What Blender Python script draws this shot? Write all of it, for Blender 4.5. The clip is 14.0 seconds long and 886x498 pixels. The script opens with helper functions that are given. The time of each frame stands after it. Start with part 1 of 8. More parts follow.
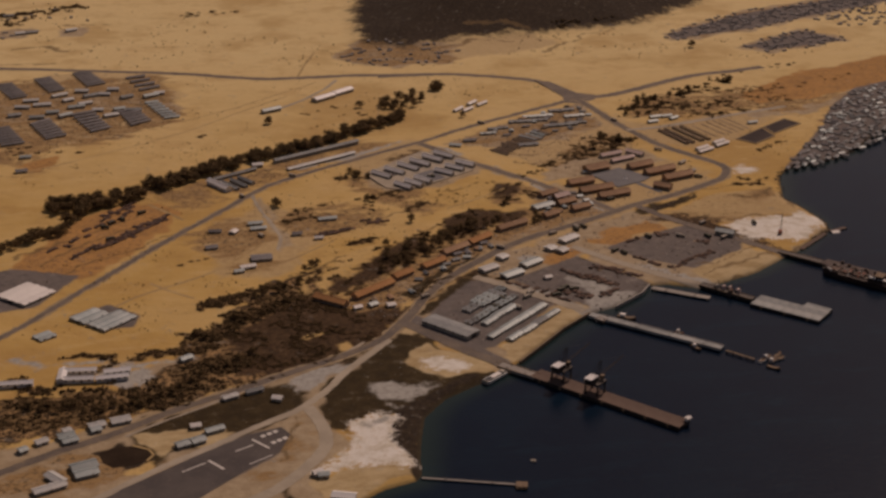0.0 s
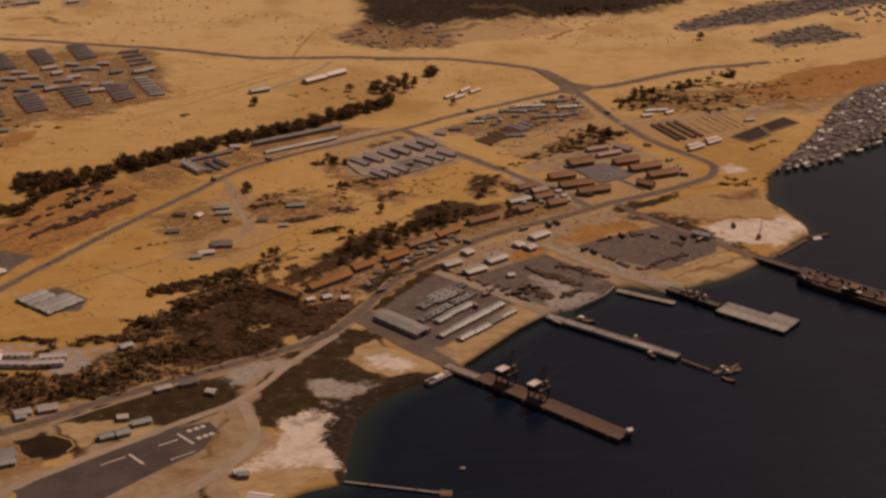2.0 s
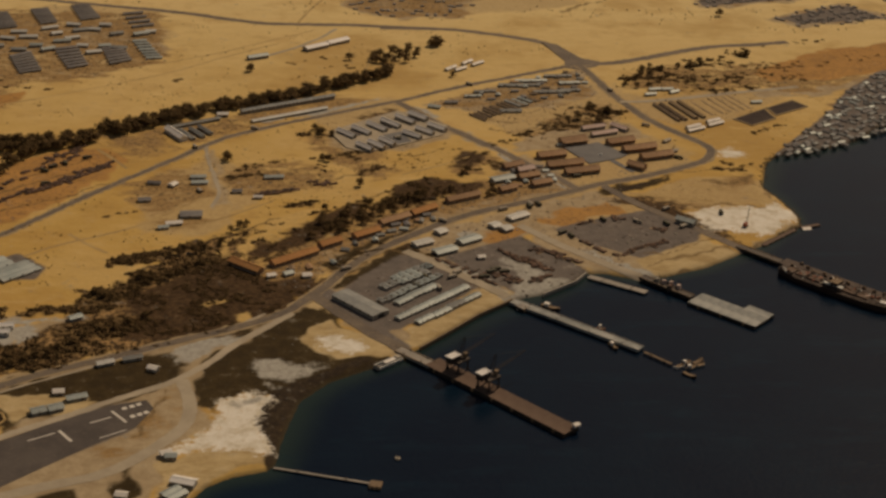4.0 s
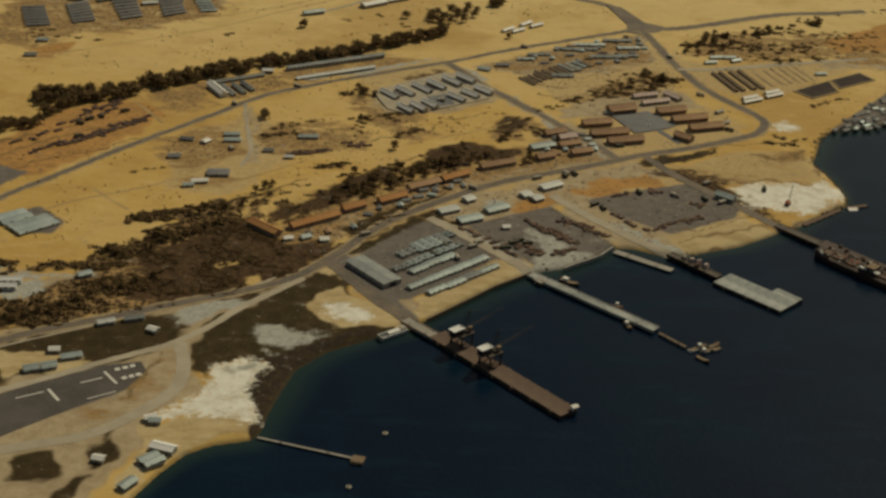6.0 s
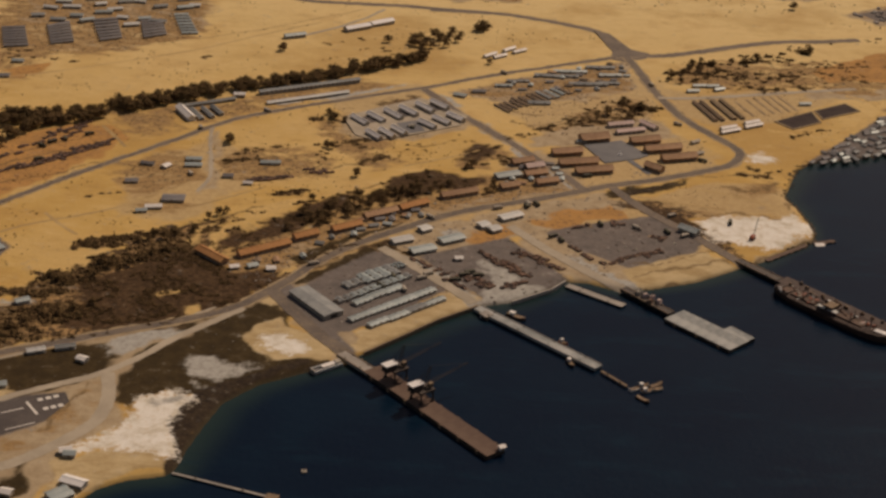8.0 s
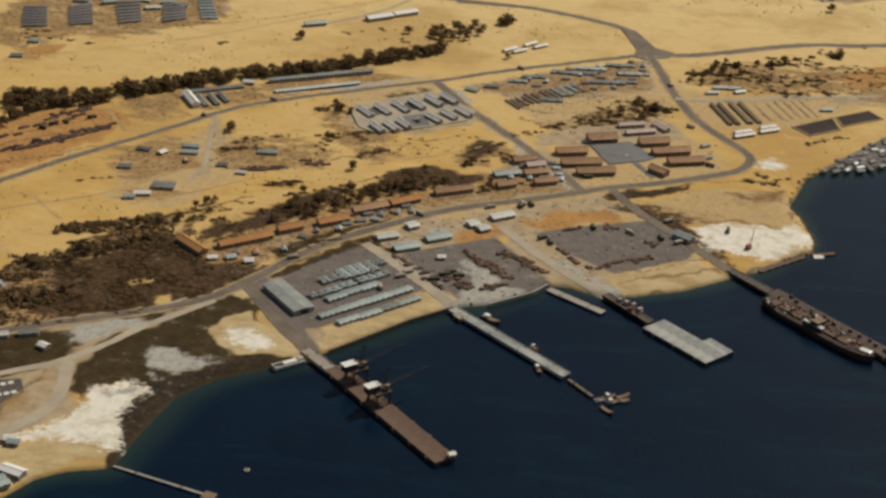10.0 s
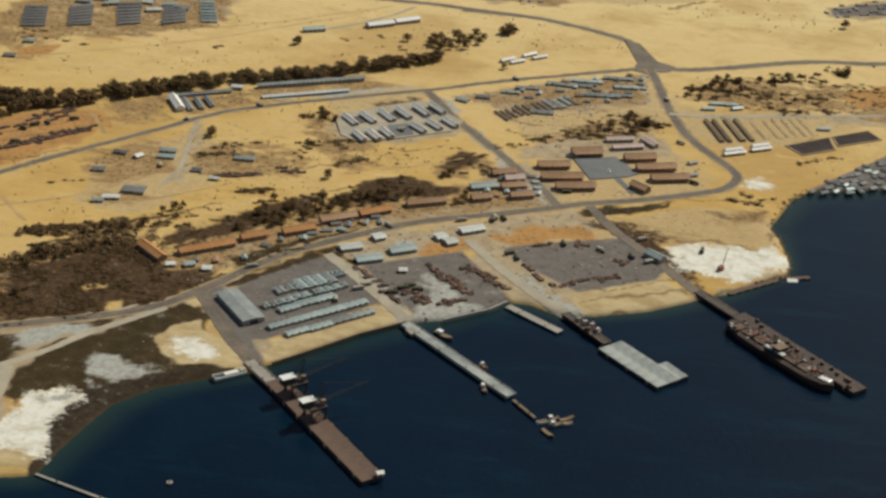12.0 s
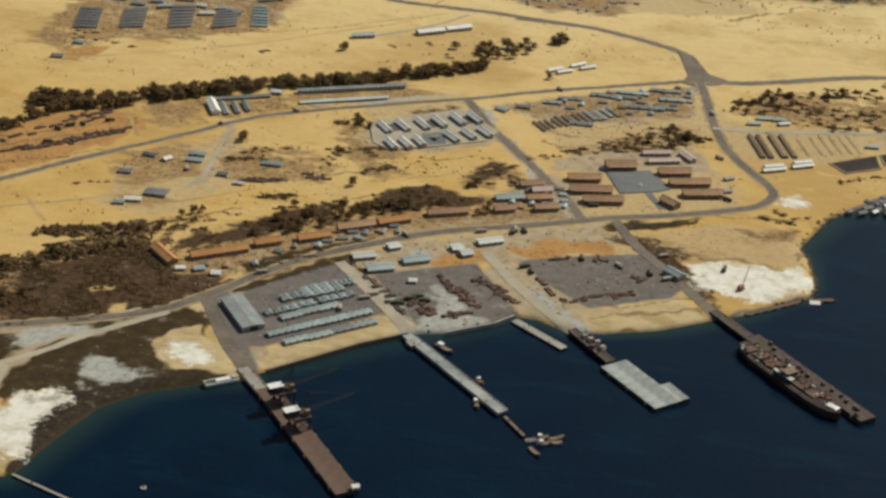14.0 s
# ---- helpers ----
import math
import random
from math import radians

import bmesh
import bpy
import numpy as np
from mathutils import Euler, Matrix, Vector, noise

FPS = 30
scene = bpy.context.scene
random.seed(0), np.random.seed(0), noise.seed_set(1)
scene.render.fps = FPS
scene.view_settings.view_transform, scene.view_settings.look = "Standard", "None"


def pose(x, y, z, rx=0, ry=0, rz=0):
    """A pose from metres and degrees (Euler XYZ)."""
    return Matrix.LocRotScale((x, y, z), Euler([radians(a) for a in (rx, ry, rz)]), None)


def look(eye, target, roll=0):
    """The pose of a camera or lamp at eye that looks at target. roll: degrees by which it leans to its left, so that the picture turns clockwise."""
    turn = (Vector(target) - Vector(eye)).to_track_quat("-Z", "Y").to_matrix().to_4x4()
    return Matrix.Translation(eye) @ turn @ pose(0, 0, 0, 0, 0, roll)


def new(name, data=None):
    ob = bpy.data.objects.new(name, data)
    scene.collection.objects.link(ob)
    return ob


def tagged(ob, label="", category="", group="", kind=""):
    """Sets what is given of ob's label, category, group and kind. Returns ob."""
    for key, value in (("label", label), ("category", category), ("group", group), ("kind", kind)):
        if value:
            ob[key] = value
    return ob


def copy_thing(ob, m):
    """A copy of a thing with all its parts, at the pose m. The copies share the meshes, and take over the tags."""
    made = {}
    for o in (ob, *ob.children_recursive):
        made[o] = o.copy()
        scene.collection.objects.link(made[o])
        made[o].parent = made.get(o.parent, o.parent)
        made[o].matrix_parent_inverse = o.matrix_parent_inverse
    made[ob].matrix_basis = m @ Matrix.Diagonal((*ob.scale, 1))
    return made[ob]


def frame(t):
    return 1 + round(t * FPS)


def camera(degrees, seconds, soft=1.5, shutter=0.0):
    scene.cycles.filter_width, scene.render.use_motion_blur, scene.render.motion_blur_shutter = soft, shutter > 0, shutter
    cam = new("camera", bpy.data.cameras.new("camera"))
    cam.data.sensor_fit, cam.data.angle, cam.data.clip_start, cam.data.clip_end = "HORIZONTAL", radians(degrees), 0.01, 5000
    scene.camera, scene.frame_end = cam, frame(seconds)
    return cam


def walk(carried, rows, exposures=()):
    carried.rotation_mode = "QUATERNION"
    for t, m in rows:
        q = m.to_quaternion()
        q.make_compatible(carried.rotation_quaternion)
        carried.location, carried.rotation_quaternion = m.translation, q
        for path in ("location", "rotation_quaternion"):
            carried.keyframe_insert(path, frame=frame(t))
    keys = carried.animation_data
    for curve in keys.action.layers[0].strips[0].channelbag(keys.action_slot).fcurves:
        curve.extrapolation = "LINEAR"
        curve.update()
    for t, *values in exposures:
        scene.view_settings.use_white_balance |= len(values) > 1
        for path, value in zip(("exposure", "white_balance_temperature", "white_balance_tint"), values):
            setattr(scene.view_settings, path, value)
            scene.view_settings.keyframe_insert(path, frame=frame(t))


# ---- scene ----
cam = camera(31.250, 14.0, soft=2.8)
PATH = [
    (0, look((-250.8, -80.8, 461.4), (-94.56, 739.86, 126.61), 0.19)),
    (0.5, look((-232.1, -75.6, 461.8), (-86.73, 746.34, 125.37), 0.28)),
    (1, look((-213.5, -70.4, 462.3), (-73.61, 752.22, 125.14), 0.62)),
    (1.5, look((-194.9, -65.2, 462.6), (-63.70, 756.30, 119.29), 1.11)),
    (2, look((-176.3, -59.9, 463.0), (-52.65, 760.94, 115.23), 1.48)),
    (2.5, look((-157.8, -54.4, 463.2), (-45.82, 767.22, 113.44), 2.04)),
    (3, look((-139.4, -48.7, 463.5), (-37.02, 771.79, 108.18), 2.26)),
    (5.3, look((-57.4, -20.2, 464.2), (-15.81, 793.85, 82.61), 2.48)),
    (5.5, look((-50.6, -17.8, 464.3), (-19.00, 795.64, 80.38), 2.52)),
    (6, look((-33.5, -11.8, 464.5), (-16.99, 797.18, 70.36), 2.48)),
    (6.5, look((-16.7, -5.8, 464.7), (-9.75, 802.28, 68.64), 2.40)),
    (7, look((0.0, -0.0, 465.0), (0.38, 809.94, 72.58), 2.40)),
    (7.5, look((16.7, 5.8, 465.3), (10.92, 817.67, 76.88), 2.48)),
    (8, look((33.6, 11.7, 465.6), (20.74, 824.72, 79.86), 2.43)),
    (8.5, look((50.6, 17.7, 466.0), (30.85, 831.89, 83.03), 2.82)),
    (8.7, look((57.4, 20.1, 466.1), (31.35, 831.72, 78.08), 2.80)),
    (11, look((136.9, 49.7, 468.1), (55.25, 853.85, 72.35), 3.52)),
    (11.5, look((153.8, 56.2, 468.3), (62.46, 859.48, 72.91), 3.53)),
    (12, look((170.5, 62.8, 468.5), (68.18, 865.45, 74.50), 3.37)),
    (12.5, look((187.2, 69.4, 468.5), (67.32, 868.95, 73.08), 3.39)),
    (13, look((203.9, 76.1, 468.4), (67.70, 873.36, 73.59), 3.13)),
    (13.5, look((220.5, 83.0, 468.3), (73.14, 879.79, 76.70), 3.13)),
    (14, look((237.1, 89.9, 468.2), (67.42, 881.19, 74.42), 2.82)),
]
walk(cam, PATH, exposures=[
    (0.0, -0.92, 8600, 36), (0.5, -0.89, 9900, 50), (1.0, -0.87, 10500, 54), (1.5, -0.85, 10700, 50), (3.0, -0.79, 11200, 35), (5.3, -0.68, 9500, 2), (6.0, -0.57, 9000, 0),
    (6.5, -0.54, 8300, 17), (7.0, -0.50, 8900, 28), (7.5, -0.46, 9000, 27), (8.7, -0.31, 8900, 20), (10.8, 0.12, 7000, 5), (14.0, 0.18, 7000, 3)])

# ---- light ----
SUN_AZ, SUN_EL = radians(36), radians(46)   # azimuth from +y towards +x
world = bpy.data.worlds.new("world")
scene.world = world
world.use_nodes = True
wn = world.node_tree.nodes
sky = wn.new("ShaderNodeTexSky")
sky.sky_type = "NISHITA"
sky.sun_disc = False
sky.sun_elevation = SUN_EL
sky.sun_rotation = SUN_AZ
sky.dust_density = 2.0
wn["Background"].inputs["Strength"].default_value = 0.05
world.node_tree.links.new(sky.outputs["Color"], wn["Background"].inputs["Color"])
sun = new("sun", bpy.data.lights.new("sun", "SUN"))
sun.data.energy = 2.85
sun.data.angle = radians(0.5)
sun.data.color = (1.0, 0.95, 0.86)
sun_dir = Vector((math.sin(SUN_AZ) * math.cos(SUN_EL), math.cos(SUN_AZ) * math.cos(SUN_EL), math.sin(SUN_EL)))
sun.matrix_world = look(sun_dir * 500, (0, 0, 0))

rng = random.Random(7)


# ---- materials ----
def tree_of(name):
    m = bpy.data.materials.new(name)
    m.use_nodes = True
    return m, m.node_tree.nodes, m.node_tree.links


def noise_node(nodes, links, scale, detail=4.0, rough=0.6, coords=None):
    n = nodes.new("ShaderNodeTexNoise")
    n.inputs["Scale"].default_value = scale
    n.inputs["Detail"].default_value = detail
    n.inputs["Roughness"].default_value = rough
    if coords is not None:
        links.new(coords, n.inputs["Vector"])
    return n


def mix_node(nodes, links, fac, a, b, blend="MIX"):
    n = nodes.new("ShaderNodeMix")
    n.data_type = "RGBA"
    n.blend_type = blend
    for sock, v in ((n.inputs[0], fac), (n.inputs[6], a), (n.inputs[7], b)):
        if isinstance(v, (int, float)):
            sock.default_value = v
        elif isinstance(v, tuple):
            sock.default_value = (*v, 1)
        else:
            links.new(v, sock)
    return n.outputs[2]


def ramp(nodes, links, value, lo, hi):
    n = nodes.new("ShaderNodeMapRange")
    n.interpolation_type = "SMOOTHSTEP"
    n.inputs["From Min"].default_value, n.inputs["From Max"].default_value = lo, hi
    links.new(value, n.inputs["Value"])
    return n.outputs["Result"]


def surface(name, c1, c2, rough=0.8, scale=0.6, fine=4.0, vary=0.25, metal=0.0, bump=0.15, streak=None, dirt=(0.2, 0.15, 0.1), wear=0.25):
    """Two-scale mottled surface; objects differ a little by their random value."""
    m, nodes, links = tree_of(name)
    b = nodes["Principled BSDF"]
    co = nodes.new("ShaderNodeTexCoord").outputs["Object"]
    if streak:
        mp = nodes.new("ShaderNodeMapping")
        mp.inputs["Scale"].default_value = streak
        links.new(co, mp.inputs["Vector"])
        co = mp.outputs["Vector"]
    big = noise_node(nodes, links, scale, 5, 0.65, co)
    small = noise_node(nodes, links, fine, 3, 0.6, co)
    col = mix_node(nodes, links, ramp(nodes, links, big.outputs["Fac"], 0.35, 0.65), c1, c2)
    stain = ramp(nodes, links, small.outputs["Fac"], 0.52, 0.75)
    ml = nodes.new("ShaderNodeMath")
    ml.operation = "MULTIPLY"
    ml.inputs[1].default_value = wear
    links.new(stain, ml.inputs[0])
    col = mix_node(nodes, links, ml.outputs[0], col, dirt)
    oi = nodes.new("ShaderNodeObjectInfo")
    hv = nodes.new("ShaderNodeHueSaturation")
    mr = nodes.new("ShaderNodeMapRange")
    mr.inputs["To Min"].default_value, mr.inputs["To Max"].default_value = 1 - vary, 1 + vary
    links.new(oi.outputs["Random"], mr.inputs["Value"])
    links.new(mr.outputs["Result"], hv.inputs["Value"])
    links.new(col, hv.inputs["Color"])
    links.new(hv.outputs["Color"], b.inputs["Base Color"])
    b.inputs["Roughness"].default_value = rough
    b.inputs["Metallic"].default_value = metal
    bp = nodes.new("ShaderNodeBump")
    bp.inputs["Strength"].default_value = bump
    bp.inputs["Distance"].default_value = 0.1
    links.new(small.outputs["Fac"], bp.inputs["Height"])
    links.new(bp.outputs["Normal"], b.inputs["Normal"])
    return m


def island_surface(name, c1, c2, rough=0.8):
    """A mottled surface for joined pieces, each island with a tone of its own."""
    m, nodes, links = tree_of(name)
    b = nodes["Principled BSDF"]
    g = nodes.new("ShaderNodeNewGeometry")
    n = noise_node(nodes, links, 0.8, 4, 0.6, nodes.new("ShaderNodeTexCoord").outputs["Object"])
    col = mix_node(nodes, links, g.outputs["Random Per Island"], c1, c2)
    col = mix_node(nodes, links, 0.35, col, n.outputs["Color"], "SOFT_LIGHT")
    links.new(col, b.inputs["Base Color"])
    b.inputs["Roughness"].default_value = rough
    b.inputs["Specular IOR Level"].default_value = 0.1
    return m


M_ASPHALT = surface("asphalt", (0.125, 0.102, 0.086), (0.185, 0.15, 0.118), 0.9, 0.05, 0.35, 0.05, dirt=(0.34, 0.25, 0.14), wear=0.7)
M_RUNWAY = surface("runway_asphalt", (0.07, 0.06, 0.058), (0.105, 0.09, 0.083), 0.9, 0.03, 0.4, 0.05, dirt=(0.2, 0.16, 0.12), wear=0.4)
M_RUT = surface("wheel_ruts", (0.40, 0.27, 0.12), (0.50, 0.35, 0.16), 0.95, 0.04, 0.3, 0.1, dirt=(0.3, 0.2, 0.1), wear=0.4)
M_VERGE = surface("dusty_verge", (0.31, 0.235, 0.145), (0.40, 0.305, 0.18), 0.95, 0.04, 0.4, 0.05, dirt=(0.26, 0.19, 0.11), wear=0.5)
M_TRACK = surface("packed_dirt", (0.37, 0.32, 0.245), (0.46, 0.40, 0.31), 0.95, 0.04, 0.5, 0.05, dirt=(0.25, 0.2, 0.14))
M_CONCRETE = surface("concrete", (0.30, 0.28, 0.25), (0.40, 0.37, 0.33), 0.9, 0.08, 0.8, 0.08)
M_DECK = surface("rusty_deck", (0.105, 0.062, 0.045), (0.14, 0.09, 0.065), 0.85, 0.07, 0.9, 0.05, dirt=(0.07, 0.05, 0.04))
M_GREYDECK = surface("grey_deck", (0.20, 0.225, 0.225), (0.41, 0.43, 0.415), 0.85, 0.09, 0.7, 0.06, streak=(0.7, 1, 1), dirt=(0.17, 0.13, 0.10), wear=0.5)
M_STEEL_DARK = surface("dark_steel", (0.035, 0.028, 0.025), (0.07, 0.05, 0.04), 0.7, 0.3, 2.0, 0.1, dirt=(0.12, 0.06, 0.03))
M_TILE = surface("tile_roof", (0.44, 0.20, 0.075), (0.54, 0.27, 0.105), 0.9, 0.12, 1.2, 0.12, streak=(1, 0.4, 1), dirt=(0.14, 0.08, 0.05))
M_TILE_BROWN = surface("brown_tile_roof", (0.38, 0.225, 0.13), (0.48, 0.30, 0.18), 0.9, 0.12, 1.2, 0.12, dirt=(0.14, 0.09, 0.06))
M_PLASTER = surface("ochre_plaster", (0.30, 0.17, 0.10), (0.40, 0.25, 0.15), 0.9, 0.2, 1.5, 0.1, dirt=(0.15, 0.1, 0.07))
M_PINK = surface("pink_roof", (0.60, 0.45, 0.40), (0.68, 0.53, 0.48), 0.8, 0.2, 1.5, 0.1)
M_TIN = surface("tin_roof", (0.27, 0.335, 0.34), (0.38, 0.44, 0.44), 0.55, 0.15, 1.2, 0.2, metal=0.15, streak=(1, 0.3, 1), dirt=(0.25, 0.16, 0.1))
M_TIN_OLD = surface("old_tin_roof", (0.17, 0.19, 0.195), (0.25, 0.27, 0.265), 0.7, 0.15, 1.2, 0.25, dirt=(0.2, 0.14, 0.1), wear=0.4)
M_TIN_DARK = surface("weathered_tin_roof", (0.13, 0.13, 0.14), (0.20, 0.195, 0.195), 0.75, 0.15, 1.2, 0.2, dirt=(0.2, 0.14, 0.1))
M_WHITE = surface("white_roof", (0.76, 0.74, 0.70), (0.82, 0.80, 0.76), 0.6, 0.2, 1.0, 0.06, dirt=(0.5, 0.42, 0.32))
M_BRIGHT = surface("glossy_white_paint", (0.82, 0.82, 0.80), (0.86, 0.86, 0.84), 0.3, 0.2, 1.0, 0.03, dirt=(0.7, 0.66, 0.6), wear=0.15)
M_WALL = surface("painted_wall", (0.36, 0.33, 0.28), (0.45, 0.40, 0.33), 0.85, 0.3, 1.6, 0.15)
M_BLEACHED = surface("bleached_tin_roof", (0.50, 0.53, 0.52), (0.60, 0.61, 0.58), 0.6, 0.2, 1.0, 0.1, dirt=(0.4, 0.3, 0.2), wear=0.35)
M_SQUARE = surface("square_paving", (0.125, 0.13, 0.14), (0.165, 0.17, 0.175), 0.85, 0.06, 0.6, 0.03, dirt=(0.25, 0.2, 0.15))
M_DARKOPEN = surface("shadowed_opening", (0.03, 0.027, 0.025), (0.05, 0.045, 0.04), 0.6, 1.0, 4.0, 0.1)
M_WOOD = surface("weathered_wood", (0.20, 0.14, 0.09), (0.28, 0.20, 0.13), 0.9, 0.6, 3.0, 0.2)
M_TIMBER = surface("sun_bleached_timber", (0.30, 0.215, 0.125), (0.40, 0.29, 0.17), 0.9, 0.5, 2.5, 0.2)
M_CRATE = surface("crate_wood", (0.105, 0.057, 0.041), (0.18, 0.105, 0.072), 0.9, 0.4, 2.0, 0.35)
M_OLIVE = surface("olive_paint", (0.05, 0.05, 0.03), (0.08, 0.075, 0.045), 0.7, 0.6, 3.0, 0.25)
M_BARK = surface("bark", (0.10, 0.075, 0.05), (0.15, 0.11, 0.08), 0.95, 1.0, 5.0, 0.2)
M_LEAF = island_surface("leaf", (0.105, 0.068, 0.032), (0.215, 0.138, 0.066), 0.85)
M_SCRUB = island_surface("scrub_leaf", (0.072, 0.047, 0.022), (0.165, 0.104, 0.05), 0.9)
M_HULL = surface("ship_hull", (0.055, 0.030, 0.025), (0.085, 0.048, 0.036), 0.6, 0.1, 1.0, 0.05, dirt=(0.12, 0.06, 0.035))
M_SHIPDECK = surface("ship_deck", (0.046, 0.028, 0.023), (0.078, 0.050, 0.041), 0.8, 0.15, 1.0, 0.1, dirt=(0.16, 0.12, 0.10), wear=0.3)
M_RED = surface("red_primer", (0.35, 0.09, 0.05), (0.42, 0.13, 0.07), 0.7, 0.5, 2.0, 0.1)
M_TANKBLACK = surface("lined_pond", (0.045, 0.033, 0.032), (0.065, 0.05, 0.046), 0.7, 0.05, 0.5, 0.05, wear=0.1)
M_TANKBLACK.node_tree.nodes["Principled BSDF"].inputs["Specular IOR Level"].default_value = 0.05
M_MARK = surface("white_marking", (0.62, 0.60, 0.55), (0.72, 0.70, 0.65), 0.85, 0.3, 1.2, 0.05)


# ---- geometry helpers ----
class Geo:
    """Collects vertices and faces of one mesh."""

    def __init__(self):
        self.v, self.f = [], []

    def add(self, verts, faces):
        n = len(self.v)
        self.v += verts
        self.f += [tuple(i + n for i in f) for f in faces]
        return self

    def box(self, x, y, z, sx, sy, sz, rz=0.0, taper=1.0):
        """A box standing on z."""
        c, s = math.cos(radians(rz)), math.sin(radians(rz))
        vs = []
        for k, (zz, q) in enumerate(((z, 1.0), (z + sz, taper))):
            for ax, ay in ((-1, -1), (1, -1), (1, 1), (-1, 1)):
                px, py = ax * sx / 2 * q, ay * sy / 2 * q
                vs.append((x + px * c - py * s, y + px * s + py * c, zz))
        return self.add(vs, [(3, 2, 1, 0), (4, 5, 6, 7), (0, 1, 5, 4), (1, 2, 6, 5), (2, 3, 7, 6), (3, 0, 4, 7)])

    def prism(self, poly, z0, z1, inset=0.0):
        n = len(poly)
        area = sum(poly[i][0] * poly[(i + 1) % n][1] - poly[(i + 1) % n][0] * poly[i][1] for i in range(n))
        if area < 0:
            poly = poly[::-1]
        vs = [(x, y, z0) for x, y in poly] + [(x, y, z1) for x, y in poly]
        fs = [tuple(range(n - 1, -1, -1)), tuple(range(n, 2 * n))]
        fs += [(i, (i + 1) % n, n + (i + 1) % n, n + i) for i in range(n)]
        return self.add(vs, fs)

    def gable(self, x, y, z, length, width, rise, over=0.6, thick=0.25, ends=True):
        """A gable roof shell, ridge along x, eaves at z."""
        l, w = length / 2 + over, width / 2 + over
        drop = rise / (width / 2) * over
        vs = []
        for xx in (-l, l):
            vs += [(x + xx, y - w, z - drop), (x + xx, y, z + rise), (x + xx, y + w, z - drop),
                   (x + xx, y - w, z - drop - thick), (x + xx, y, z + rise - thick), (x + xx, y + w, z - drop - thick)]
        return self.add(vs, [(0, 6, 7, 1), (1, 7, 8, 2), (3, 4, 10, 9), (4, 5, 11, 10), (0, 3, 9, 6), (2, 8, 11, 5),
                             (0, 1, 4, 3), (1, 2, 5, 4), (6, 9, 10, 7), (7, 10, 11, 8)])

    def gable_wall(self, x, y, z, length, width, height, rise):
        """Walls with gable ends."""
        l, w = length / 2, width / 2
        vs = []
        for xx in (-l, l):
            vs += [(x + xx, y - w, z), (x + xx, y + w, z), (x + xx, y + w, z + height), (x + xx, y, z + height + rise), (x + xx, y - w, z + height)]
        return self.add(vs, [(0, 4, 3, 2, 1), (5, 6, 7, 8, 9), (0, 5, 9, 4), (1, 2, 7, 6), (4, 9, 8, 3), (3, 8, 7, 2), (0, 1, 6, 5)])

    def tube(self, a, b, r0, r1, n=6):
        a, b = Vector(a), Vector(b)
        q = (b - a).to_track_quat("Z", "Y")
        vs = []
        for p, r in ((a, r0), (b, r1)):
            for i in range(n):
                w = 2 * math.pi * i / n
                vs.append(tuple(p + q @ Vector((r * math.cos(w), r * math.sin(w), 0))))
        fs = [(i, (i + 1) % n, n + (i + 1) % n, n + i) for i in range(n)]
        return self.add(vs, fs + [tuple(range(n - 1, -1, -1)), tuple(range(n, 2 * n))])

    def clump(self, x, y, z, r, rz, rnd, n=5):
        """A ragged leaf clump: two uneven rings and two poles."""
        vs = [(x, y, z - rz * rnd.uniform(0.6, 1.0))]
        for k, (h, q) in enumerate(((-0.3, 0.9), (0.4, 0.8))):
            for i in range(n):
                w = 2 * math.pi * (i + 0.5 * k) / n
                rr = r * q * rnd.uniform(0.6, 1.25)
                vs.append((x + rr * math.cos(w), y + rr * math.sin(w), z + rz * (h + rnd.uniform(-0.25, 0.25))))
        vs.append((x, y, z + rz * rnd.uniform(0.7, 1.1)))
        fs = [(0, 1 + (i + 1) % n, 1 + i) for i in range(n)]
        for i in range(n):
            a, b2, c, d = 1 + i, 1 + (i + 1) % n, 1 + n + i, 1 + n + (i + 1) % n
            fs += [(a, b2, c), (b2, d, c)]
        fs += [(1 + n + i, 1 + n + (i + 1) % n, 1 + 2 * n) for i in range(n)]
        return self.add(vs, fs)

    def mesh(self, name, mat):
        me = bpy.data.meshes.new(name)
        me.from_pydata(self.v, [], self.f)
        me.materials.append(mat)
        me.update()
        return me


def part(name, geo, mat, parent, label=""):
    ob = new(name, geo if isinstance(geo, bpy.types.Mesh) else geo.mesh(name, mat))
    ob.parent = parent
    if label:
        ob["label"] = label
    return ob


def thing(name, m, label, category, group="", kind=""):
    ob = new(name)
    ob.matrix_world = m
    ob.empty_display_size = 1
    return tagged(ob, label, category, group, kind)


def solid(name, geo, mat, label, category, group="", kind=""):
    return tagged(new(name, geo.mesh(name, mat)), label, category, group, kind)


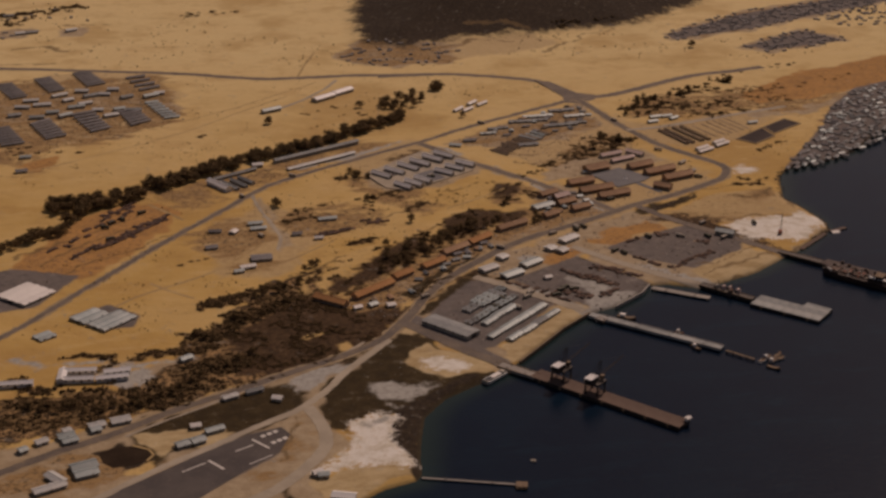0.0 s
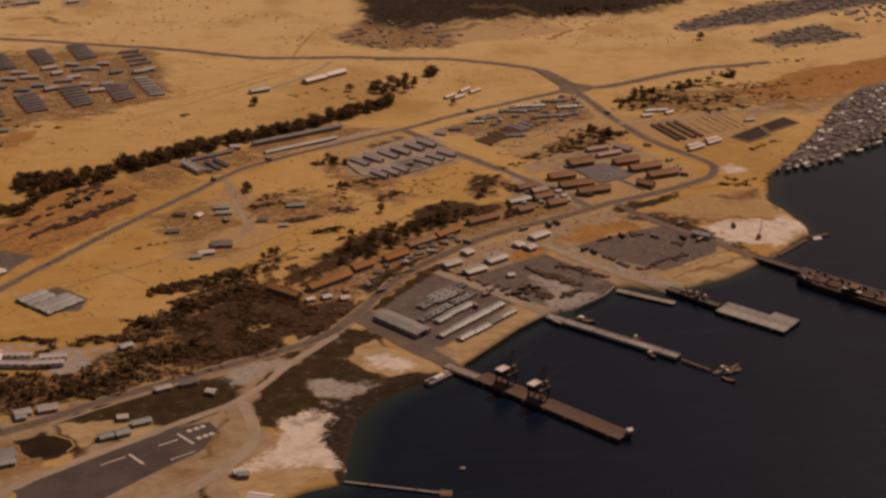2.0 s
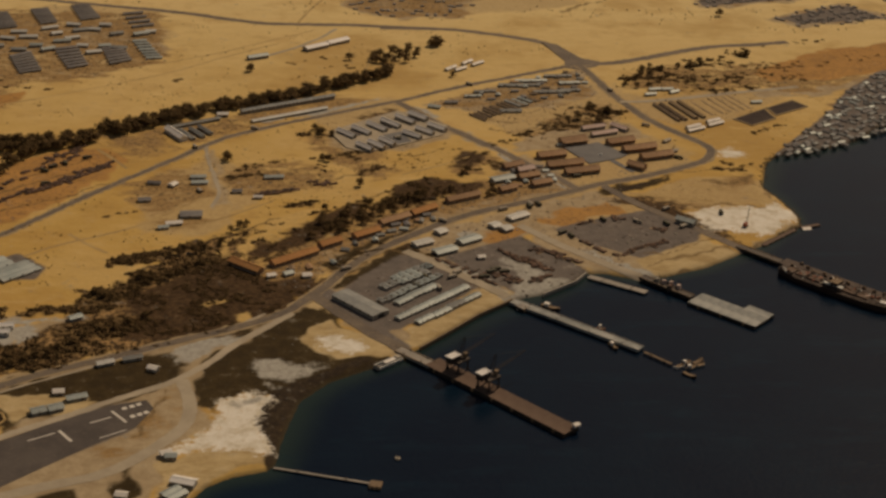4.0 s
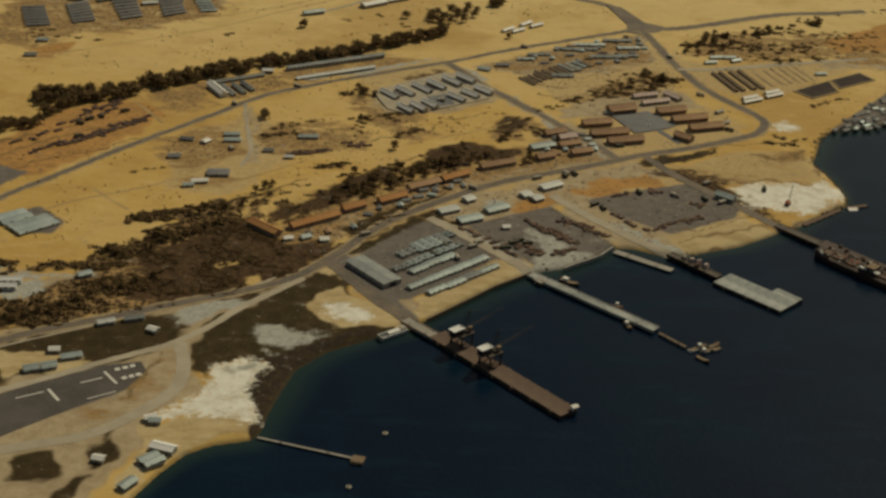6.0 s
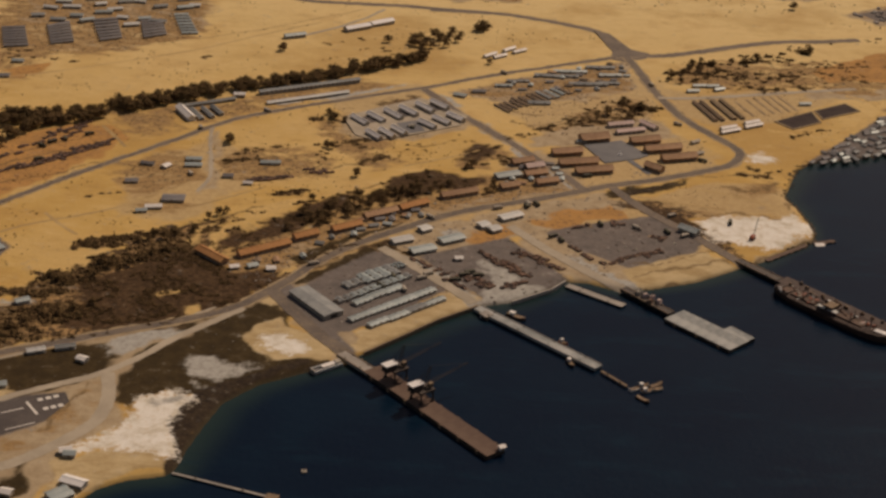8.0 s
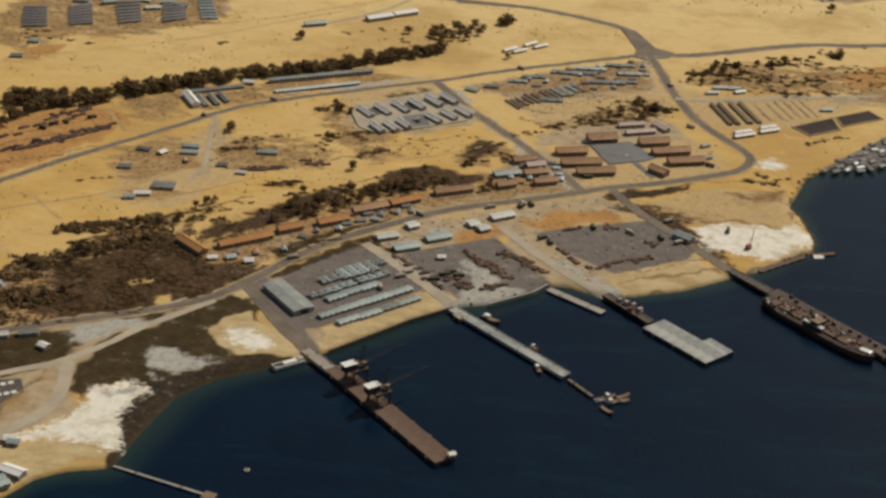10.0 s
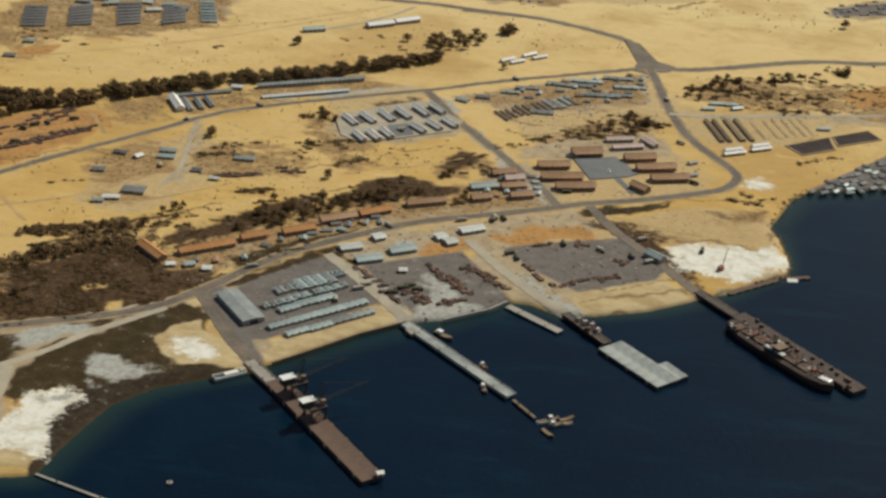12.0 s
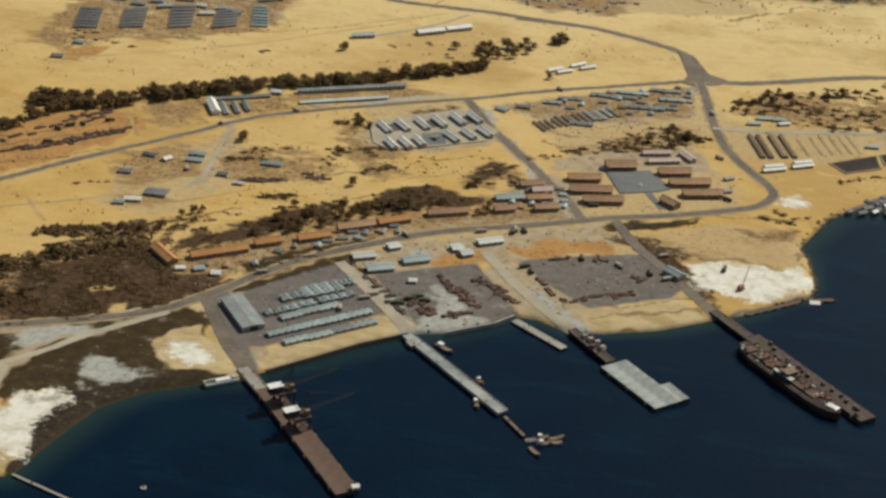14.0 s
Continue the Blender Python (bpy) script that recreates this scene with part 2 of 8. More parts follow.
# ---- the lie of the land ----
LAND = 2.5
SHORE = ([(-177.2, 609.4), (-169.5, 646.1), (-160.5, 666.5), (-149.2, 685.9), (-135.8, 695.3), (-117.2, 701), (-112.8, 706.7), (-110.5, 726), (-105.9, 748.7), (-99.1, 775.7), (-81.5, 798.5), (-56, 815.3), (-29.4, 829.1)]
         + [(-37.9, 835.6), (-31.9, 832.5), (-24.2, 841.3), (-4.2, 863.2), (17.8, 887.6), (43.1, 909.3), (64.7, 917.6), (90, 937.5), (100.6, 951.3), (115, 951.5), (137.2, 940), (156.8, 946.3), (187.8, 960.2), (204.9, 972.8), (222.4, 986.4), (240.1, 998.6), (258.2, 1018.4), (276.7, 1032), (282.4, 1047.3), (281.9, 1061.1), (277.3, 1089.6), (270.8, 1111.3)]
         + [(289, 1167.1), (305.3, 1184.6), (335.8, 1195.2), (378.6, 1217.3), (421.7, 1261.7), (446, 1279.1), (529.4, 1361.4), (664, 1470.1)]
         + [(2600, 2600), (6000, 6000), (-6000, 6000), (-6000, 400), (-400, 500)])


def signed_distance(poly, x, y):
    """Metres inside (positive) or outside (negative) of a polygon, for arrays."""
    best = np.full(x.shape, 1e9)
    inside = np.zeros(x.shape, bool)
    n = len(poly)
    for i in range(n):
        (ax, ay), (bx, by) = poly[i], poly[(i + 1) % n]
        dx, dy = bx - ax, by - ay
        u = np.clip(((x - ax) * dx + (y - ay) * dy) / (dx * dx + dy * dy + 1e-9), 0, 1)
        best = np.minimum(best, (x - ax - u * dx) ** 2 + (y - ay - u * dy) ** 2)
        cross = (ay > y) != (by > y)
        inside ^= cross & (x < (bx - ax) * (y - ay) / (by - ay + 1e-12) + ax)
    d = np.sqrt(best)
    return np.where(inside, d, -d)


HILL = [(-8.5, 1694.9), (0.8, 1835.9), (65.1, 2100.6), (395.9, 2302.1), (565, 2014.1), (440.6, 1822.4), (326.6, 1719.9), (208.9, 1698.2), (119.5, 1694.7), (39.2, 1660.5)]
RIDGE = [(-145.3, 964.7), (-129.5, 999.4), (-90.8, 1030), (-54.3, 1060.6), (-20.6, 1093.3), (24.3, 1119.6), (68, 1163.8), (63.7, 1194.7), (12.9, 1135.7), (-58.3, 1076.7), (-105.1, 1037.4), (-145.3, 987.3)]


def ground_z(x, y):
    x, y = np.asarray(x, float), np.asarray(y, float)
    d = signed_distance(SHORE, x, y)
    z = np.where(d > 0, LAND * (1 - np.exp(-np.maximum(d, 0) / 3.0)), np.maximum(d * 0.35, -6.0))
    dune = (np.sin(x * 0.031 + 1.3 * np.sin(y * 0.013)) * np.sin(y * 0.043 + 0.9 * np.sin(x * 0.017))
            + 0.5 * np.sin(x * 0.083 + y * 0.037) * np.sin(y * 0.091 - x * 0.021))
    z = z + np.clip((d - 90) / 120, 0, 1) * 0.45 * dune
    z = z + 2.2 * np.clip((signed_distance(RIDGE, x, y) + 8) / 22, 0, 1)
    h = signed_distance(HILL, x, y)
    z = z + np.clip((h + 20) / 160, 0, 1) ** 1.3 * (38 + 9 * np.sin(x * 0.02) * np.sin(y * 0.017 + 1))
    return z


def gz(x, y):
    return float(ground_z(np.array([x]), np.array([y]))[0])


def ticks(bounds):
    out = [bounds[0][0]]
    for lo, hi, step in bounds:
        n = max(1, round((hi - lo) / step))
        out += [lo + (hi - lo) * (i + 1) / n for i in range(n)]
    return np.array(out)


gx = ticks([(-6000, -1600, 400), (-1600, -800, 40), (-800, -440, 5), (-440, 440, 2.5), (440, 900, 5), (900, 1800, 40), (1800, 6000, 400)])
gy = ticks([(-6000, 0, 600), (0, 600, 40), (600, 1480, 2.5), (1480, 2000, 5), (2000, 2600, 25), (2600, 6000, 300)])
GX, GY = np.meshgrid(gx, gy)
GZ = ground_z(GX, GY)

# kinds of cover, as polygons on the plan
GRASS = []
GRASS.append([(-240.4, 668), (-233.2, 673.6), (-223.1, 679.5), (-212.5, 677.6), (-209.2, 670.1), (-216.3, 657.9), (-227.9, 653.2), (-236.6, 654.1)])
GRASS.append([(-200.7, 668.1), (-197.8, 681.2), (-191, 697.2), (-185.8, 700.8), (-184.6, 690.6), (-188.3, 673.5), (-195.1, 664.9)])
GRASS.append([(-209.2, 643.7), (-207.6, 656), (-201.6, 661.9), (-196.2, 658.2), (-197.4, 645.9), (-200.5, 638.9), (-206.8, 638.5)])
GRASS.append([(-144, 859.7), (-130, 870.3), (-118.4, 878), (-120.6, 872.2), (-132, 856.5), (-136.9, 855.1)])
GRASS.append([(-208.6, 827.3), (-185.5, 835.1), (-170.1, 829.5), (-165.1, 821.2), (-178.8, 807.9), (-193.4, 794.6)])
GRASS.append([(-121.8, 867.4), (-96.4, 898.7), (-88.7, 891.7), (-99.9, 866.2), (-105.9, 843.1), (-126.5, 823.6), (-141, 799.7), (-155.7, 802.3), (-155.8, 819)])
GRASS.append([(-78.5, 925.8), (-69, 941.6), (-33.8, 979.7), (-20.5, 987.9), (-21.8, 980.6), (-48.8, 949.9), (-69.7, 918.8)])
GRASS.append([(-274.3, 799.3), (-238, 811.9), (-210.1, 821.2), (-182.8, 836.3), (-171, 831.6), (-169.6, 816.4), (-192.2, 799.6), (-217.7, 782.4), (-247.6, 773.5), (-264.6, 765.8)])
GRASS.append([(-89.5, 896.4), (-103.3, 888.9), (-115.5, 868.6), (-140.1, 840.6), (-160.1, 814.3), (-163.4, 797.1), (-159.6, 777.8), (-149.2, 764.6), (-132.7, 785), (-119.2, 780.8), (-116.2, 755.9), (-116.3, 706.5), (-111.4, 716.3), (-105.3, 743.4), (-98.7, 771.5), (-68.5, 801.8), (-36, 820.6), (-39.9, 834.3), (-58.4, 858.2), (-73.9, 879.7)])
GRASS.append([(-276.5, 762.6), (-223.9, 799.1), (-187.8, 819.1), (-175.3, 825), (-168.1, 811.6), (-183.8, 796.9), (-218.3, 773.4), (-254.3, 750.6), (-269.8, 738.6)])
GRASS.append([(-276.2, 781.7), (-241.5, 802.3), (-205.6, 824.3), (-179.4, 838.8), (-169.6, 828.8), (-169, 812.7), (-187.2, 790), (-219.4, 766.8), (-249.7, 751.6), (-266.4, 758.9)])
GRASS.append([(138.1, 1100.8), (157.1, 1115.5), (196.6, 1133.4), (177.4, 1113.5), (150.5, 1097.6)])
GRASS.append([(-79.2, 925.6), (-64.1, 950.5), (-24.9, 990.1), (-19.3, 983), (-32.4, 974), (-69, 916.6)])
GRASS.append([(-82.7, 962.1), (-53.8, 996.9), (-14.5, 1029.5), (-13, 1022.6), (-51.1, 986.9), (-76.6, 954.4)])
GRASS.append([(136.2, 1093.7), (142.3, 1103.1), (169.5, 1114.6), (198.7, 1131.1), (197.7, 1124.2), (168.1, 1103.4), (145.7, 1094.7)])
SCRUB = []
SCRUB.append([(-250.5, 900.9), (-229.4, 922.1), (-216.3, 927.6), (-213.1, 947.6), (-194.6, 960.1), (-168.4, 963.3), (-161, 986.3), (-144.6, 957.1), (-121.4, 939.8), (-100.9, 929.2), (-85.8, 935.1), (-96.1, 914.4), (-118.9, 879.4), (-139, 865.5), (-192.6, 838.9), (-216.1, 828)])
SCRUB.append([(-146, 972.2), (-130.5, 1002.4), (-90.9, 1030.4), (-53.2, 1056.4), (-27.4, 1086.5), (16.5, 1116.5), (38.6, 1109.5), (36.4, 1098.5), (0.3, 1072.4), (-46.8, 1031), (-92.5, 995.1), (-118.9, 966.8)])
SCRUB.append([(-209.4, 946.7), (-173.2, 1001.9), (-138, 1017.5), (-133, 952.6), (-103.1, 907.9), (-138.2, 877.5), (-208.2, 839.2), (-251.5, 815.6), (-351.2, 782.8), (-372.8, 808.1), (-355.5, 842.5), (-286.2, 845.6), (-239.1, 878.5)])
SCRUB.append([(197.3, 1360.3), (215.7, 1395.3), (247.4, 1423.7), (321.6, 1433.1), (400.6, 1444.1), (394.3, 1378), (280.2, 1342.8), (238, 1345.6), (202.6, 1345.2)])
SCRUB.append([(22.2, 1155.8), (43.4, 1185.3), (68.7, 1175.8), (66.4, 1147.1), (39.4, 1130.2), (23.7, 1123.2)])
SCRUB.append([(106.2, 1247.3), (142.5, 1297.4), (174.1, 1307.5), (185.2, 1272.2), (151.3, 1242.9), (87.8, 1213.3)])
SCRUB.append([(155.8, 1081.7), (171.2, 1088.1), (200, 1064.6), (196.6, 1056.3), (181.5, 1051.9)])
SCRUB.append([(-84.3, 1181.1), (-66.3, 1180.7), (-52.2, 1197.3), (-28.9, 1151.3), (-53.3, 1125.8), (-43.5, 1158.3)])
SCRUB.append([(-250, 880.5), (-209.4, 946.7), (-204, 907.7), (-239.3, 870)])
SCRUB.append([(-22.4, 983), (-15.7, 980.6), (7, 954.3), (31.5, 925.5), (28.3, 920), (4, 947.7)])
SCRUB.append([(-2.3, 965.7), (5.1, 969.5), (46, 925), (44.7, 917), (25.2, 934.6)])
SCRUB.append([(-47.4, 1264.5), (-11, 1291.3), (0.4, 1279.9), (-16.7, 1258.3), (-41.2, 1253.1)])
SCRUB.append([(143.6, 1085.7), (161.5, 1085.2), (198.7, 1052.4), (215.1, 1024.7), (226.1, 994.6), (221.2, 990), (194.5, 1025.6), (161.5, 1060.7)])
WHITE = []
WHITE.append([(-159.1, 727.8), (-142.8, 775.8), (-128.2, 787.9), (-118.8, 777.7), (-118, 749.7), (-119.5, 731.8), (-114.5, 716.1), (-141.8, 715.9), (-172.9, 719.3)])
WHITE.append([(200.5, 1055.6), (215.4, 1067.2), (246.1, 1065.2), (276.7, 1068.6), (281, 1050.4), (272.6, 1037.7), (239.4, 1018.1), (219.1, 1017.3), (200.8, 1018.9), (196.9, 1036.7), (205.9, 1037.6)])
WHITE.append([(248.7, 1185), (269.6, 1195.7), (280, 1190.2), (265.4, 1175), (250.9, 1172.8)])
WHITE.append([(-84.6, 831.8), (-85.7, 855.7), (-72.9, 859.3), (-57.2, 842.7), (-69.8, 828.4)])
WHITE.append([(206.1, 1059), (219.4, 1062.9), (246.2, 1059.8), (250.2, 1045.1), (239.3, 1024.8), (217.1, 1021.8), (207.1, 1037)])
WHITE.append([(208.2, 1050.5), (215.7, 1056.3), (238.6, 1054), (265.1, 1061.7), (273.2, 1046.5), (271.5, 1032.3), (239.1, 1015.4), (218.8, 1018), (208.1, 1034.6)])
WHITE.append([(249.9, 1060), (271, 1079.7), (279.9, 1048.4), (274.1, 1034.7), (268.7, 1052.2)])
ORANGE = []
ORANGE.append([(-342.4, 1117.6), (-308.1, 1165.9), (-277.5, 1195.3), (-254.2, 1183.2), (-234, 1155.7), (-266.6, 1098), (-309.2, 1045)])
ORANGE.append([(74.3, 1038.9), (103, 1058.5), (138.4, 1077.5), (147.5, 1068.7), (144.9, 1054), (109.3, 1039.1), (87.3, 1029.9)])
ORANGE.append([(349, 1416.2), (430.4, 1479), (625.4, 1554.2), (564.6, 1432.4), (390.6, 1381.7), (347.9, 1381.2)])
ORANGE.append([(29.9, 1007.9), (45.4, 1025), (57.8, 1025), (52.4, 1007.3), (34.8, 998.7)])
ORANGE.append([(-371.3, 1054.2), (-341.3, 1112.7), (-285, 1173.1), (-271.3, 1163.9), (-244.4, 1132.9), (-300.6, 1035.9), (-321.2, 1039.7)])
ORANGE.append([(-375.6, 1304.2), (-343.1, 1326.5), (-333.1, 1314), (-359.2, 1289.5)])
ORANGE.append([(31.8, 1005.2), (38.5, 1020.6), (61.8, 1032), (69.4, 1020.7), (52.9, 1005.2), (37.5, 995.4)])
GREY = []
GREY.append([(298.7, 1178.4), (369.4, 1274), (423.8, 1359.5), (472.5, 1413.5), (579.3, 1461.8), (493.7, 1290.4), (410.5, 1238.2), (370.9, 1201), (331.3, 1185.3)])
GREY.append([(-76.4, 910.6), (-57.7, 941.5), (-32.6, 974.8), (-22.2, 982.2), (26.2, 930.2), (-10.3, 886.8), (-35.4, 862.6), (-43.8, 861.7)])
GREY.append([(1.9, 973.7), (18.4, 985.3), (62.3, 1011.9), (104.3, 949.1), (83.9, 929.5), (52.7, 905.1), (45, 917.1)])
GREY.append([(88.3, 1023), (109.5, 1037.3), (146.6, 1052.7), (173, 1063.1), (200.4, 1020.4), (192.8, 1003.1), (143.3, 972), (114.9, 994.3)])
GREY.append([(-394.7, 1042.1), (-371.7, 1059.9), (-355.2, 1059.1), (-313, 1040.4), (-342.8, 985.9), (-388.8, 979.4)])
GREY.append([(-318.6, 966.7), (-291.6, 981.6), (-269.8, 957.8), (-273.8, 939.2), (-290.9, 937.6)])
GREY.append([(-265.8, 724.2), (-236.3, 754.4), (-208.1, 770.9), (-187.1, 775.7), (-184.4, 764.5), (-191.4, 743.2), (-208.4, 727.7), (-256.6, 691.3)])
GREY.append([(-91.1, 910.3), (-79.2, 925.6), (-28.1, 837.1), (-33.5, 832.3)])
GREY.append([(349.4, 1665), (467.1, 1745), (630.4, 1812), (710.4, 1850), (695.6, 1790), (452.8, 1675), (350.7, 1643)])
GREY.append([(425, 1600), (519.5, 1655), (545, 1603), (440, 1575)])
PALE = []
PALE.append([(-178.7, 835.6), (-161.7, 850.4), (-144, 859.7), (-134.9, 856.4), (-153.4, 830), (-163.7, 823), (-170.1, 828.1)])
PALE.append([(43.7, 955.8), (56.9, 964.4), (71.9, 954.2), (79, 942), (94.8, 940.2), (69.2, 911.1), (53, 903.7), (45.6, 912.7), (54.2, 927.3)])
PALE.append([(-138.2, 1263.7), (-102.9, 1275.2), (-47.9, 1308.7), (-28.5, 1320.9), (-37.2, 1303.7), (-104.5, 1262.3), (-132.9, 1253)])
PALE.append([(95.1, 975.3), (106.5, 986.9), (133.9, 958.2), (150.9, 949.8), (148.2, 941.4), (135.6, 942.4), (115.9, 957.1)])
PALE.append([(-13.9, 979.4), (-6, 978.2), (27.7, 940.1), (49, 915.2), (44.9, 905.1), (26.6, 928), (1.9, 956.9)])
PALE.append([(-44.6, 1193.6), (-20, 1216.1), (-12, 1210), (-36.9, 1188.7)])
PALE.append([(-6.8, 1294), (1.8, 1299.6), (65.1, 1201.5), (117.1, 1107.6), (111.6, 1102.9), (55.1, 1194.8)])
PALE.append([(43.7, 968.4), (48.8, 974.9), (62.3, 951), (82.3, 939.4), (100.4, 938.4), (51.7, 893.5), (41.5, 900.8), (47.3, 924.9), (54.7, 933.2), (53.7, 948.6)])
PALE.append([(-298, 872.3), (-281.9, 876.3), (-265.6, 871.1), (-265.5, 854.6), (-272.6, 847.7), (-295.6, 852.3)])
PALE.append([(-355.3, 898.7), (-322.2, 889.8), (-289.4, 885.2), (-238.1, 881), (-238.2, 875), (-289.2, 879.2), (-332.8, 886.5), (-354.8, 893.5)])
PALE.append([(-125.1, 807.4), (-125.3, 820.7), (-116.3, 828.6), (-104.7, 820.3), (-88.6, 818.1), (-83.5, 814.9), (-100.4, 799.9), (-112.3, 800.5)])
PALE.append([(-118.7, 791.1), (-116, 796.9), (-110.3, 793.4), (-112.4, 787.7)])
PALE.append([(-134.3, 776.8), (-122.8, 784.9), (-121.7, 774), (-129.4, 768.9)])
PALE.append([(12.8, 1013), (28.5, 1022.2), (32.8, 1009.9), (19.6, 999)])
SANDY = []
SANDY.append([(-92.7, 845.4), (-93.8, 860.7), (-86.6, 874.3), (-78.6, 879.5), (-69.5, 871), (-54.1, 857.4), (-35.7, 835.1), (-49.6, 829.3), (-67.8, 822.3), (-81.4, 822.6), (-89.6, 830.4)])
SANDY.append([(-92.2, 896.8), (-88.7, 903.2), (-78.6, 890.7), (-85.2, 886.6)])
SANDY.append([(-174.4, 710.8), (-145.1, 717.3), (-118.3, 717.5), (-114.3, 705), (-138.8, 695.6), (-154.7, 683.8), (-163.5, 667.7), (-168.2, 647.5), (-175.3, 640.7), (-177.4, 657.7), (-176.6, 683.4)])
SANDY.append([(-34.4, 861.5), (-10, 885.4), (27.1, 925.8), (46.6, 922.1), (43.7, 907.7), (18.7, 883.3), (-21.8, 838.9), (-31.7, 840.2)])
SANDY.append([(143.3, 971.2), (167.3, 988.5), (192.8, 1002.3), (212.7, 992.4), (218.5, 984.4), (187.5, 959.3), (151.6, 942.4), (141.8, 944.2)])
SANDY.append([(-174.6, 699.9), (-142.5, 704.9), (-116.5, 712.2), (-114.5, 706.2), (-141.4, 697.8), (-151.4, 686.4), (-162, 664), (-169.3, 642.8), (-173.4, 642.5), (-165.8, 668.8), (-159, 687.5)])
SANDY.append([(-274.3, 782.3), (-260.3, 787.1), (-237, 776.1), (-220.1, 777.6), (-222.4, 762.5), (-247.3, 756.3), (-259.7, 748.2), (-263.6, 761)])
BRUSH = []
BRUSH.append([(-260.9, 1220.8), (-213.6, 1243.2), (-193.4, 1189.9), (-231.2, 1151.7)])
BRUSH.append([(-239, 1118.2), (-179, 1151.2), (-154.9, 1090.2), (-198.7, 1045.2), (-228.4, 1067.6)])
BRUSH.append([(-142, 922.9), (-148.2, 972.6), (-130.6, 1002.6), (-53, 1055.6), (17.4, 1111.6), (43.2, 1132.3), (113.6, 1138.7), (121.2, 1107.7), (42.7, 1062.5), (-24.4, 1004.4), (-81.2, 932.2), (-101.6, 914.3)])
BRUSH.append([(10.3, 1305.2), (89.1, 1362.5), (158.6, 1406.4), (174.5, 1384.7), (173, 1327.4), (119.5, 1296.7), (51.6, 1281.6)])
BRUSH.append([(-166.4, 1125.8), (-150.4, 1160.2), (-116, 1165.1), (-76.1, 1148.2), (-61.1, 1113.6), (-109.5, 1080.6), (-149.1, 1085.5)])
BRUSH.append([(-98.7, 1220.3), (-72.2, 1235.3), (-58, 1183.3), (-26.4, 1181.2), (-24.3, 1130.3), (-56.3, 1120.5), (-78.8, 1158.9)])
BRUSH.append([(-220.2, 1234.1), (-151.6, 1277.5), (-57.4, 1331.8), (-28, 1318.2), (-126.5, 1237.6), (-187.6, 1191.8)])
BRUSH.append([(-445.8, 1598.3), (-233.4, 1594.7), (-218.7, 1416), (-302, 1358.8), (-390.7, 1313.5), (-420.5, 1318.8)])
BRUSH.append([(-366.9, 738.9), (-314.8, 769.1), (-265.7, 767), (-205.3, 777.1), (-253.1, 742.8), (-315.9, 710.8), (-364.7, 713.7)])
BRUSH.append([(354.4, 1674.3), (470.2, 1758.8), (630.4, 1816.7), (641.6, 1772.4), (449.8, 1665.8), (349.1, 1637.2)])
BRUSH.append([(419.4, 1603.7), (519.5, 1662), (543.6, 1602.8), (440.1, 1569.1)])
BRUSH.append([(311.2, 1188.9), (401.5, 1335.7), (463.1, 1406.6), (564.6, 1432.4), (493.7, 1290.4), (419.6, 1257.8), (378, 1216.5)])
BRUSH.append([(-54.1, 1647.9), (-7.9, 1699.4), (40.8, 1670.1), (100, 1665.2), (77.3, 1583.7), (13, 1580.4), (-34.9, 1598.2)])
BRUSH.append([(-371.4, 1270.1), (-387.3, 1319.3), (-369, 1338.7), (-340.2, 1332.3), (-330.4, 1307.1), (-356.4, 1282.8)])
BRUSH.append([(-23.3, 983.6), (-11.3, 989.7), (29.3, 932.6), (7.1, 934.2)])
BRUSH.append([(-223.5, 908.7), (-142.9, 957.6), (-100.4, 927.7), (-102.6, 895.4), (-191.7, 837), (-217, 829.9), (-247.1, 893.7)])
BRUSH.append([(-210, 1041.7), (-170, 1059), (-159.9, 1041.6), (-188.7, 1018)])
BRUSH.append([(-215.3, 1114), (-173.8, 1135.1), (-159.8, 1105.2), (-201.2, 1086.9)])
BRUSH.append([(359.7, 1417.5), (446.5, 1479.8), (553.6, 1533.5), (504.8, 1426.3), (424.3, 1366.4), (364.8, 1337), (329.6, 1352.2)])
BRUSH.append([(226.9, 1121.4), (252.7, 1143.4), (275.9, 1149.2), (271.3, 1114.7), (253.1, 1098.7), (232.9, 1105.4)])
BRUSH.append([(157.6, 1087.2), (191.3, 1085.1), (223.3, 1074.5), (256.2, 1070.3), (248.9, 1054.3), (212.8, 1061), (176.5, 1070)])
BRUSH.append([(-186.8, 769.4), (-179.1, 792), (-172.4, 797.8), (-167.6, 777.1), (-171.4, 749.2), (-181, 735.3), (-187.3, 726.7), (-206.9, 709.4), (-212.2, 720.5), (-197.5, 740.2), (-187.6, 755.5)])
for k in (1, 3, 4, 5, 7):
    BRUSH.append(SCRUB[k])
DUST = []
DUST.append([(55.7, 1106.6), (59.4, 1142.8), (68.6, 1161.1), (92.2, 1177.3), (108.3, 1149), (115.8, 1119.5), (100.7, 1108.8), (66.2, 1092.4)])
DUST.append([(75.7, 1204.8), (116.2, 1236.8), (185.8, 1261.1), (203.2, 1217.2), (162.2, 1215.1), (120.4, 1195.2), (91.5, 1182.8)])
DUST.append([(-51.5, 1642.5), (-8.3, 1696.8), (40.8, 1670.1), (96.8, 1665.8), (74.2, 1584.3), (13, 1580.4), (-36.1, 1598.4)])
DUST.append([(409.3, 1595), (521.7, 1667.2), (553.4, 1601.1), (437.3, 1562)])
DUST.append([(341.1, 1665.7), (470.2, 1758.8), (634.5, 1825.9), (725.4, 1868.3), (702.8, 1787.5), (448.8, 1663.2), (347.4, 1632.2)])
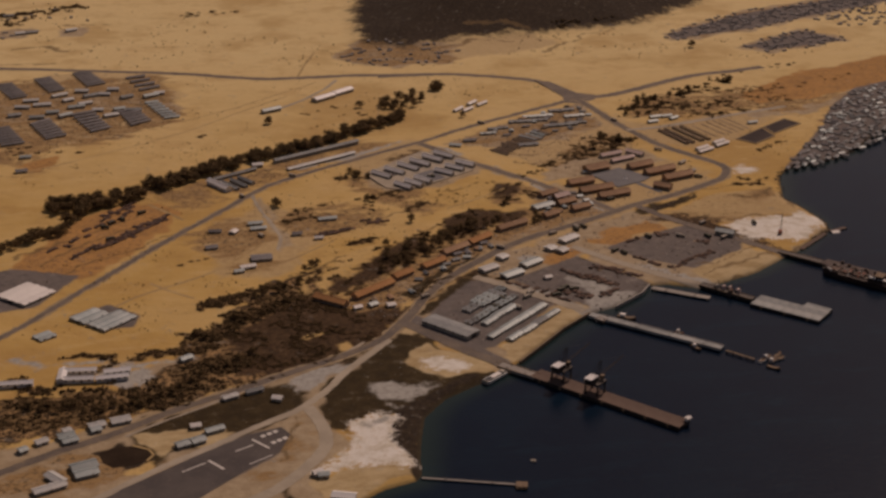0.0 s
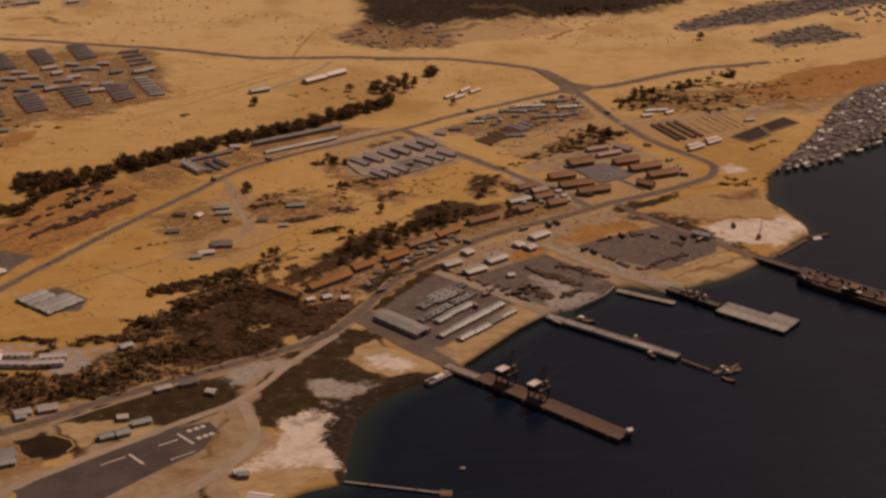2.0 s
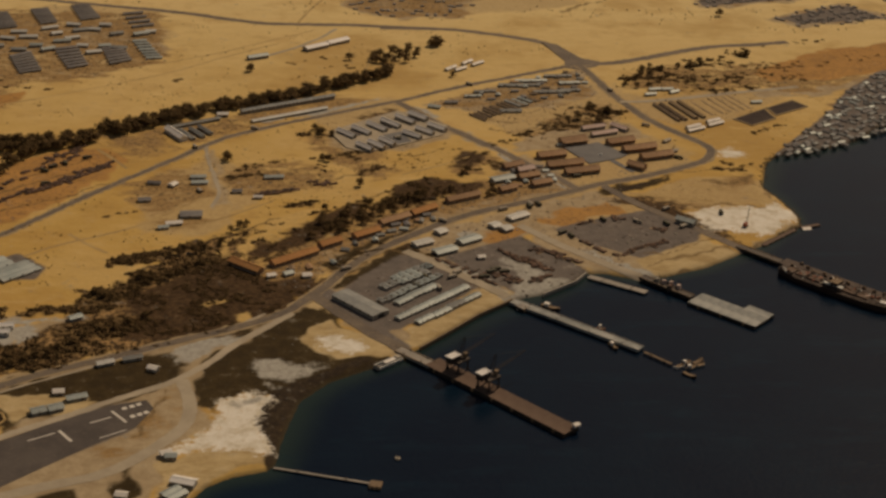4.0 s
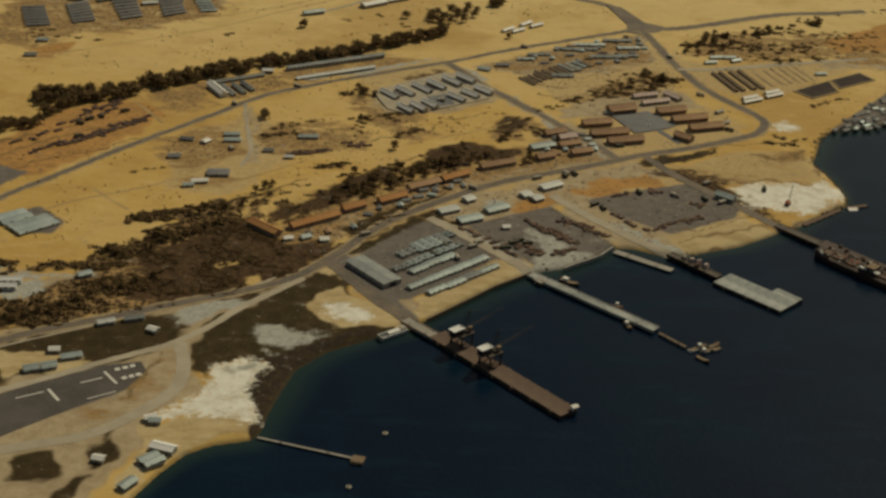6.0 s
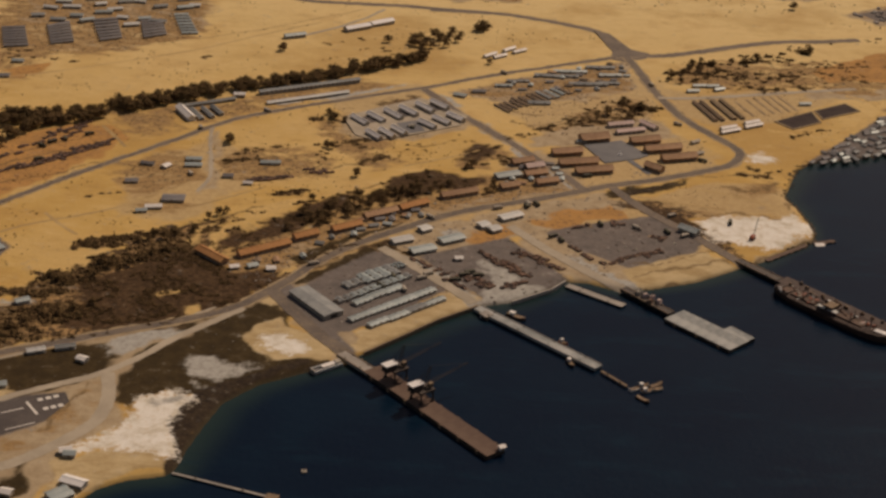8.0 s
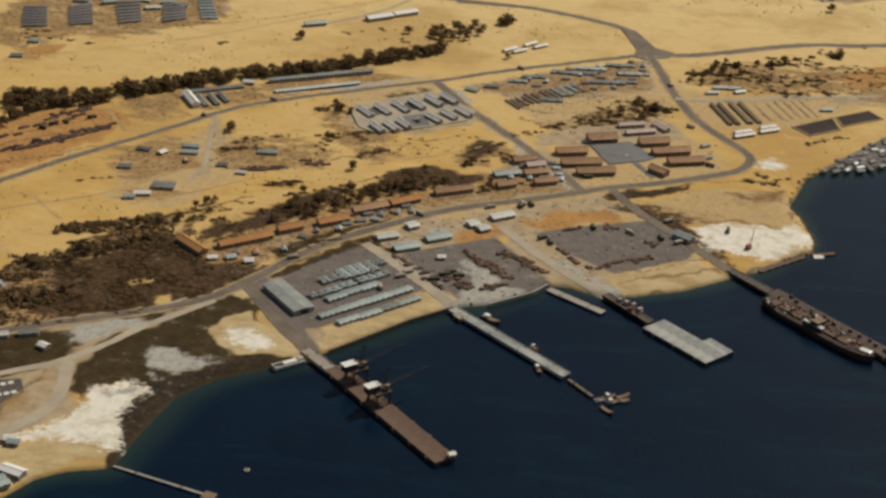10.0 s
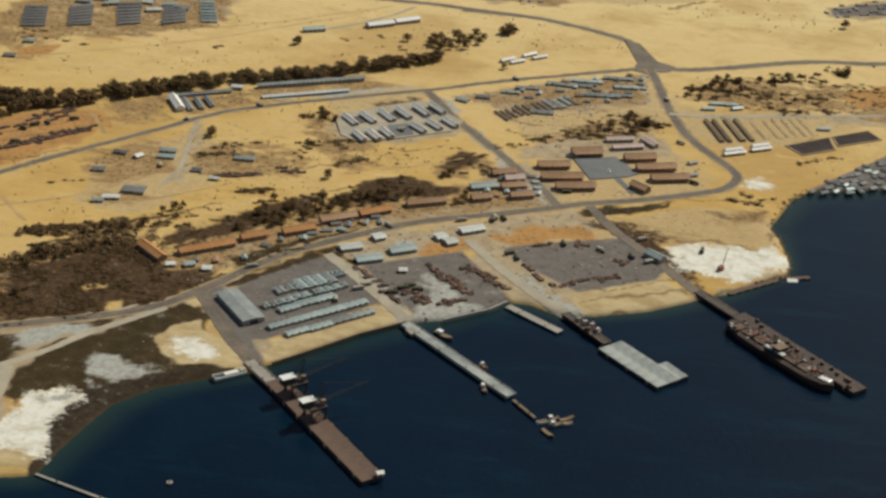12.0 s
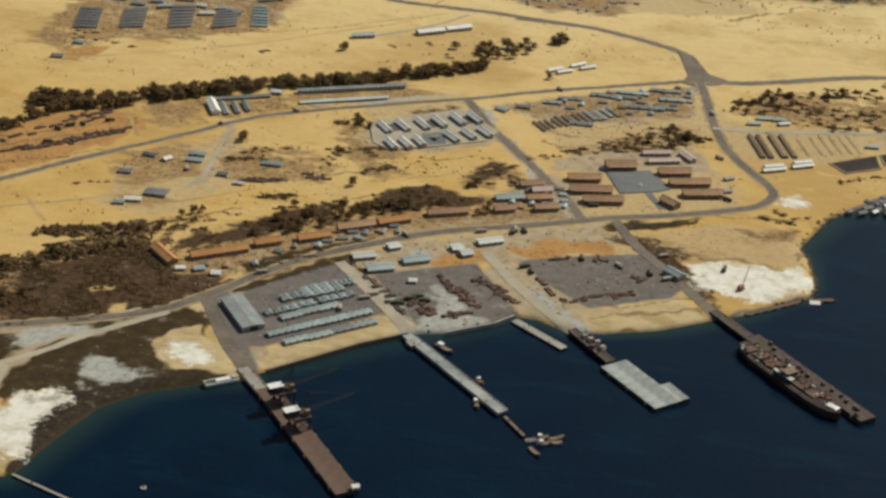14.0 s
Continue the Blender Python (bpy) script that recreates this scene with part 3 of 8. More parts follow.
DUST.append([(-362.7, 778.6), (-330.6, 780.1), (-298.6, 795.9), (-261.9, 808.1), (-255.1, 788.6), (-261.5, 751.6), (-280.6, 741.6), (-308.2, 723.9), (-325.7, 708.4), (-355.1, 701.5)])
DUST.append([(-120.4, 936.8), (-118.2, 964.8), (-89.2, 983.8), (-44.2, 1020.8), (2.8, 1060.6), (100.2, 1112.8), (117.8, 1120.1), (117.6, 1103.7), (42.5, 1063.6), (-13.1, 1023.4), (-50.3, 983.6), (-81, 931.6), (-96.3, 920.8)])
DUST.append([(61.2, 1035.1), (89.6, 1027), (117.9, 994.3), (144.7, 972.4), (143.5, 941.6), (130.1, 944), (96, 982.2), (69.1, 1010.4)])
DUST.append([(-93.4, 912), (-81, 931.6), (-21.7, 992.8), (-9.1, 1005.4), (16.1, 977.8), (49, 915.2), (44.3, 902.7), (8.7, 926.8), (-22.3, 979.5), (-68.8, 915.8), (-35.4, 862.6), (-25.8, 841.1), (-36.1, 829.6), (-67.3, 875.3)])
DUST.append([(10.8, 1302.5), (89.7, 1356.8), (172.3, 1409.4), (175.5, 1385), (173.6, 1333.1), (119.7, 1294.1), (51.1, 1285.5)])
DUST.append([(-210.7, 831.7), (-180.4, 843.7), (-134, 871.4), (-96.1, 908.9), (-89.7, 900.6), (-126.6, 851.5), (-151.3, 825), (-174, 797.2), (-189.6, 786.4)])
DUST.append([(149, 957.8), (168.7, 971.2), (197.3, 988), (196.2, 982.1), (169.2, 965), (151, 952.1)])
DUST.append([(-53, 1200.8), (-5.4, 1286.2), (3.1, 1291.7), (33.3, 1249.5), (25.2, 1215.5), (-42.3, 1172.7), (-65.1, 1187.1), (-75.5, 1231.6), (-62, 1241.2)])
DUST.append([(-293.1, 787.1), (-226.8, 812.5), (-173.8, 836.5), (-135.8, 861.6), (-89.8, 899.6), (-93.7, 881.9), (-132.4, 834.1), (-158.5, 804.2), (-149.8, 747.4), (-169.4, 716.7), (-181, 683.1), (-189.2, 639.8), (-246.7, 626.7)])
DUST.append([(-277.4, 860.2), (-268.4, 871.1), (-242.7, 880.9), (-233.7, 873.2), (-257.7, 858.3)])
DUST.append([(-375.1, 727.9), (-348.7, 745.2), (-311.4, 765.1), (-265.7, 774), (-203.3, 806.6), (-180.6, 826), (-185.3, 773.4), (-253.4, 731), (-297.3, 701.3), (-372.2, 697.3)])
DUST.append([(-9.5, 1007.1), (16.7, 1031.3), (52.3, 1053), (81.7, 1069.4), (134.5, 1096.8), (157.6, 1084.1), (145.1, 1069), (74.6, 1037.1), (89.9, 1025.3), (115, 993.5), (136.9, 963), (131.2, 949.7), (92.8, 991.3), (69.6, 1019.4), (42, 1022.1), (12.4, 995.7), (-18.5, 979.8)])
DUST.append([(-21.1, 982.5), (-10.7, 987.2), (45.6, 914.2), (43.9, 904.8), (26.6, 928)])
DUST.append([(64, 1017.8), (80.1, 1026), (145.1, 953.6), (143, 939.9), (117.1, 948), (100.2, 952.6)])
DUST.append([(-177.7, 829), (-173.4, 834.4), (-149.2, 856.8), (-138.5, 855.4), (-109.6, 880.6), (-103.3, 888.9), (-139.6, 837.1), (-160.1, 814.3), (-167.1, 795.5), (-161.5, 771.3), (-163.7, 746.4), (-184.2, 714.6), (-209.2, 690.8), (-252.9, 678.2), (-255.9, 688.7), (-206.9, 707.4), (-182.5, 737.8), (-168.9, 777.1), (-172, 795.1)])
DUST.append([(-268.2, 732.8), (-224.4, 757.8), (-196, 775), (-171, 799.2), (-170.1, 793.9), (-192.3, 772.1), (-223.3, 752.9), (-265.8, 724.2)])
DUST.append([(-213.4, 635.9), (-200.5, 665.2), (-189.5, 695.9), (-175.4, 716.3), (-170.4, 705.5), (-178.1, 683.3), (-185.2, 647.3), (-185.9, 637.6)])
DUST.append([(77.2, 1193.4), (89.2, 1201.9), (121.2, 1209.4), (122.9, 1192.5), (87.4, 1181.5)])
DUST.append([(-168.6, 832.7), (-133.5, 860.4), (-94.9, 905.3), (-87.6, 899.6), (-126.6, 851.5), (-152.1, 826.9), (-156.2, 795.6), (-165.4, 793.1)])
DUST.append([(-171.3, 1181.1), (-164.6, 1181.8), (-152.5, 1078.1), (-160.2, 1056.1), (-161.3, 1099.2)])
DUST.append([(223.3, 987.3), (246.4, 1013.4), (283.4, 1039.1), (292.6, 1038.4), (275.7, 1021.8), (239.4, 990.3)])
DUST.append([(-405.3, 1518.7), (-373.5, 1544.5), (-333.5, 1538.1), (-282.2, 1551.2), (-241.9, 1523.6), (-223.2, 1459.8), (-237.5, 1431.4), (-292.2, 1459.2), (-346.5, 1456.4), (-398.5, 1434.8)])
DUST.append([(-429.8, 1823.4), (-404.3, 1830.5), (-380.2, 1810.1), (-388.3, 1784.1), (-426.3, 1779.4)])
DUST.append([(-357.5, 1812.1), (-325.1, 1823.8), (-320.5, 1778.9), (-352.5, 1773.1)])
DUST.append([(326.3, 1343.1), (383.1, 1353.3), (429.9, 1379.6), (504.8, 1426.3), (495.7, 1406.3), (426, 1356.2), (380.6, 1332.5), (332.6, 1328.9)])
DUST.append([(-78, 924.5), (-52.2, 964.2), (-21.4, 993.2), (17.7, 1027.3), (63.9, 1055.9), (71.1, 1034.7), (67.1, 1011.1), (21, 973.6), (-1.9, 975.4), (-33.5, 980), (-63.7, 913.5)])
DUST.append([(60.3, 1018), (86, 1039.1), (115.4, 1020.8), (152, 992.9), (173.6, 949.8), (150.2, 935.7), (118.2, 967), (91.5, 1000.8)])
DARK = []
DARK.append([(-296.6, 763.5), (-278.8, 775.6), (-263.2, 752.5), (-281.9, 743.7)])
DARK.append([(-122.8, 761.9), (-121.3, 787.2), (-106.1, 795), (-84.3, 806.7), (-52.6, 826.4), (-49, 822.6), (-80.1, 797.1), (-100, 777.4), (-106.4, 748.1), (-109.3, 718.9), (-111.9, 699.5), (-117.8, 703.4), (-122.2, 732.2)])
DARK.append([(-110.3, 773.3), (-86.9, 790.1), (-65.7, 806), (-39.8, 830.6), (-36.7, 826.8), (-62.3, 795.5), (-91, 774.3), (-105, 720), (-106.2, 711.6), (-112.7, 723.4), (-106.9, 756.3)])
DARK.append([(138.4, 1097.9), (161.2, 1114.7), (188.8, 1127), (161.9, 1104.9)])

HEATH = []
HEATH.append([(-173.8, 949.4), (-153.8, 968.5), (-141.7, 958.8), (-123.8, 938.4), (-107.4, 934.8), (-95, 914.1), (-105.2, 895.5), (-122, 871.8), (-153.5, 852), (-154.6, 881.5), (-146.2, 907.3), (-158, 928.4)])
HEATH.append([(-134.5, 980.5), (-122.1, 1002.5), (-90.7, 1030.9), (-71, 1062.5), (-50, 1068.8), (-52, 1052.3), (-69.7, 1027.6), (-86.7, 1003.7), (-106.4, 990.6), (-120.5, 973.8)])
HEATH.append([(-174.6, 911.2), (-146.8, 952), (-126.1, 936.4), (-106.8, 929.6), (-92.6, 937.6), (-78.1, 944.9), (-105.1, 911.4), (-126.5, 875.5), (-143, 866.5), (-169.1, 875.8), (-182.1, 890.4)])
HEATH.append([(-30.8, 1088.1), (-20.6, 1107.9), (-3.5, 1119.8), (18.2, 1119.7), (42, 1117.6), (39.1, 1091.8), (17.9, 1092.9), (-3.3, 1080), (-20, 1072)])
HEATH.append([(25.4, 1162.6), (37, 1180.9), (48.3, 1177.2), (52.2, 1161.8), (42.9, 1147.7), (29.6, 1148.7)])
HEATH.append([(-208.7, 908.3), (-178.4, 936.1), (-156, 964.5), (-140.3, 961.4), (-122.9, 941), (-92.6, 937.6), (-78.1, 944.9), (-105.1, 911.4), (-126.5, 875.5), (-156.1, 860.1), (-188.9, 847.8), (-206.3, 857.5), (-196.6, 881.3), (-211.1, 891.9)])
HEATH.append([(-202.2, 915.6), (-173.8, 949.4), (-153.8, 968.5), (-141.7, 958.8), (-123.8, 938.4), (-107.4, 934.8), (-95, 914.1), (-105.2, 895.5), (-122, 871.8), (-153.5, 852), (-178.3, 843.6), (-181, 866.4), (-182.9, 896.8)])
HEATH.append([(157, 1081.8), (172.7, 1072.8), (198.8, 1051.6), (201.4, 1041.8), (184.8, 1040.2), (166.5, 1056.7), (151.9, 1073.9)])
HEATH.append([(-126.1, 903.1), (-92, 930.9), (-42.1, 993.2), (-41.7, 981.2), (-77.7, 938.9), (-104.6, 906.5), (-126, 871.7), (-136.3, 869.3)])
HEATH.append([(-68.4, 923.3), (-53.5, 955.4), (-34.7, 984.9), (-14.4, 996.1), (-18.6, 981.7), (-37.3, 965.1), (-54.8, 933.6)])
BLOND = []
BLOND.append([(-145.1, 968.4), (-138.2, 991.2), (-130.4, 1009.4), (-126.1, 1005), (-132.6, 986.5), (-138.3, 963.3)])
BLOND.append([(-162.1, 900.4), (-150.1, 907.8), (-147.9, 902.1), (-156.8, 896.4)])
BLOND.append([(-136.5, 886.6), (-130.7, 890.6), (-126.8, 884.8), (-130.9, 878.3)])
BLOND.append([(-92, 930.9), (-84.3, 953.1), (-79.1, 959.7), (-81.5, 940.3), (-88.3, 931.2)])
BLOND.append([(-158.1, 979.8), (-142.5, 1012.5), (-135.7, 1016.1), (-147.7, 990.1), (-153.4, 973.8)])
BLOND.append([(-123.7, 1024.1), (-113.9, 1048.3), (-86.2, 1063.4), (-91.3, 1047.4), (-106.2, 1030.8), (-121.1, 1017.5)])
BLOND.append([(-282.7, 738.9), (-274.8, 748.1), (-266.8, 748.1), (-265.5, 741.3), (-271.5, 733.8), (-281, 732.2)])
TAN = []
TAN.append([(112.1, 1099.6), (105.9, 1171.9), (121.8, 1229.3), (168.8, 1256.5), (201.2, 1230.3), (232.7, 1177.8), (212.7, 1148.4), (156.8, 1121.2)])
TAN.append([(52.2, 1276.9), (77.5, 1298.5), (175.5, 1387.2), (194.7, 1336.6), (186.5, 1262.1), (138.6, 1240.8), (97.9, 1203.9)])
TAN.append([(-92.6, 937.6), (-79, 958), (-42.2, 996), (21.9, 1074), (81.6, 1090.5), (139.6, 1118.3), (136.8, 1090.5), (37.8, 1044.4), (-18.7, 1000), (-63.3, 950.6)])
TAN.append([(191.2, 1363.4), (220.9, 1324.7), (309.6, 1353.3), (349.6, 1326.5), (312, 1295.5), (284.5, 1268.4), (235.8, 1253.1), (208.5, 1275.3)])
TAN.append([(-101.3, 1283.1), (-14.4, 1322.7), (-4.2, 1280), (33.7, 1236), (-3.9, 1205.6), (-53.3, 1175.1), (-72.9, 1204.5), (-80.5, 1257.2)])
TAN.append([(-406.1, 1529), (-354.4, 1617.9), (-259, 1602.8), (-224.7, 1520.9), (-226.6, 1431.5), (-290.6, 1369.3), (-392.5, 1360.2)])
TAN.append([(81.3, 1018.8), (103.5, 1045.6), (157.6, 1087.2), (181.9, 1078.9), (201.1, 1039.8), (207.9, 1006.5), (149.4, 951.8), (122.5, 949.4)])
TAN.append([(-14.9, 1647.8), (88.3, 1682.8), (197.7, 1692.3), (211.2, 1637.5), (106, 1604.1), (6.2, 1572.4)])
TAN.append([(-207, 1013.4), (-221.1, 1081.7), (-204.7, 1132.3), (-163.1, 1169.5), (-124.1, 1100.8), (-147.2, 1041.4), (-163.3, 1016.8)])
TAN.append([(151.9, 1082.1), (197.7, 1115.3), (249.6, 1135.9), (277.4, 1119.4), (280.4, 1073.4), (249.8, 1069), (207.8, 1061.2), (172.5, 1069.3)])
TAN.append([(-266.9, 802.8), (-192.3, 847.5), (-125.2, 895.2), (-120.3, 883.7), (-185.7, 830), (-263.5, 789.7)])
RIMS = [([(283.5, 1244.7), (318.1, 1239.1), (363.7, 1276.6), (386.6, 1301.7), (387.2, 1331.5), (366.2, 1340.6)], 3.0)]
SCARS = []
SCARS.append(([(149.3, 982.8), (164.2, 977.8), (179, 985.4), (194.3, 996), (207.1, 1001.8)], 2.2))
SCARS.append(([(148.5, 960.4), (170.5, 966.7), (191.8, 980.2), (211.6, 992.9)], 2))
SCARS.append(([(193.7, 1132.8), (216.7, 1139.8), (240.8, 1151.5), (262.1, 1146.7)], 2))
SCARS.append(([(161.9, 1087.6), (182.7, 1084.3), (205.9, 1070.7), (226.9, 1070.7), (255.1, 1065.1)], 2.2))
SCARS.append(([(231.3, 1121.9), (248, 1118), (268, 1131.2)], 4))
SCARS.append(([(-69.4, 1059.8), (-45.3, 1078.1), (-28.8, 1092.7), (-12, 1112.1)], 2.4))
SCARS.append(([(-47.1, 1127.9), (-38.7, 1139.3), (-27.9, 1145.1)], 2))
SCARS.append(([(-12.7, 1175.7), (9.9, 1184.3), (28.2, 1193.8)], 2.2))
SCARS.append(([(-89, 1104.3), (-72.6, 1117.3), (-51.7, 1133.2)], 2))
SCARS.append(([(-151, 1005.2), (-135.7, 1019.3), (-121.2, 1037.3), (-114.1, 1047.4)], 2.5))
SCARS.append(([(-264.3, 1205.9), (-249.5, 1179.3), (-239.4, 1164.9)], 1.8))
SCARS.append(([(-254.1, 1206.6), (-241.2, 1188.5), (-229.5, 1170.6)], 1.8))
SCARS.append(([(-220, 1228.5), (-205.4, 1206.6), (-194.1, 1187)], 1.6))
SCARS.append(([(-372.5, 1112.6), (-348.2, 1135.7), (-327, 1151.3), (-300.9, 1177.2)], 3))
SCARS.append(([(-361.8, 1083.8), (-329.6, 1114.1), (-295.4, 1139.7), (-264.2, 1167.3)], 2.6))
SCARS.append(([(-343.8, 1063.7), (-307.6, 1104.5), (-268.7, 1135.3), (-246.1, 1151.1)], 3))
SCARS.append(([(-322.3, 1049), (-298.1, 1073.4), (-272.7, 1086.8), (-246.5, 1112.9)], 2.4))
SCARS.append(([(-293.1, 1511), (-253.5, 1500.6), (-219.9, 1483.1)], 3))
SCARS.append(([(-403.6, 1729.1), (-372.7, 1734.4), (-340.4, 1711.5)], 5))
SCARS.append(([(-416.5, 1657.8), (-386.8, 1662.6), (-350.1, 1652)], 4))
SCARS.append(([(-298.6, 1825.3), (-325.4, 1835.2), (-351.9, 1833.7)], 4))
SCARS.append(([(123.2, 1725.8), (165.2, 1730.4), (187.6, 1707.5)], 6))
SCARS.append(([(29.1, 1640.9), (68.9, 1647.2), (120.6, 1677.8), (164.6, 1665.6)], 4))
SCARS.append(([(191.4, 1610.3), (256.6, 1683.1), (295.4, 1698.9)], 3))
SCARS.append(([(281.9, 1376.1), (316.2, 1404.4), (346.5, 1429)], 3))
SCARS.append(([(62.1, 1239.1), (85.1, 1228.3), (110.1, 1251.2)], 2.5))
SCARS.append(([(58.8, 1280.1), (72.5, 1260.7), (87, 1262.3)], 2.5))
SCARS.append(([(-192.3, 739), (-183.2, 751.1), (-177.5, 767.6), (-177.3, 782), (-181.7, 791.6)], 2.6))
SCARS.append(([(91.5, 1000.8), (109.6, 976.7), (128.7, 954.1), (143.2, 935.3)], 1.8))
SCARS.append(([(-33.5, 980), (-17.3, 976.1), (3.8, 950.4), (24.9, 920.9)], 2))
SCARS.append(([(156.3, 945), (180.4, 953.3), (204.4, 966.2), (225.2, 983.1)], 1.8))
SCARS.append(([(270.1, 1102.8), (277.8, 1075.3), (285.2, 1050), (291.5, 1038.1)], 2.6))
SCARS.append(([(225.8, 987.2), (246.5, 1008.5), (275.8, 1027.6), (290.7, 1036.1)], 3.4))


WARP_X = GX + 3.5 * np.sin(GY * 0.11 + 2 * np.sin(GX * 0.05)) + 1.8 * np.sin(GX * 0.31 + GY * 0.23)
WARP_Y = GY + 3.5 * np.sin(GX * 0.09 + 2 * np.sin(GY * 0.06)) + 1.8 * np.sin(GY * 0.29 - GX * 0.27)


def near_box(pts, reach):
    """The slices of the grid round some points of the plan."""
    xs, ys = [p[0] for p in pts], [p[1] for p in pts]
    return (slice(np.searchsorted(gy, min(ys) - reach), np.searchsorted(gy, max(ys) + reach)),
            slice(np.searchsorted(gx, min(xs) - reach), np.searchsorted(gx, max(xs) + reach)))


def cover(polys, soft, wild=True):
    out = np.zeros(GX.shape)
    for p in polys:
        k = near_box(p, 30 + soft)
        d = signed_distance(p, WARP_X[k], WARP_Y[k]) if wild else signed_distance(p, GX[k], GY[k])
        out[k] = np.maximum(out[k], np.clip(0.5 + d / (2 * soft), 0, 1))
    return out.ravel()


def line_cover(lines):
    """Eroded edges and worn strips, thin along lines of the plan."""
    out = np.zeros(GX.shape)
    for pts, width in lines:
        k = near_box(pts, 20)
        best = np.full(GX[k].shape, 1e9)
        for (ax, ay), (bx, by) in zip(pts, pts[1:]):
            dx, dy = bx - ax, by - ay
            u = np.clip(((WARP_X[k] - ax) * dx + (WARP_Y[k] - ay) * dy) / (dx * dx + dy * dy), 0, 1)
            best = np.minimum(best, (WARP_X[k] - ax - u * dx) ** 2 + (WARP_Y[k] - ay - u * dy) ** 2)
        out[k] = np.maximum(out[k], np.clip(1.3 - np.sqrt(best) / width, 0, 1))
    return out.ravel()


def grid_mesh(name, xs, ys, zs):
    nx, ny = len(xs), len(ys)
    X, Y = np.meshgrid(xs, ys)
    idx = np.arange(nx * ny).reshape(ny, nx)
    quads = np.stack([idx[:-1, :-1], idx[:-1, 1:], idx[1:, 1:], idx[1:, :-1]], -1).reshape(-1, 4)
    me = bpy.data.meshes.new(name)
    me.vertices.add(nx * ny)
    me.vertices.foreach_set("co", np.stack([X, Y, zs], -1).ravel())
    me.loops.add(quads.size)
    me.loops.foreach_set("vertex_index", quads.ravel())
    me.polygons.add(len(quads))
    me.polygons.foreach_set("loop_start", np.arange(0, quads.size, 4))
    me.update(calc_edges=True)
    me.polygons.foreach_set("use_smooth", np.ones(len(quads), bool))
    return me


def channels(me, name, a, b, c, d):
    at = me.attributes.new(name, "FLOAT_COLOR", "POINT")
    at.data.foreach_set("color", np.stack([a, b, c, d], -1).ravel())


ground_me = grid_mesh("ground", gx, gy, GZ)
shore_d = signed_distance(SHORE, GX, GY).ravel()
channels(ground_me, "cover_a", cover(GRASS, 5), cover([q for k, q in enumerate(SCRUB) if k not in (1, 3, 4, 5, 7)], 9), cover(WHITE, 5), cover(ORANGE, 3.5))
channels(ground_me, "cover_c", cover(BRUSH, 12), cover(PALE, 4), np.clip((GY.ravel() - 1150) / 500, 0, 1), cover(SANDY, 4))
channels(ground_me, "cover_b", cover(GREY, 4, False), cover(DUST, 5), np.maximum(cover(DARK, 4), 1.1 * cover([HILL], 30)), np.clip(shore_d / 30, 0, 1))


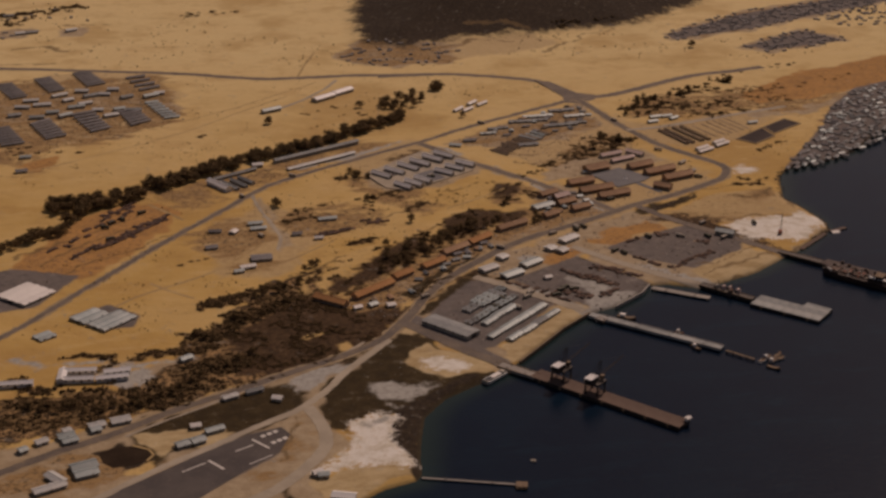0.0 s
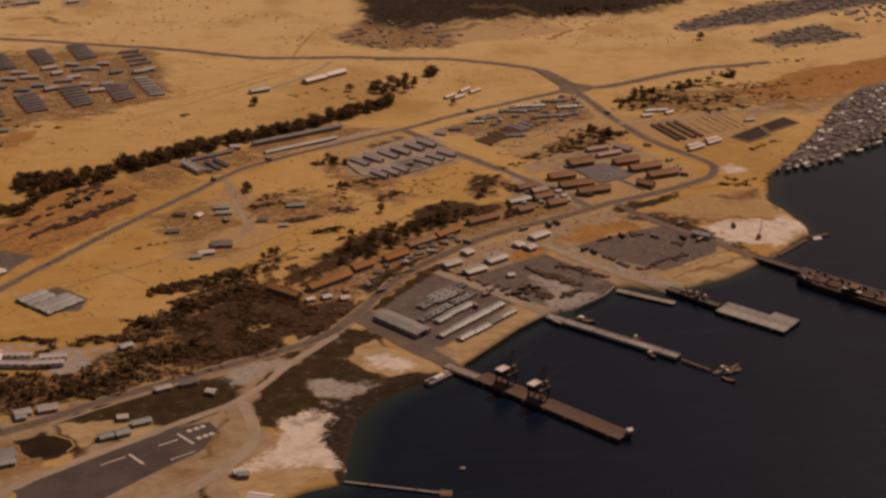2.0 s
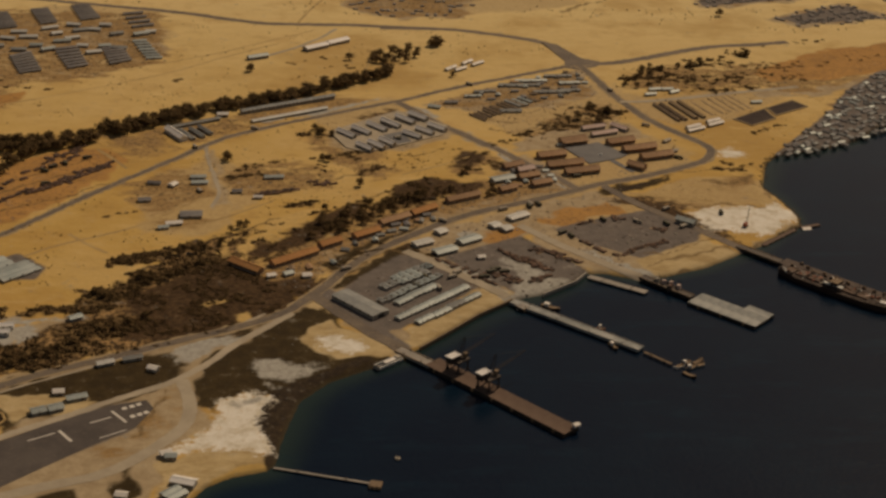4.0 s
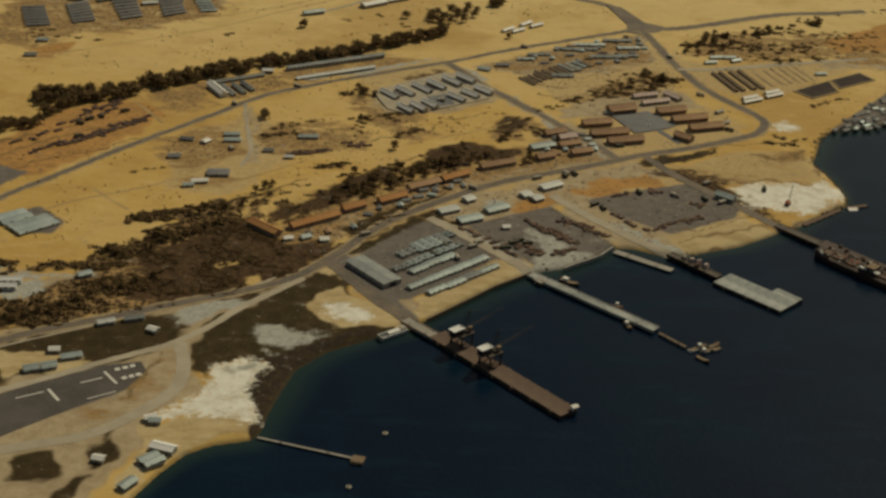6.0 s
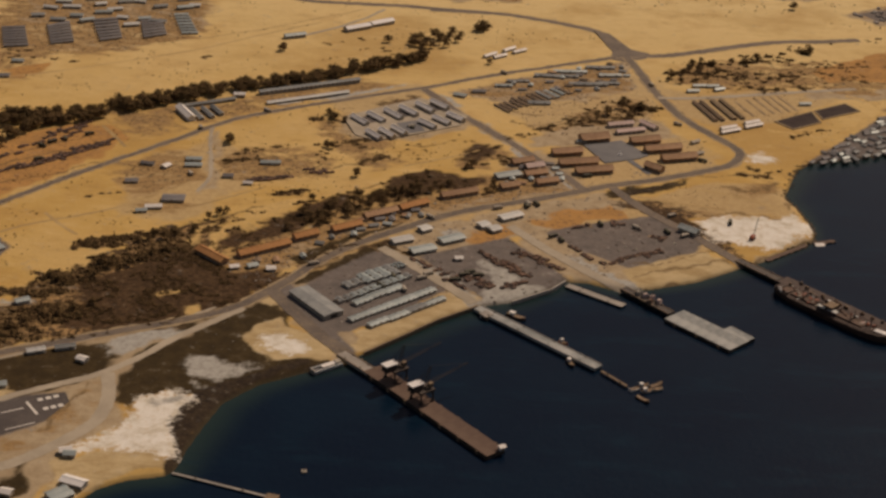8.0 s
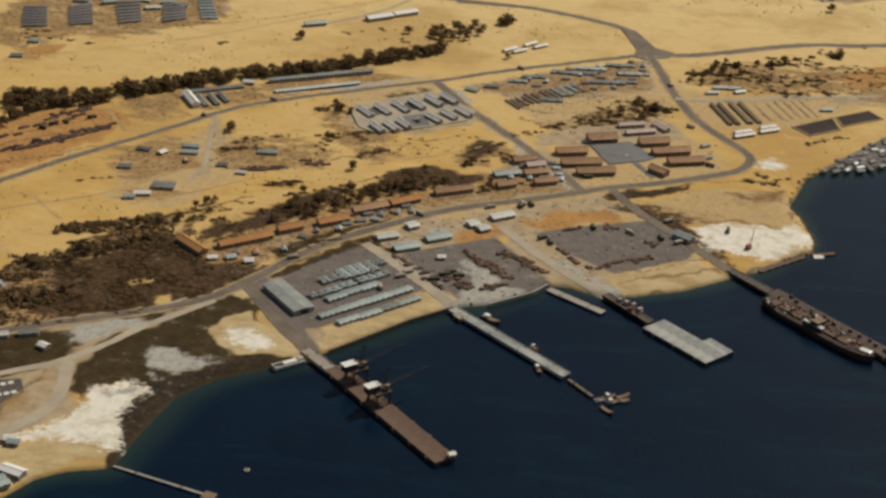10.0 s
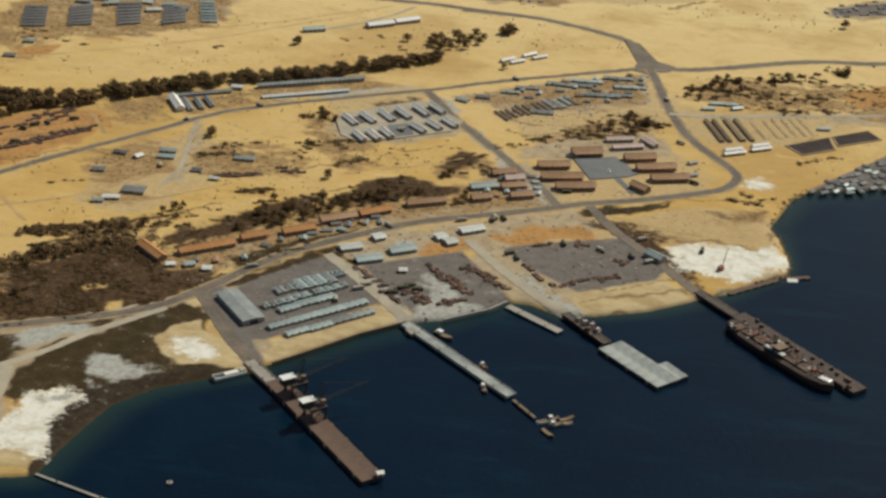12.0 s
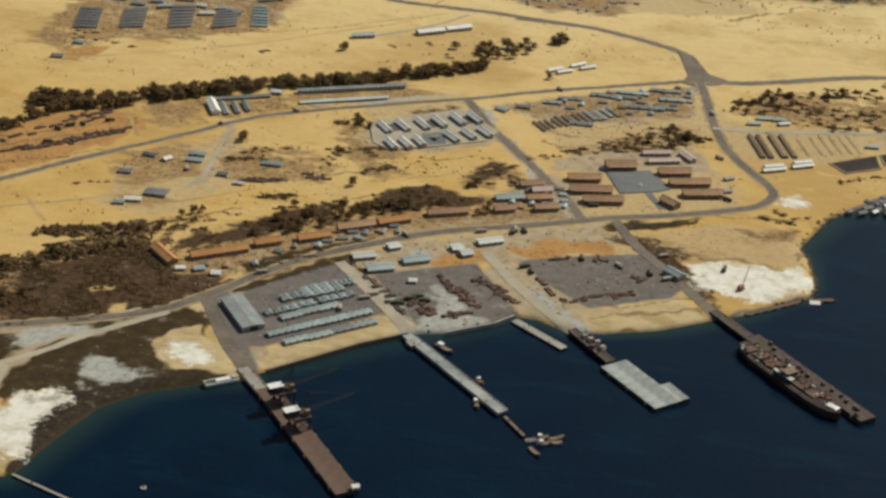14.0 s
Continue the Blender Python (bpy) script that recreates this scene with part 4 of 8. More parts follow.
def ground_material():
    m, nodes, links = tree_of("ground_cover")
    b = nodes["Principled BSDF"]
    co = nodes.new("ShaderNodeTexCoord").outputs["Object"]

    def masks(name):
        at = nodes.new("ShaderNodeAttribute")
        at.attribute_name = name
        sp = nodes.new("ShaderNodeSeparateColor")
        links.new(at.outputs["Color"], sp.inputs["Color"])
        return [sp.outputs["Red"], sp.outputs["Green"], sp.outputs["Blue"], at.outputs["Alpha"]]

    grass, scrub, white, orange = masks("cover_a")
    grey, dust, dark, shore = masks("cover_b")
    n_huge = noise_node(nodes, links, 0.006, 4, 0.6, co).outputs["Fac"]
    n_big = noise_node(nodes, links, 0.025, 6, 0.68, co).outputs["Fac"]
    n_mid = noise_node(nodes, links, 0.11, 6, 0.7, co).outputs["Fac"]
    n_fine = noise_node(nodes, links, 0.7, 4, 0.7, co).outputs["Fac"]

    def edge(mask, n, k, lo=0.42, hi=0.58):
        a = nodes.new("ShaderNodeMath")
        a.operation = "MULTIPLY_ADD"
        links.new(n, a.inputs[0])
        a.inputs[1].default_value = k
        a.inputs[2].default_value = -0.5 * k
        # brown contact shade and leaf litter painted into the ground under the bushes
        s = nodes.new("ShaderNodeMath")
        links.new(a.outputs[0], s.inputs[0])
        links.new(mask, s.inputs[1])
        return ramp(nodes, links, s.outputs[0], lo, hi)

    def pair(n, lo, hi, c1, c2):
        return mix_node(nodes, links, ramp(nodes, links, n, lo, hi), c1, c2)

    brush, pale, inland, sandy = masks("cover_c")
    tan = masks("cover_e")[0]
    mp = nodes.new("ShaderNodeMapping")
    mp.inputs["Scale"].default_value = (0.45, 1.0, 1.0)
    mp.inputs["Rotation"].default_value = (0, 0, 0.25)
    links.new(co, mp.inputs["Vector"])
    n_wind = noise_node(nodes, links, 0.09, 6, 0.7, mp.outputs["Vector"]).outputs["Fac"]
    n_spot = noise_node(nodes, links, 0.28, 5, 0.75, co).outputs["Fac"]
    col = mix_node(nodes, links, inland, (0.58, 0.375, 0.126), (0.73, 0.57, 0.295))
    col = mix_node(nodes, links, ramp(nodes, links, n_huge, 0.42, 0.62), col, mix_node(nodes, links, 0.4, col, (0.70, 0.52, 0.26)))
    col = mix_node(nodes, links, ramp(nodes, links, n_huge, 0.50, 0.36), col, mix_node(nodes, links, 0.55, col, (0.45, 0.275, 0.10)))
    col = mix_node(nodes, links, ramp(nodes, links, n_big, 0.48, 0.75), col, mix_node(nodes, links, 0.45, col, (0.43, 0.25, 0.09)))
    col = mix_node(nodes, links, ramp(nodes, links, n_wind, 0.52, 0.78), col, mix_node(nodes, links, 0.38, col, (0.36, 0.22, 0.09)))
    col = mix_node(nodes, links, ramp(nodes, links, n_wind, 0.5, 0.25), col, mix_node(nodes, links, 0.3, col, (0.76, 0.60, 0.34)))
    n_rill = noise_node(nodes, links, 0.05, 8, 0.62, co)
    n_rill.noise_type = "RIDGED_MULTIFRACTAL"
    col = mix_node(nodes, links, ramp(nodes, links, n_rill.outputs["Fac"], 0.75, 1.25), col, mix_node(nodes, links, 0.28, col, (0.34, 0.20, 0.08)))
    col = mix_node(nodes, links, ramp(nodes, links, n_spot, 0.60, 0.74), col, mix_node(nodes, links, 0.4, col, (0.25, 0.16, 0.07)))
    col = mix_node(nodes, links, edge(tan, n_mid, 1.0, 0.2, 0.85), col, mix_node(nodes, links, 0.75, col, pair(n_spot, 0.35, 0.65, (0.54, 0.41, 0.235), (0.44, 0.32, 0.175))))
    col = mix_node(nodes, links, edge(dust, n_mid, 0.6, 0.2, 0.8), col, pair(n_mid, 0.35, 0.65, (0.36, 0.275, 0.175), (0.47, 0.375, 0.25)))
    col = mix_node(nodes, links, edge(brush, n_wind, 3.2, 0.5, 1.1), col, pair(n_spot, 0.35, 0.65, (0.39, 0.25, 0.115), (0.29, 0.185, 0.09)))
    col = mix_node(nodes, links, edge(brush, n_spot, 3.4, 1.05, 1.45), col, (0.115, 0.078, 0.040))
    col = mix_node(nodes, links, edge(orange, n_mid, 1.0, 0.2, 0.8), col, pair(n_wind, 0.35, 0.65, (0.51, 0.275, 0.098), (0.41, 0.225, 0.085)))
    col = mix_node(nodes, links, edge(orange, n_spot, 2.6, 1.05, 1.35), col, (0.22, 0.12, 0.06))
    col = mix_node(nodes, links, edge(scrub, n_mid, 2.4, 0.3, 0.7), col, pair(n_spot, 0.38, 0.62, (0.058, 0.037, 0.019), (0.135, 0.084, 0.044)))
    col = mix_node(nodes, links, edge(scrub, n_spot, 4.2, 0.85, 1.2), col, (0.40, 0.25, 0.115))
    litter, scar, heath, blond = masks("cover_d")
    # soft brown patch under each bush: its ground shade painted along with leaf litter
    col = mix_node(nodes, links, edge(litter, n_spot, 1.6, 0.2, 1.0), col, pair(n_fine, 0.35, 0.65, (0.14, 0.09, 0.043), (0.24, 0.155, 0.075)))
    col = mix_node(nodes, links, edge(heath, n_mid, 1.1, 0.2, 0.65), col, pair(n_spot, 0.36, 0.64, (0.044, 0.026, 0.0135), (0.108, 0.063, 0.032)))
    col = mix_node(nodes, links, edge(grass, n_mid, 0.9, 0.3, 0.7), col, pair(n_mid, 0.35, 0.65, (0.040, 0.027, 0.012), (0.068, 0.046, 0.02)))
    col = mix_node(nodes, links, edge(sandy, n_mid, 1.1, 0.3, 0.7), col, pair(n_wind, 0.35, 0.68, (0.58, 0.455, 0.265), (0.41, 0.295, 0.15)))
    col = mix_node(nodes, links, edge(dark, n_mid, 0.9, 0.3, 0.7), col, pair(n_spot, 0.4, 0.6, (0.030, 0.021, 0.015), (0.056, 0.039, 0.024)))
    col = mix_node(nodes, links, edge(white, n_spot, 2.6, 0.3, 0.85), col, pair(n_mid, 0.4, 0.66, (0.80, 0.785, 0.72), (0.60, 0.55, 0.44)))
    col = mix_node(nodes, links, edge(grey, n_mid, 1.0, 0.3, 0.7), col, pair(n_mid, 0.3, 0.7, (0.128, 0.114, 0.107), (0.205, 0.18, 0.163)))
    stain = nodes.new("ShaderNodeMath")
    stain.operation = "MULTIPLY"
    links.new(grey, stain.inputs[0])
    links.new(ramp(nodes, links, n_spot, 0.50, 0.76), stain.inputs[1])
    col = mix_node(nodes, links, stain.outputs[0], col, pair(n_mid, 0.45, 0.55, (0.29, 0.265, 0.24), (0.135, 0.095, 0.078)))
    col = mix_node(nodes, links, edge(pale, n_mid, 2.4, 0.2, 0.9), col, pair(n_spot, 0.35, 0.65, (0.46, 0.46, 0.42), (0.33, 0.32, 0.29)))
    col = mix_node(nodes, links, edge(blond, n_mid, 0.9, 0.3, 0.7), col, pair(n_spot, 0.35, 0.65, (0.66, 0.46, 0.19), (0.52, 0.35, 0.15)))
    col = mix_node(nodes, links, edge(scar, n_spot, 1.5, 0.35, 0.95), col, mix_node(nodes, links, 0.75, col, pair(n_fine, 0.35, 0.65, (0.13, 0.085, 0.042), (0.23, 0.15, 0.07))))
    wet = nodes.new("ShaderNodeMapRange")
    wet.inputs["From Min"].default_value, wet.inputs["From Max"].default_value = 0.0, 0.08
    links.new(shore, wet.inputs["Value"])
    col = mix_node(nodes, links, wet.outputs["Result"], mix_node(nodes, links, 0.7, col, (0.06, 0.05, 0.028)), col)
    col = mix_node(nodes, links, 0.25, col, n_fine, "SOFT_LIGHT")
    links.new(col, b.inputs["Base Color"])
    b.inputs["Roughness"].default_value = 0.95
    b.inputs["Specular IOR Level"].default_value = 0.15
    bp = nodes.new("ShaderNodeBump")
    bp.inputs["Strength"].default_value = 0.6
    bp.inputs["Distance"].default_value = 1.2
    links.new(n_mid, bp.inputs["Height"])
    links.new(bp.outputs["Normal"], b.inputs["Normal"])
    return m


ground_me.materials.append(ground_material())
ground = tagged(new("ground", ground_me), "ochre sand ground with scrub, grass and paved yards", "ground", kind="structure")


def water_material():
    m, nodes, links = tree_of("sea_water")
    b = nodes["Principled BSDF"]
    co = nodes.new("ShaderNodeTexCoord").outputs["Object"]
    at = nodes.new("ShaderNodeAttribute")
    at.attribute_name = "depth"
    n1 = noise_node(nodes, links, 0.012, 4, 0.6, co).outputs["Fac"]
    n2 = noise_node(nodes, links, 0.25, 5, 0.65, co).outputs["Fac"]
    deep = mix_node(nodes, links, ramp(nodes, links, n1, 0.35, 0.7), (0.0022, 0.0100, 0.0245), (0.0024, 0.0134, 0.0292))
    col = mix_node(nodes, links, ramp(nodes, links, at.outputs["Fac"], 0.0, 1.0), (0.017, 0.037, 0.036), deep)
    wmap = nodes.new("ShaderNodeMapping")
    wmap.inputs["Scale"].default_value = (0.3, 1.0, 1.0)
    wmap.inputs["Rotation"].default_value = (0, 0, 0.3)
    links.new(co, wmap.inputs["Vector"])
    n3 = noise_node(nodes, links, 0.05, 6, 0.7, wmap.outputs["Vector"]).outputs["Fac"]
    col = mix_node(nodes, links, ramp(nodes, links, n3, 0.5, 0.72), col, mix_node(nodes, links, 0.5, col, (0.004, 0.026, 0.046)))
    links.new(col, b.inputs["Base Color"])
    b.inputs["Roughness"].default_value = 0.15
    b.inputs["Specular IOR Level"].default_value = 0.17
    b.inputs["IOR"].default_value = 1.33
    bp = nodes.new("ShaderNodeBump")
    bp.inputs["Strength"].default_value = 0.5
    bp.inputs["Distance"].default_value = 0.5
    links.new(n2, bp.inputs["Height"])
    links.new(bp.outputs["Normal"], b.inputs["Normal"])
    return m


wx = ticks([(-6000, -800, 400), (-800, -300, 20), (-300, 500, 5), (500, 900, 15), (900, 6000, 400)])
wy = ticks([(-6000, 200, 400), (200, 560, 20), (560, 1250, 5), (1250, 1500, 20), (1500, 6000, 400)])
WX, WY = np.meshgrid(wx, wy)
water_me = grid_mesh("water", wx, wy, np.zeros(WX.shape))
wd = -signed_distance(SHORE, WX, WY)
at = water_me.attributes.new("depth", "FLOAT", "POINT")
at.data.foreach_set("value", (np.clip(wd / (17 + 11 * np.sin(WX * 0.021 + 1) * np.sin(WY * 0.023)), 0, 1) ** 0.8).ravel())
water_me.materials.append(water_material())
water = tagged(new("water", water_me), "dark blue bay water, greener at the shore", "water", kind="structure")


# ---- roads ----
def smooth_line(pts, step=4.0):
    """Catmull-Rom through the points, evenly stepped."""
    P = [Vector((x, y)) for x, y in pts]
    P = [P[0] * 2 - P[1]] + P + [P[-1] * 2 - P[-2]]
    out = []
    for i in range(1, len(P) - 2):
        n = max(2, int((P[i + 1] - P[i]).length / step))
        for k in range(n):
            t = k / n
            out.append(0.5 * (2 * P[i] + (P[i + 1] - P[i - 1]) * t + (2 * P[i - 1] - 5 * P[i] + 4 * P[i + 1] - P[i + 2]) * t * t
                              + (3 * P[i] - P[i - 1] - 3 * P[i + 1] + P[i + 2]) * t ** 3))
    out.append(P[-2])
    return out


def ribbon(pts, width, lift, rough=0.4):
    line = smooth_line(pts)
    g = Geo()
    xs, ys = [], []
    for i, p in enumerate(line):
        d = (line[min(i + 1, len(line) - 1)] - line[max(i - 1, 0)]).normalized()
        nrm = Vector((-d.y, d.x))
        for k in (-1, -0.5, 0, 0.5, 1):
            j = rng.uniform(-rough, rough) if abs(k) == 1 else 0
            q = p + nrm * (k * width / 2 + j)
            xs.append(q.x)
            ys.append(q.y)
    zs = ground_z(np.array(xs), np.array(ys)) + lift
    verts = list(zip(xs, ys, zs.tolist()))
    faces = []
    for i in range(len(line) - 1):
        for k in range(4):
            a = i * 5 + k
            faces.append((a + 1, a, a + 5, a + 6))
    return g.add(verts, faces)


def road(name, pts, width, lift=0.16, mat=None, label="worn grey asphalt road across the sand", verge=True):
    if mat is None and verge:
        solid("verge", ribbon(pts, width + 3.4, lift - 0.08, 1.3), M_VERGE, "dusty verge of a road", "verge", kind="structure")
    return solid(name, ribbon(pts, width, lift), mat or M_ASPHALT, label, "road", kind="structure")


COAST = ([(-384.4, 729.6), (-349, 749.9), (-318, 769), (-285.5, 786.3), (-251.7, 808), (-216.1, 826.2), (-178.7, 847), (-139.5, 867.1), (-110.2, 886.8)]
         + [(-92.7, 909.8), (-80.3, 929.4), (-65.6, 955.9), (-49.2, 979.6), (-30.9, 999.1), (-11.8, 1017.4), (14.8, 1041), (43.2, 1059.9), (80.3, 1078.7), (118, 1099.8), (141, 1113.7), (176.4, 1129.4), (216.3, 1151.8), (236.5, 1166.3), (245.8, 1182), (247.7, 1196.8), (239.8, 1214.7), (221.9, 1243.1), (207.6, 1272.9), (197.1, 1308.2), (188.1, 1353.1), (181.7, 1387), (172.5, 1426.4)])
NORTH = [(172.5, 1426.4), (162.6, 1471.1), (147.9, 1499.7), (125.8, 1512.9), (92.7, 1528.1), (42.5, 1543.6), (-12.1, 1543)] + [(44.2, 1542.6), (-53.4, 1552.4), (-132.5, 1554.7), (-203.4, 1585), (-293.8, 1614.3), (-414.2, 1644.9), (-505.5, 1670.5)]
INNER = [(-410.7, 876.5), (-362.7, 938.6), (-341.7, 966)] + [(-284.8, 1048.2), (-257.4, 1086.1), (-228.2, 1125.1), (-197.1, 1165), (-164.5, 1206.9), (-146, 1223.3), (-102.6, 1254.7), (-44.1, 1290.2), (-8, 1311.8), (24.7, 1335.5), (69.3, 1364.8), (115.4, 1392.1), (158, 1415.4), (172.5, 1426.4)]
road("road", COAST, 6.6)
solid("road", Geo().prism([(148, 1498.1), (162.1, 1491), (179.8, 1444.6), (196.3, 1434.4), (191.8, 1419), (174.5, 1405.6), (158.2, 1412.4), (161.9, 1435.4)], LAND - 1.5, LAND + 0.55), M_ASPHALT, "worn grey asphalt of a road junction", "road", kind="structure")
road("road", NORTH, 7.0, 0.18)
road("road", INNER, 4.6, 0.20)
road("road", [(172.5, 1426.4), (207.5, 1430.3), (247.4, 1451.4), (298.3, 1478), (334.5, 1493.4), (369.4, 1498.6), (406.6, 1507.9)], 8, 0.22)
road("road", [(193.6, 1313.7), (215.2, 1315.3), (247.5, 1323), (280, 1333.4), (317.5, 1345.3), (374.2, 1362.1)], 6, 0.24, M_TRACK, "pale packed dirt road")
road("road", [(-9.1, 1307.2), (24, 1250.4), (47.4, 1216.4), (67.1, 1186.8), (86, 1158.6), (104.1, 1131.6), (119, 1102.1)], 7, 0.24, label="narrow grey asphalt road")
road("road", [(-174.1, 1196.1), (-170.4, 1163.6), (-162.7, 1121.2), (-158.8, 1089), (-163.4, 1064.2)], 3.2, 0.14, M_TRACK, "pale dirt track over sand")
road("road", [(-89.8, 914.6), (-69.4, 882.1), (-50.5, 854.9), (-33.8, 835.6)], 9, 0.24, label="dark asphalt pier approach road", verge=False)
road("road", [(-23.7, 985.2), (1.9, 956.9), (26.6, 928), (44.9, 905.1)], 8, 0.2, M_TRACK, "pale packed pier approach road")
road("road", [(63.8, 1031.2), (73.9, 1016.2), (97.6, 984.3), (119.2, 959.6), (139.4, 940.5)], 8, 0.2, M_TRACK, "pale packed pier approach road")
road("road", [(141.4, 1108.8), (160.4, 1073.5), (181.9, 1044.8), (202.5, 1015.9), (222.8, 985.6)], 8, 0.22, label="grey asphalt pier approach road", verge=False)
road("road", [(-103.1, 887.4), (-119, 868.3), (-140.3, 842.1), (-154.2, 819.6), (-173.6, 797.8), (-189, 786.9), (-206.7, 775.4), (-230.8, 758.3), (-253.9, 743.3), (-273, 728.9), (-291.4, 713.8), (-306.2, 701.2)], 5.5, 0.12, M_TRACK, "pale dirt road through grass")
road("road", [(-169, 799.4), (-162.5, 771.2), (-164.5, 745.1), (-184.4, 715.7), (-204.5, 696.5), (-236.9, 683.5), (-267.8, 669.5)], 8, 0.14, M_TRACK, "pale dirt road through grass")
road("road", [(-280.5, 780.5), (-264, 791.6), (-229.4, 812.6), (-187.4, 839.2), (-143, 866.5), (-120.7, 886.8)], 2.2, 0.14, M_TRACK, "pale footpath beside the coast road")
for pts, w in (([(-99.7, 1549.1), (-84.6, 1604.3), (-68.4, 1657.9)], 2.5), ([(-377.1, 1283.4), (-322.4, 1312.9), (-260.2, 1354.9), (-209.7, 1393.7), (-168.8, 1437.1), (-116, 1485.9)], 2.0), ([(-111.5, 1290.7), (-56.8, 1353), (-35.5, 1399.2), (-27.9, 1442.9)], 2.0),
               ([(-262.2, 1015.7), (-245.6, 996.1), (-231.2, 981.4)], 3.0), ([(-260.6, 1187.7), (-243.8, 1161.3), (-232.9, 1143.9)], 3.0),
               ([(-206.8, 1022.5), (-180.2, 1028.5), (-156.2, 1042.8), (-117.2, 1078.2)], 2.0), ([(-16.3, 1132.8), (10.4, 1149.9), (41.3, 1170.8)], 2.0), ([(-221.4, 1416.5), (-169.3, 1455.6), (-119.6, 1498.2), (-80, 1534.6)], 2.0),
               ([(201.5, 1114.7), (233.8, 1104.6), (261.4, 1084.3)], 3.0), ([(154.6, 1095.9), (187.1, 1086.1), (222.7, 1077.7)], 3.5), ([(-287.5, 975.8), (-263.6, 997.1), (-213.1, 1031.1), (-170.9, 1082)], 2.5)):
    road("wheel_track", pts, w, 0.1, M_RUT, "faint wheel track over the sand")
road("road", [(-142.7, 1431.4), (-105.4, 1464.7), (-77.8, 1501.6), (-58.4, 1537.6)], 4, 0.2, M_TRACK, "faint dirt track over sand")

solid("paved_square", Geo().prism([(123.2, 1193.7), (154.9, 1207), (174.5, 1177.9), (166.2, 1169.8), (152.4, 1163.4), (138.6, 1157.1)], LAND - 1.5, LAND + 0.6), M_SQUARE, "dark blue-grey paved parade square", "square", kind="structure")
road("road", [(158, 1166.3), (164.9, 1153.2), (171.6, 1139.4)], 5, 0.3, M_SQUARE, "short dark paved road off the square")
solid("compound_yard", Geo().prism([(-72, 1230.1), (-42.3, 1258.1), (-10.7, 1284.5), (30, 1247.2), (24.7, 1224), (-8.1, 1201.4), (-43.1, 1180.8), (-59, 1191.5)], LAND - 1.5, LAND + 0.75), M_TRACK, "pale packed yard of the hut compound", "yard", kind="structure")
solid("compound_court", Geo().prism([(-27.8, 1221.2), (-11.4, 1230.2), (-3.7, 1206.5), (-19.1, 1198)], LAND - 1.0, LAND + 0.80), M_SQUARE, "darker asphalt court inside the compound", "yard", kind="structure")

# ---- buildings ----
WINDOW = Geo().box(0, 0, 0, 1.5, 0.16, 1.2).mesh("window", M_DARKOPEN)
DOOR = Geo().box(0, 0, 0, 1.3, 0.16, 2.1).mesh("door", M_WOOD)


def place(x, y, heading):
    return pose(x, y, gz(x, y) - 0.05, 0, 0, heading)


def gabled(name, x, y, length, heading, width, height, rise, wall, roof, label, category, group="", step=4.0, over=0.7, porch=0.0):
    """A house of one long block under a gable roof, with doors and windows along it."""
    h = thing(name, place(x, y, heading), label, category, group)
    part("plinth", Geo().box(0, 0, 0, length + 0.8, width + 0.8, 0.35), M_CONCRETE, h)
    w = part("wall", Geo().gable_wall(0, 0, 0.35, length, width, height, rise - 0.3), wall, h)
    r = part("roof", Geo().gable(0, 0, 0.35 + height, length, width, rise, over), roof, h)
    part("ridge_cap", Geo().box(0, 0, 0.35 + height + rise - 0.08, length + 1.5, 0.5, 0.2), roof, r)
    n = max(1, int(length / step))
    for i in range(n):
        u = (i + 0.5) / n * length - length / 2
        for s in (-1, 1):
            door = i == n // 2 or (n > 6 and i in (1, n - 2))
            o = part("door" if door else "window", DOOR if door else WINDOW, None, w)
            o.matrix_basis = pose(u, s * (width / 2 + 0.03), 0.35 if door else 0.35 + height * 0.38)
    if porch:
        part("porch_roof", Geo().box(0, -width / 2 - porch / 2, height - 0.3, length * 0.96, porch, 0.18), roof, h)
        for i in range(max(2, int(length / 6)) + 1):
            u = i / max(2, int(length / 6)) * length * 0.94 - length * 0.47
            part("post", Geo().box(u, -width / 2 - porch + 0.2, 0.3, 0.3, 0.3, height - 0.6), wall, h)
    return h


def hut(x, y, heading, length, width, height, rise, roof, label, group="", name="hut", wall=None, door=True):
    """A small hut: walls, roof and a door."""
    h = thing(name, place(x, y, heading), label, "hut", group)
    part("wall", Geo().gable_wall(0, 0, 0, length, width, height, max(rise - 0.25, 0.1)), wall or M_WALL, h)
    part("roof", Geo().gable(0, 0, height, length, width, rise, 0.5, 0.18), roof, h)
    if door:
        part("door", DOOR, None, h).matrix_basis = pose(rng.uniform(-0.2, 0.2) * length, -width / 2 - 0.03, 0)
    return h


def shed(name, x, y, length, heading, width, height, roof, label, group="", bays=1, pitch=0.16):
    """A flat-sided store with low parallel gables."""
    h = thing(name, place(x, y, heading), label, "shed", group)
    bw = width / bays
    part("wall", Geo().box(0, 0, 0, length, width, height), M_WALL, h)
    for i in range(bays):
        part("roof", Geo().gable(0, -width / 2 + bw * (i + 0.5), height + 0.05, length, bw, bw * pitch, 0.35, 0.15), roof, h)
    for s in (-1, 1):
        part("sliding_door", Geo().box(s * (length / 2 + 0.06), 0, 0, 0.12, min(5, width * 0.4), height * 0.8), M_DARKOPEN, h)
    n = max(2, int(length / 8))
    for i in range(n):
        part("window", WINDOW, None, h).matrix_basis = pose((i + 0.5) / n * length - length / 2, -width / 2 - 0.03, height * 0.55)
    return h


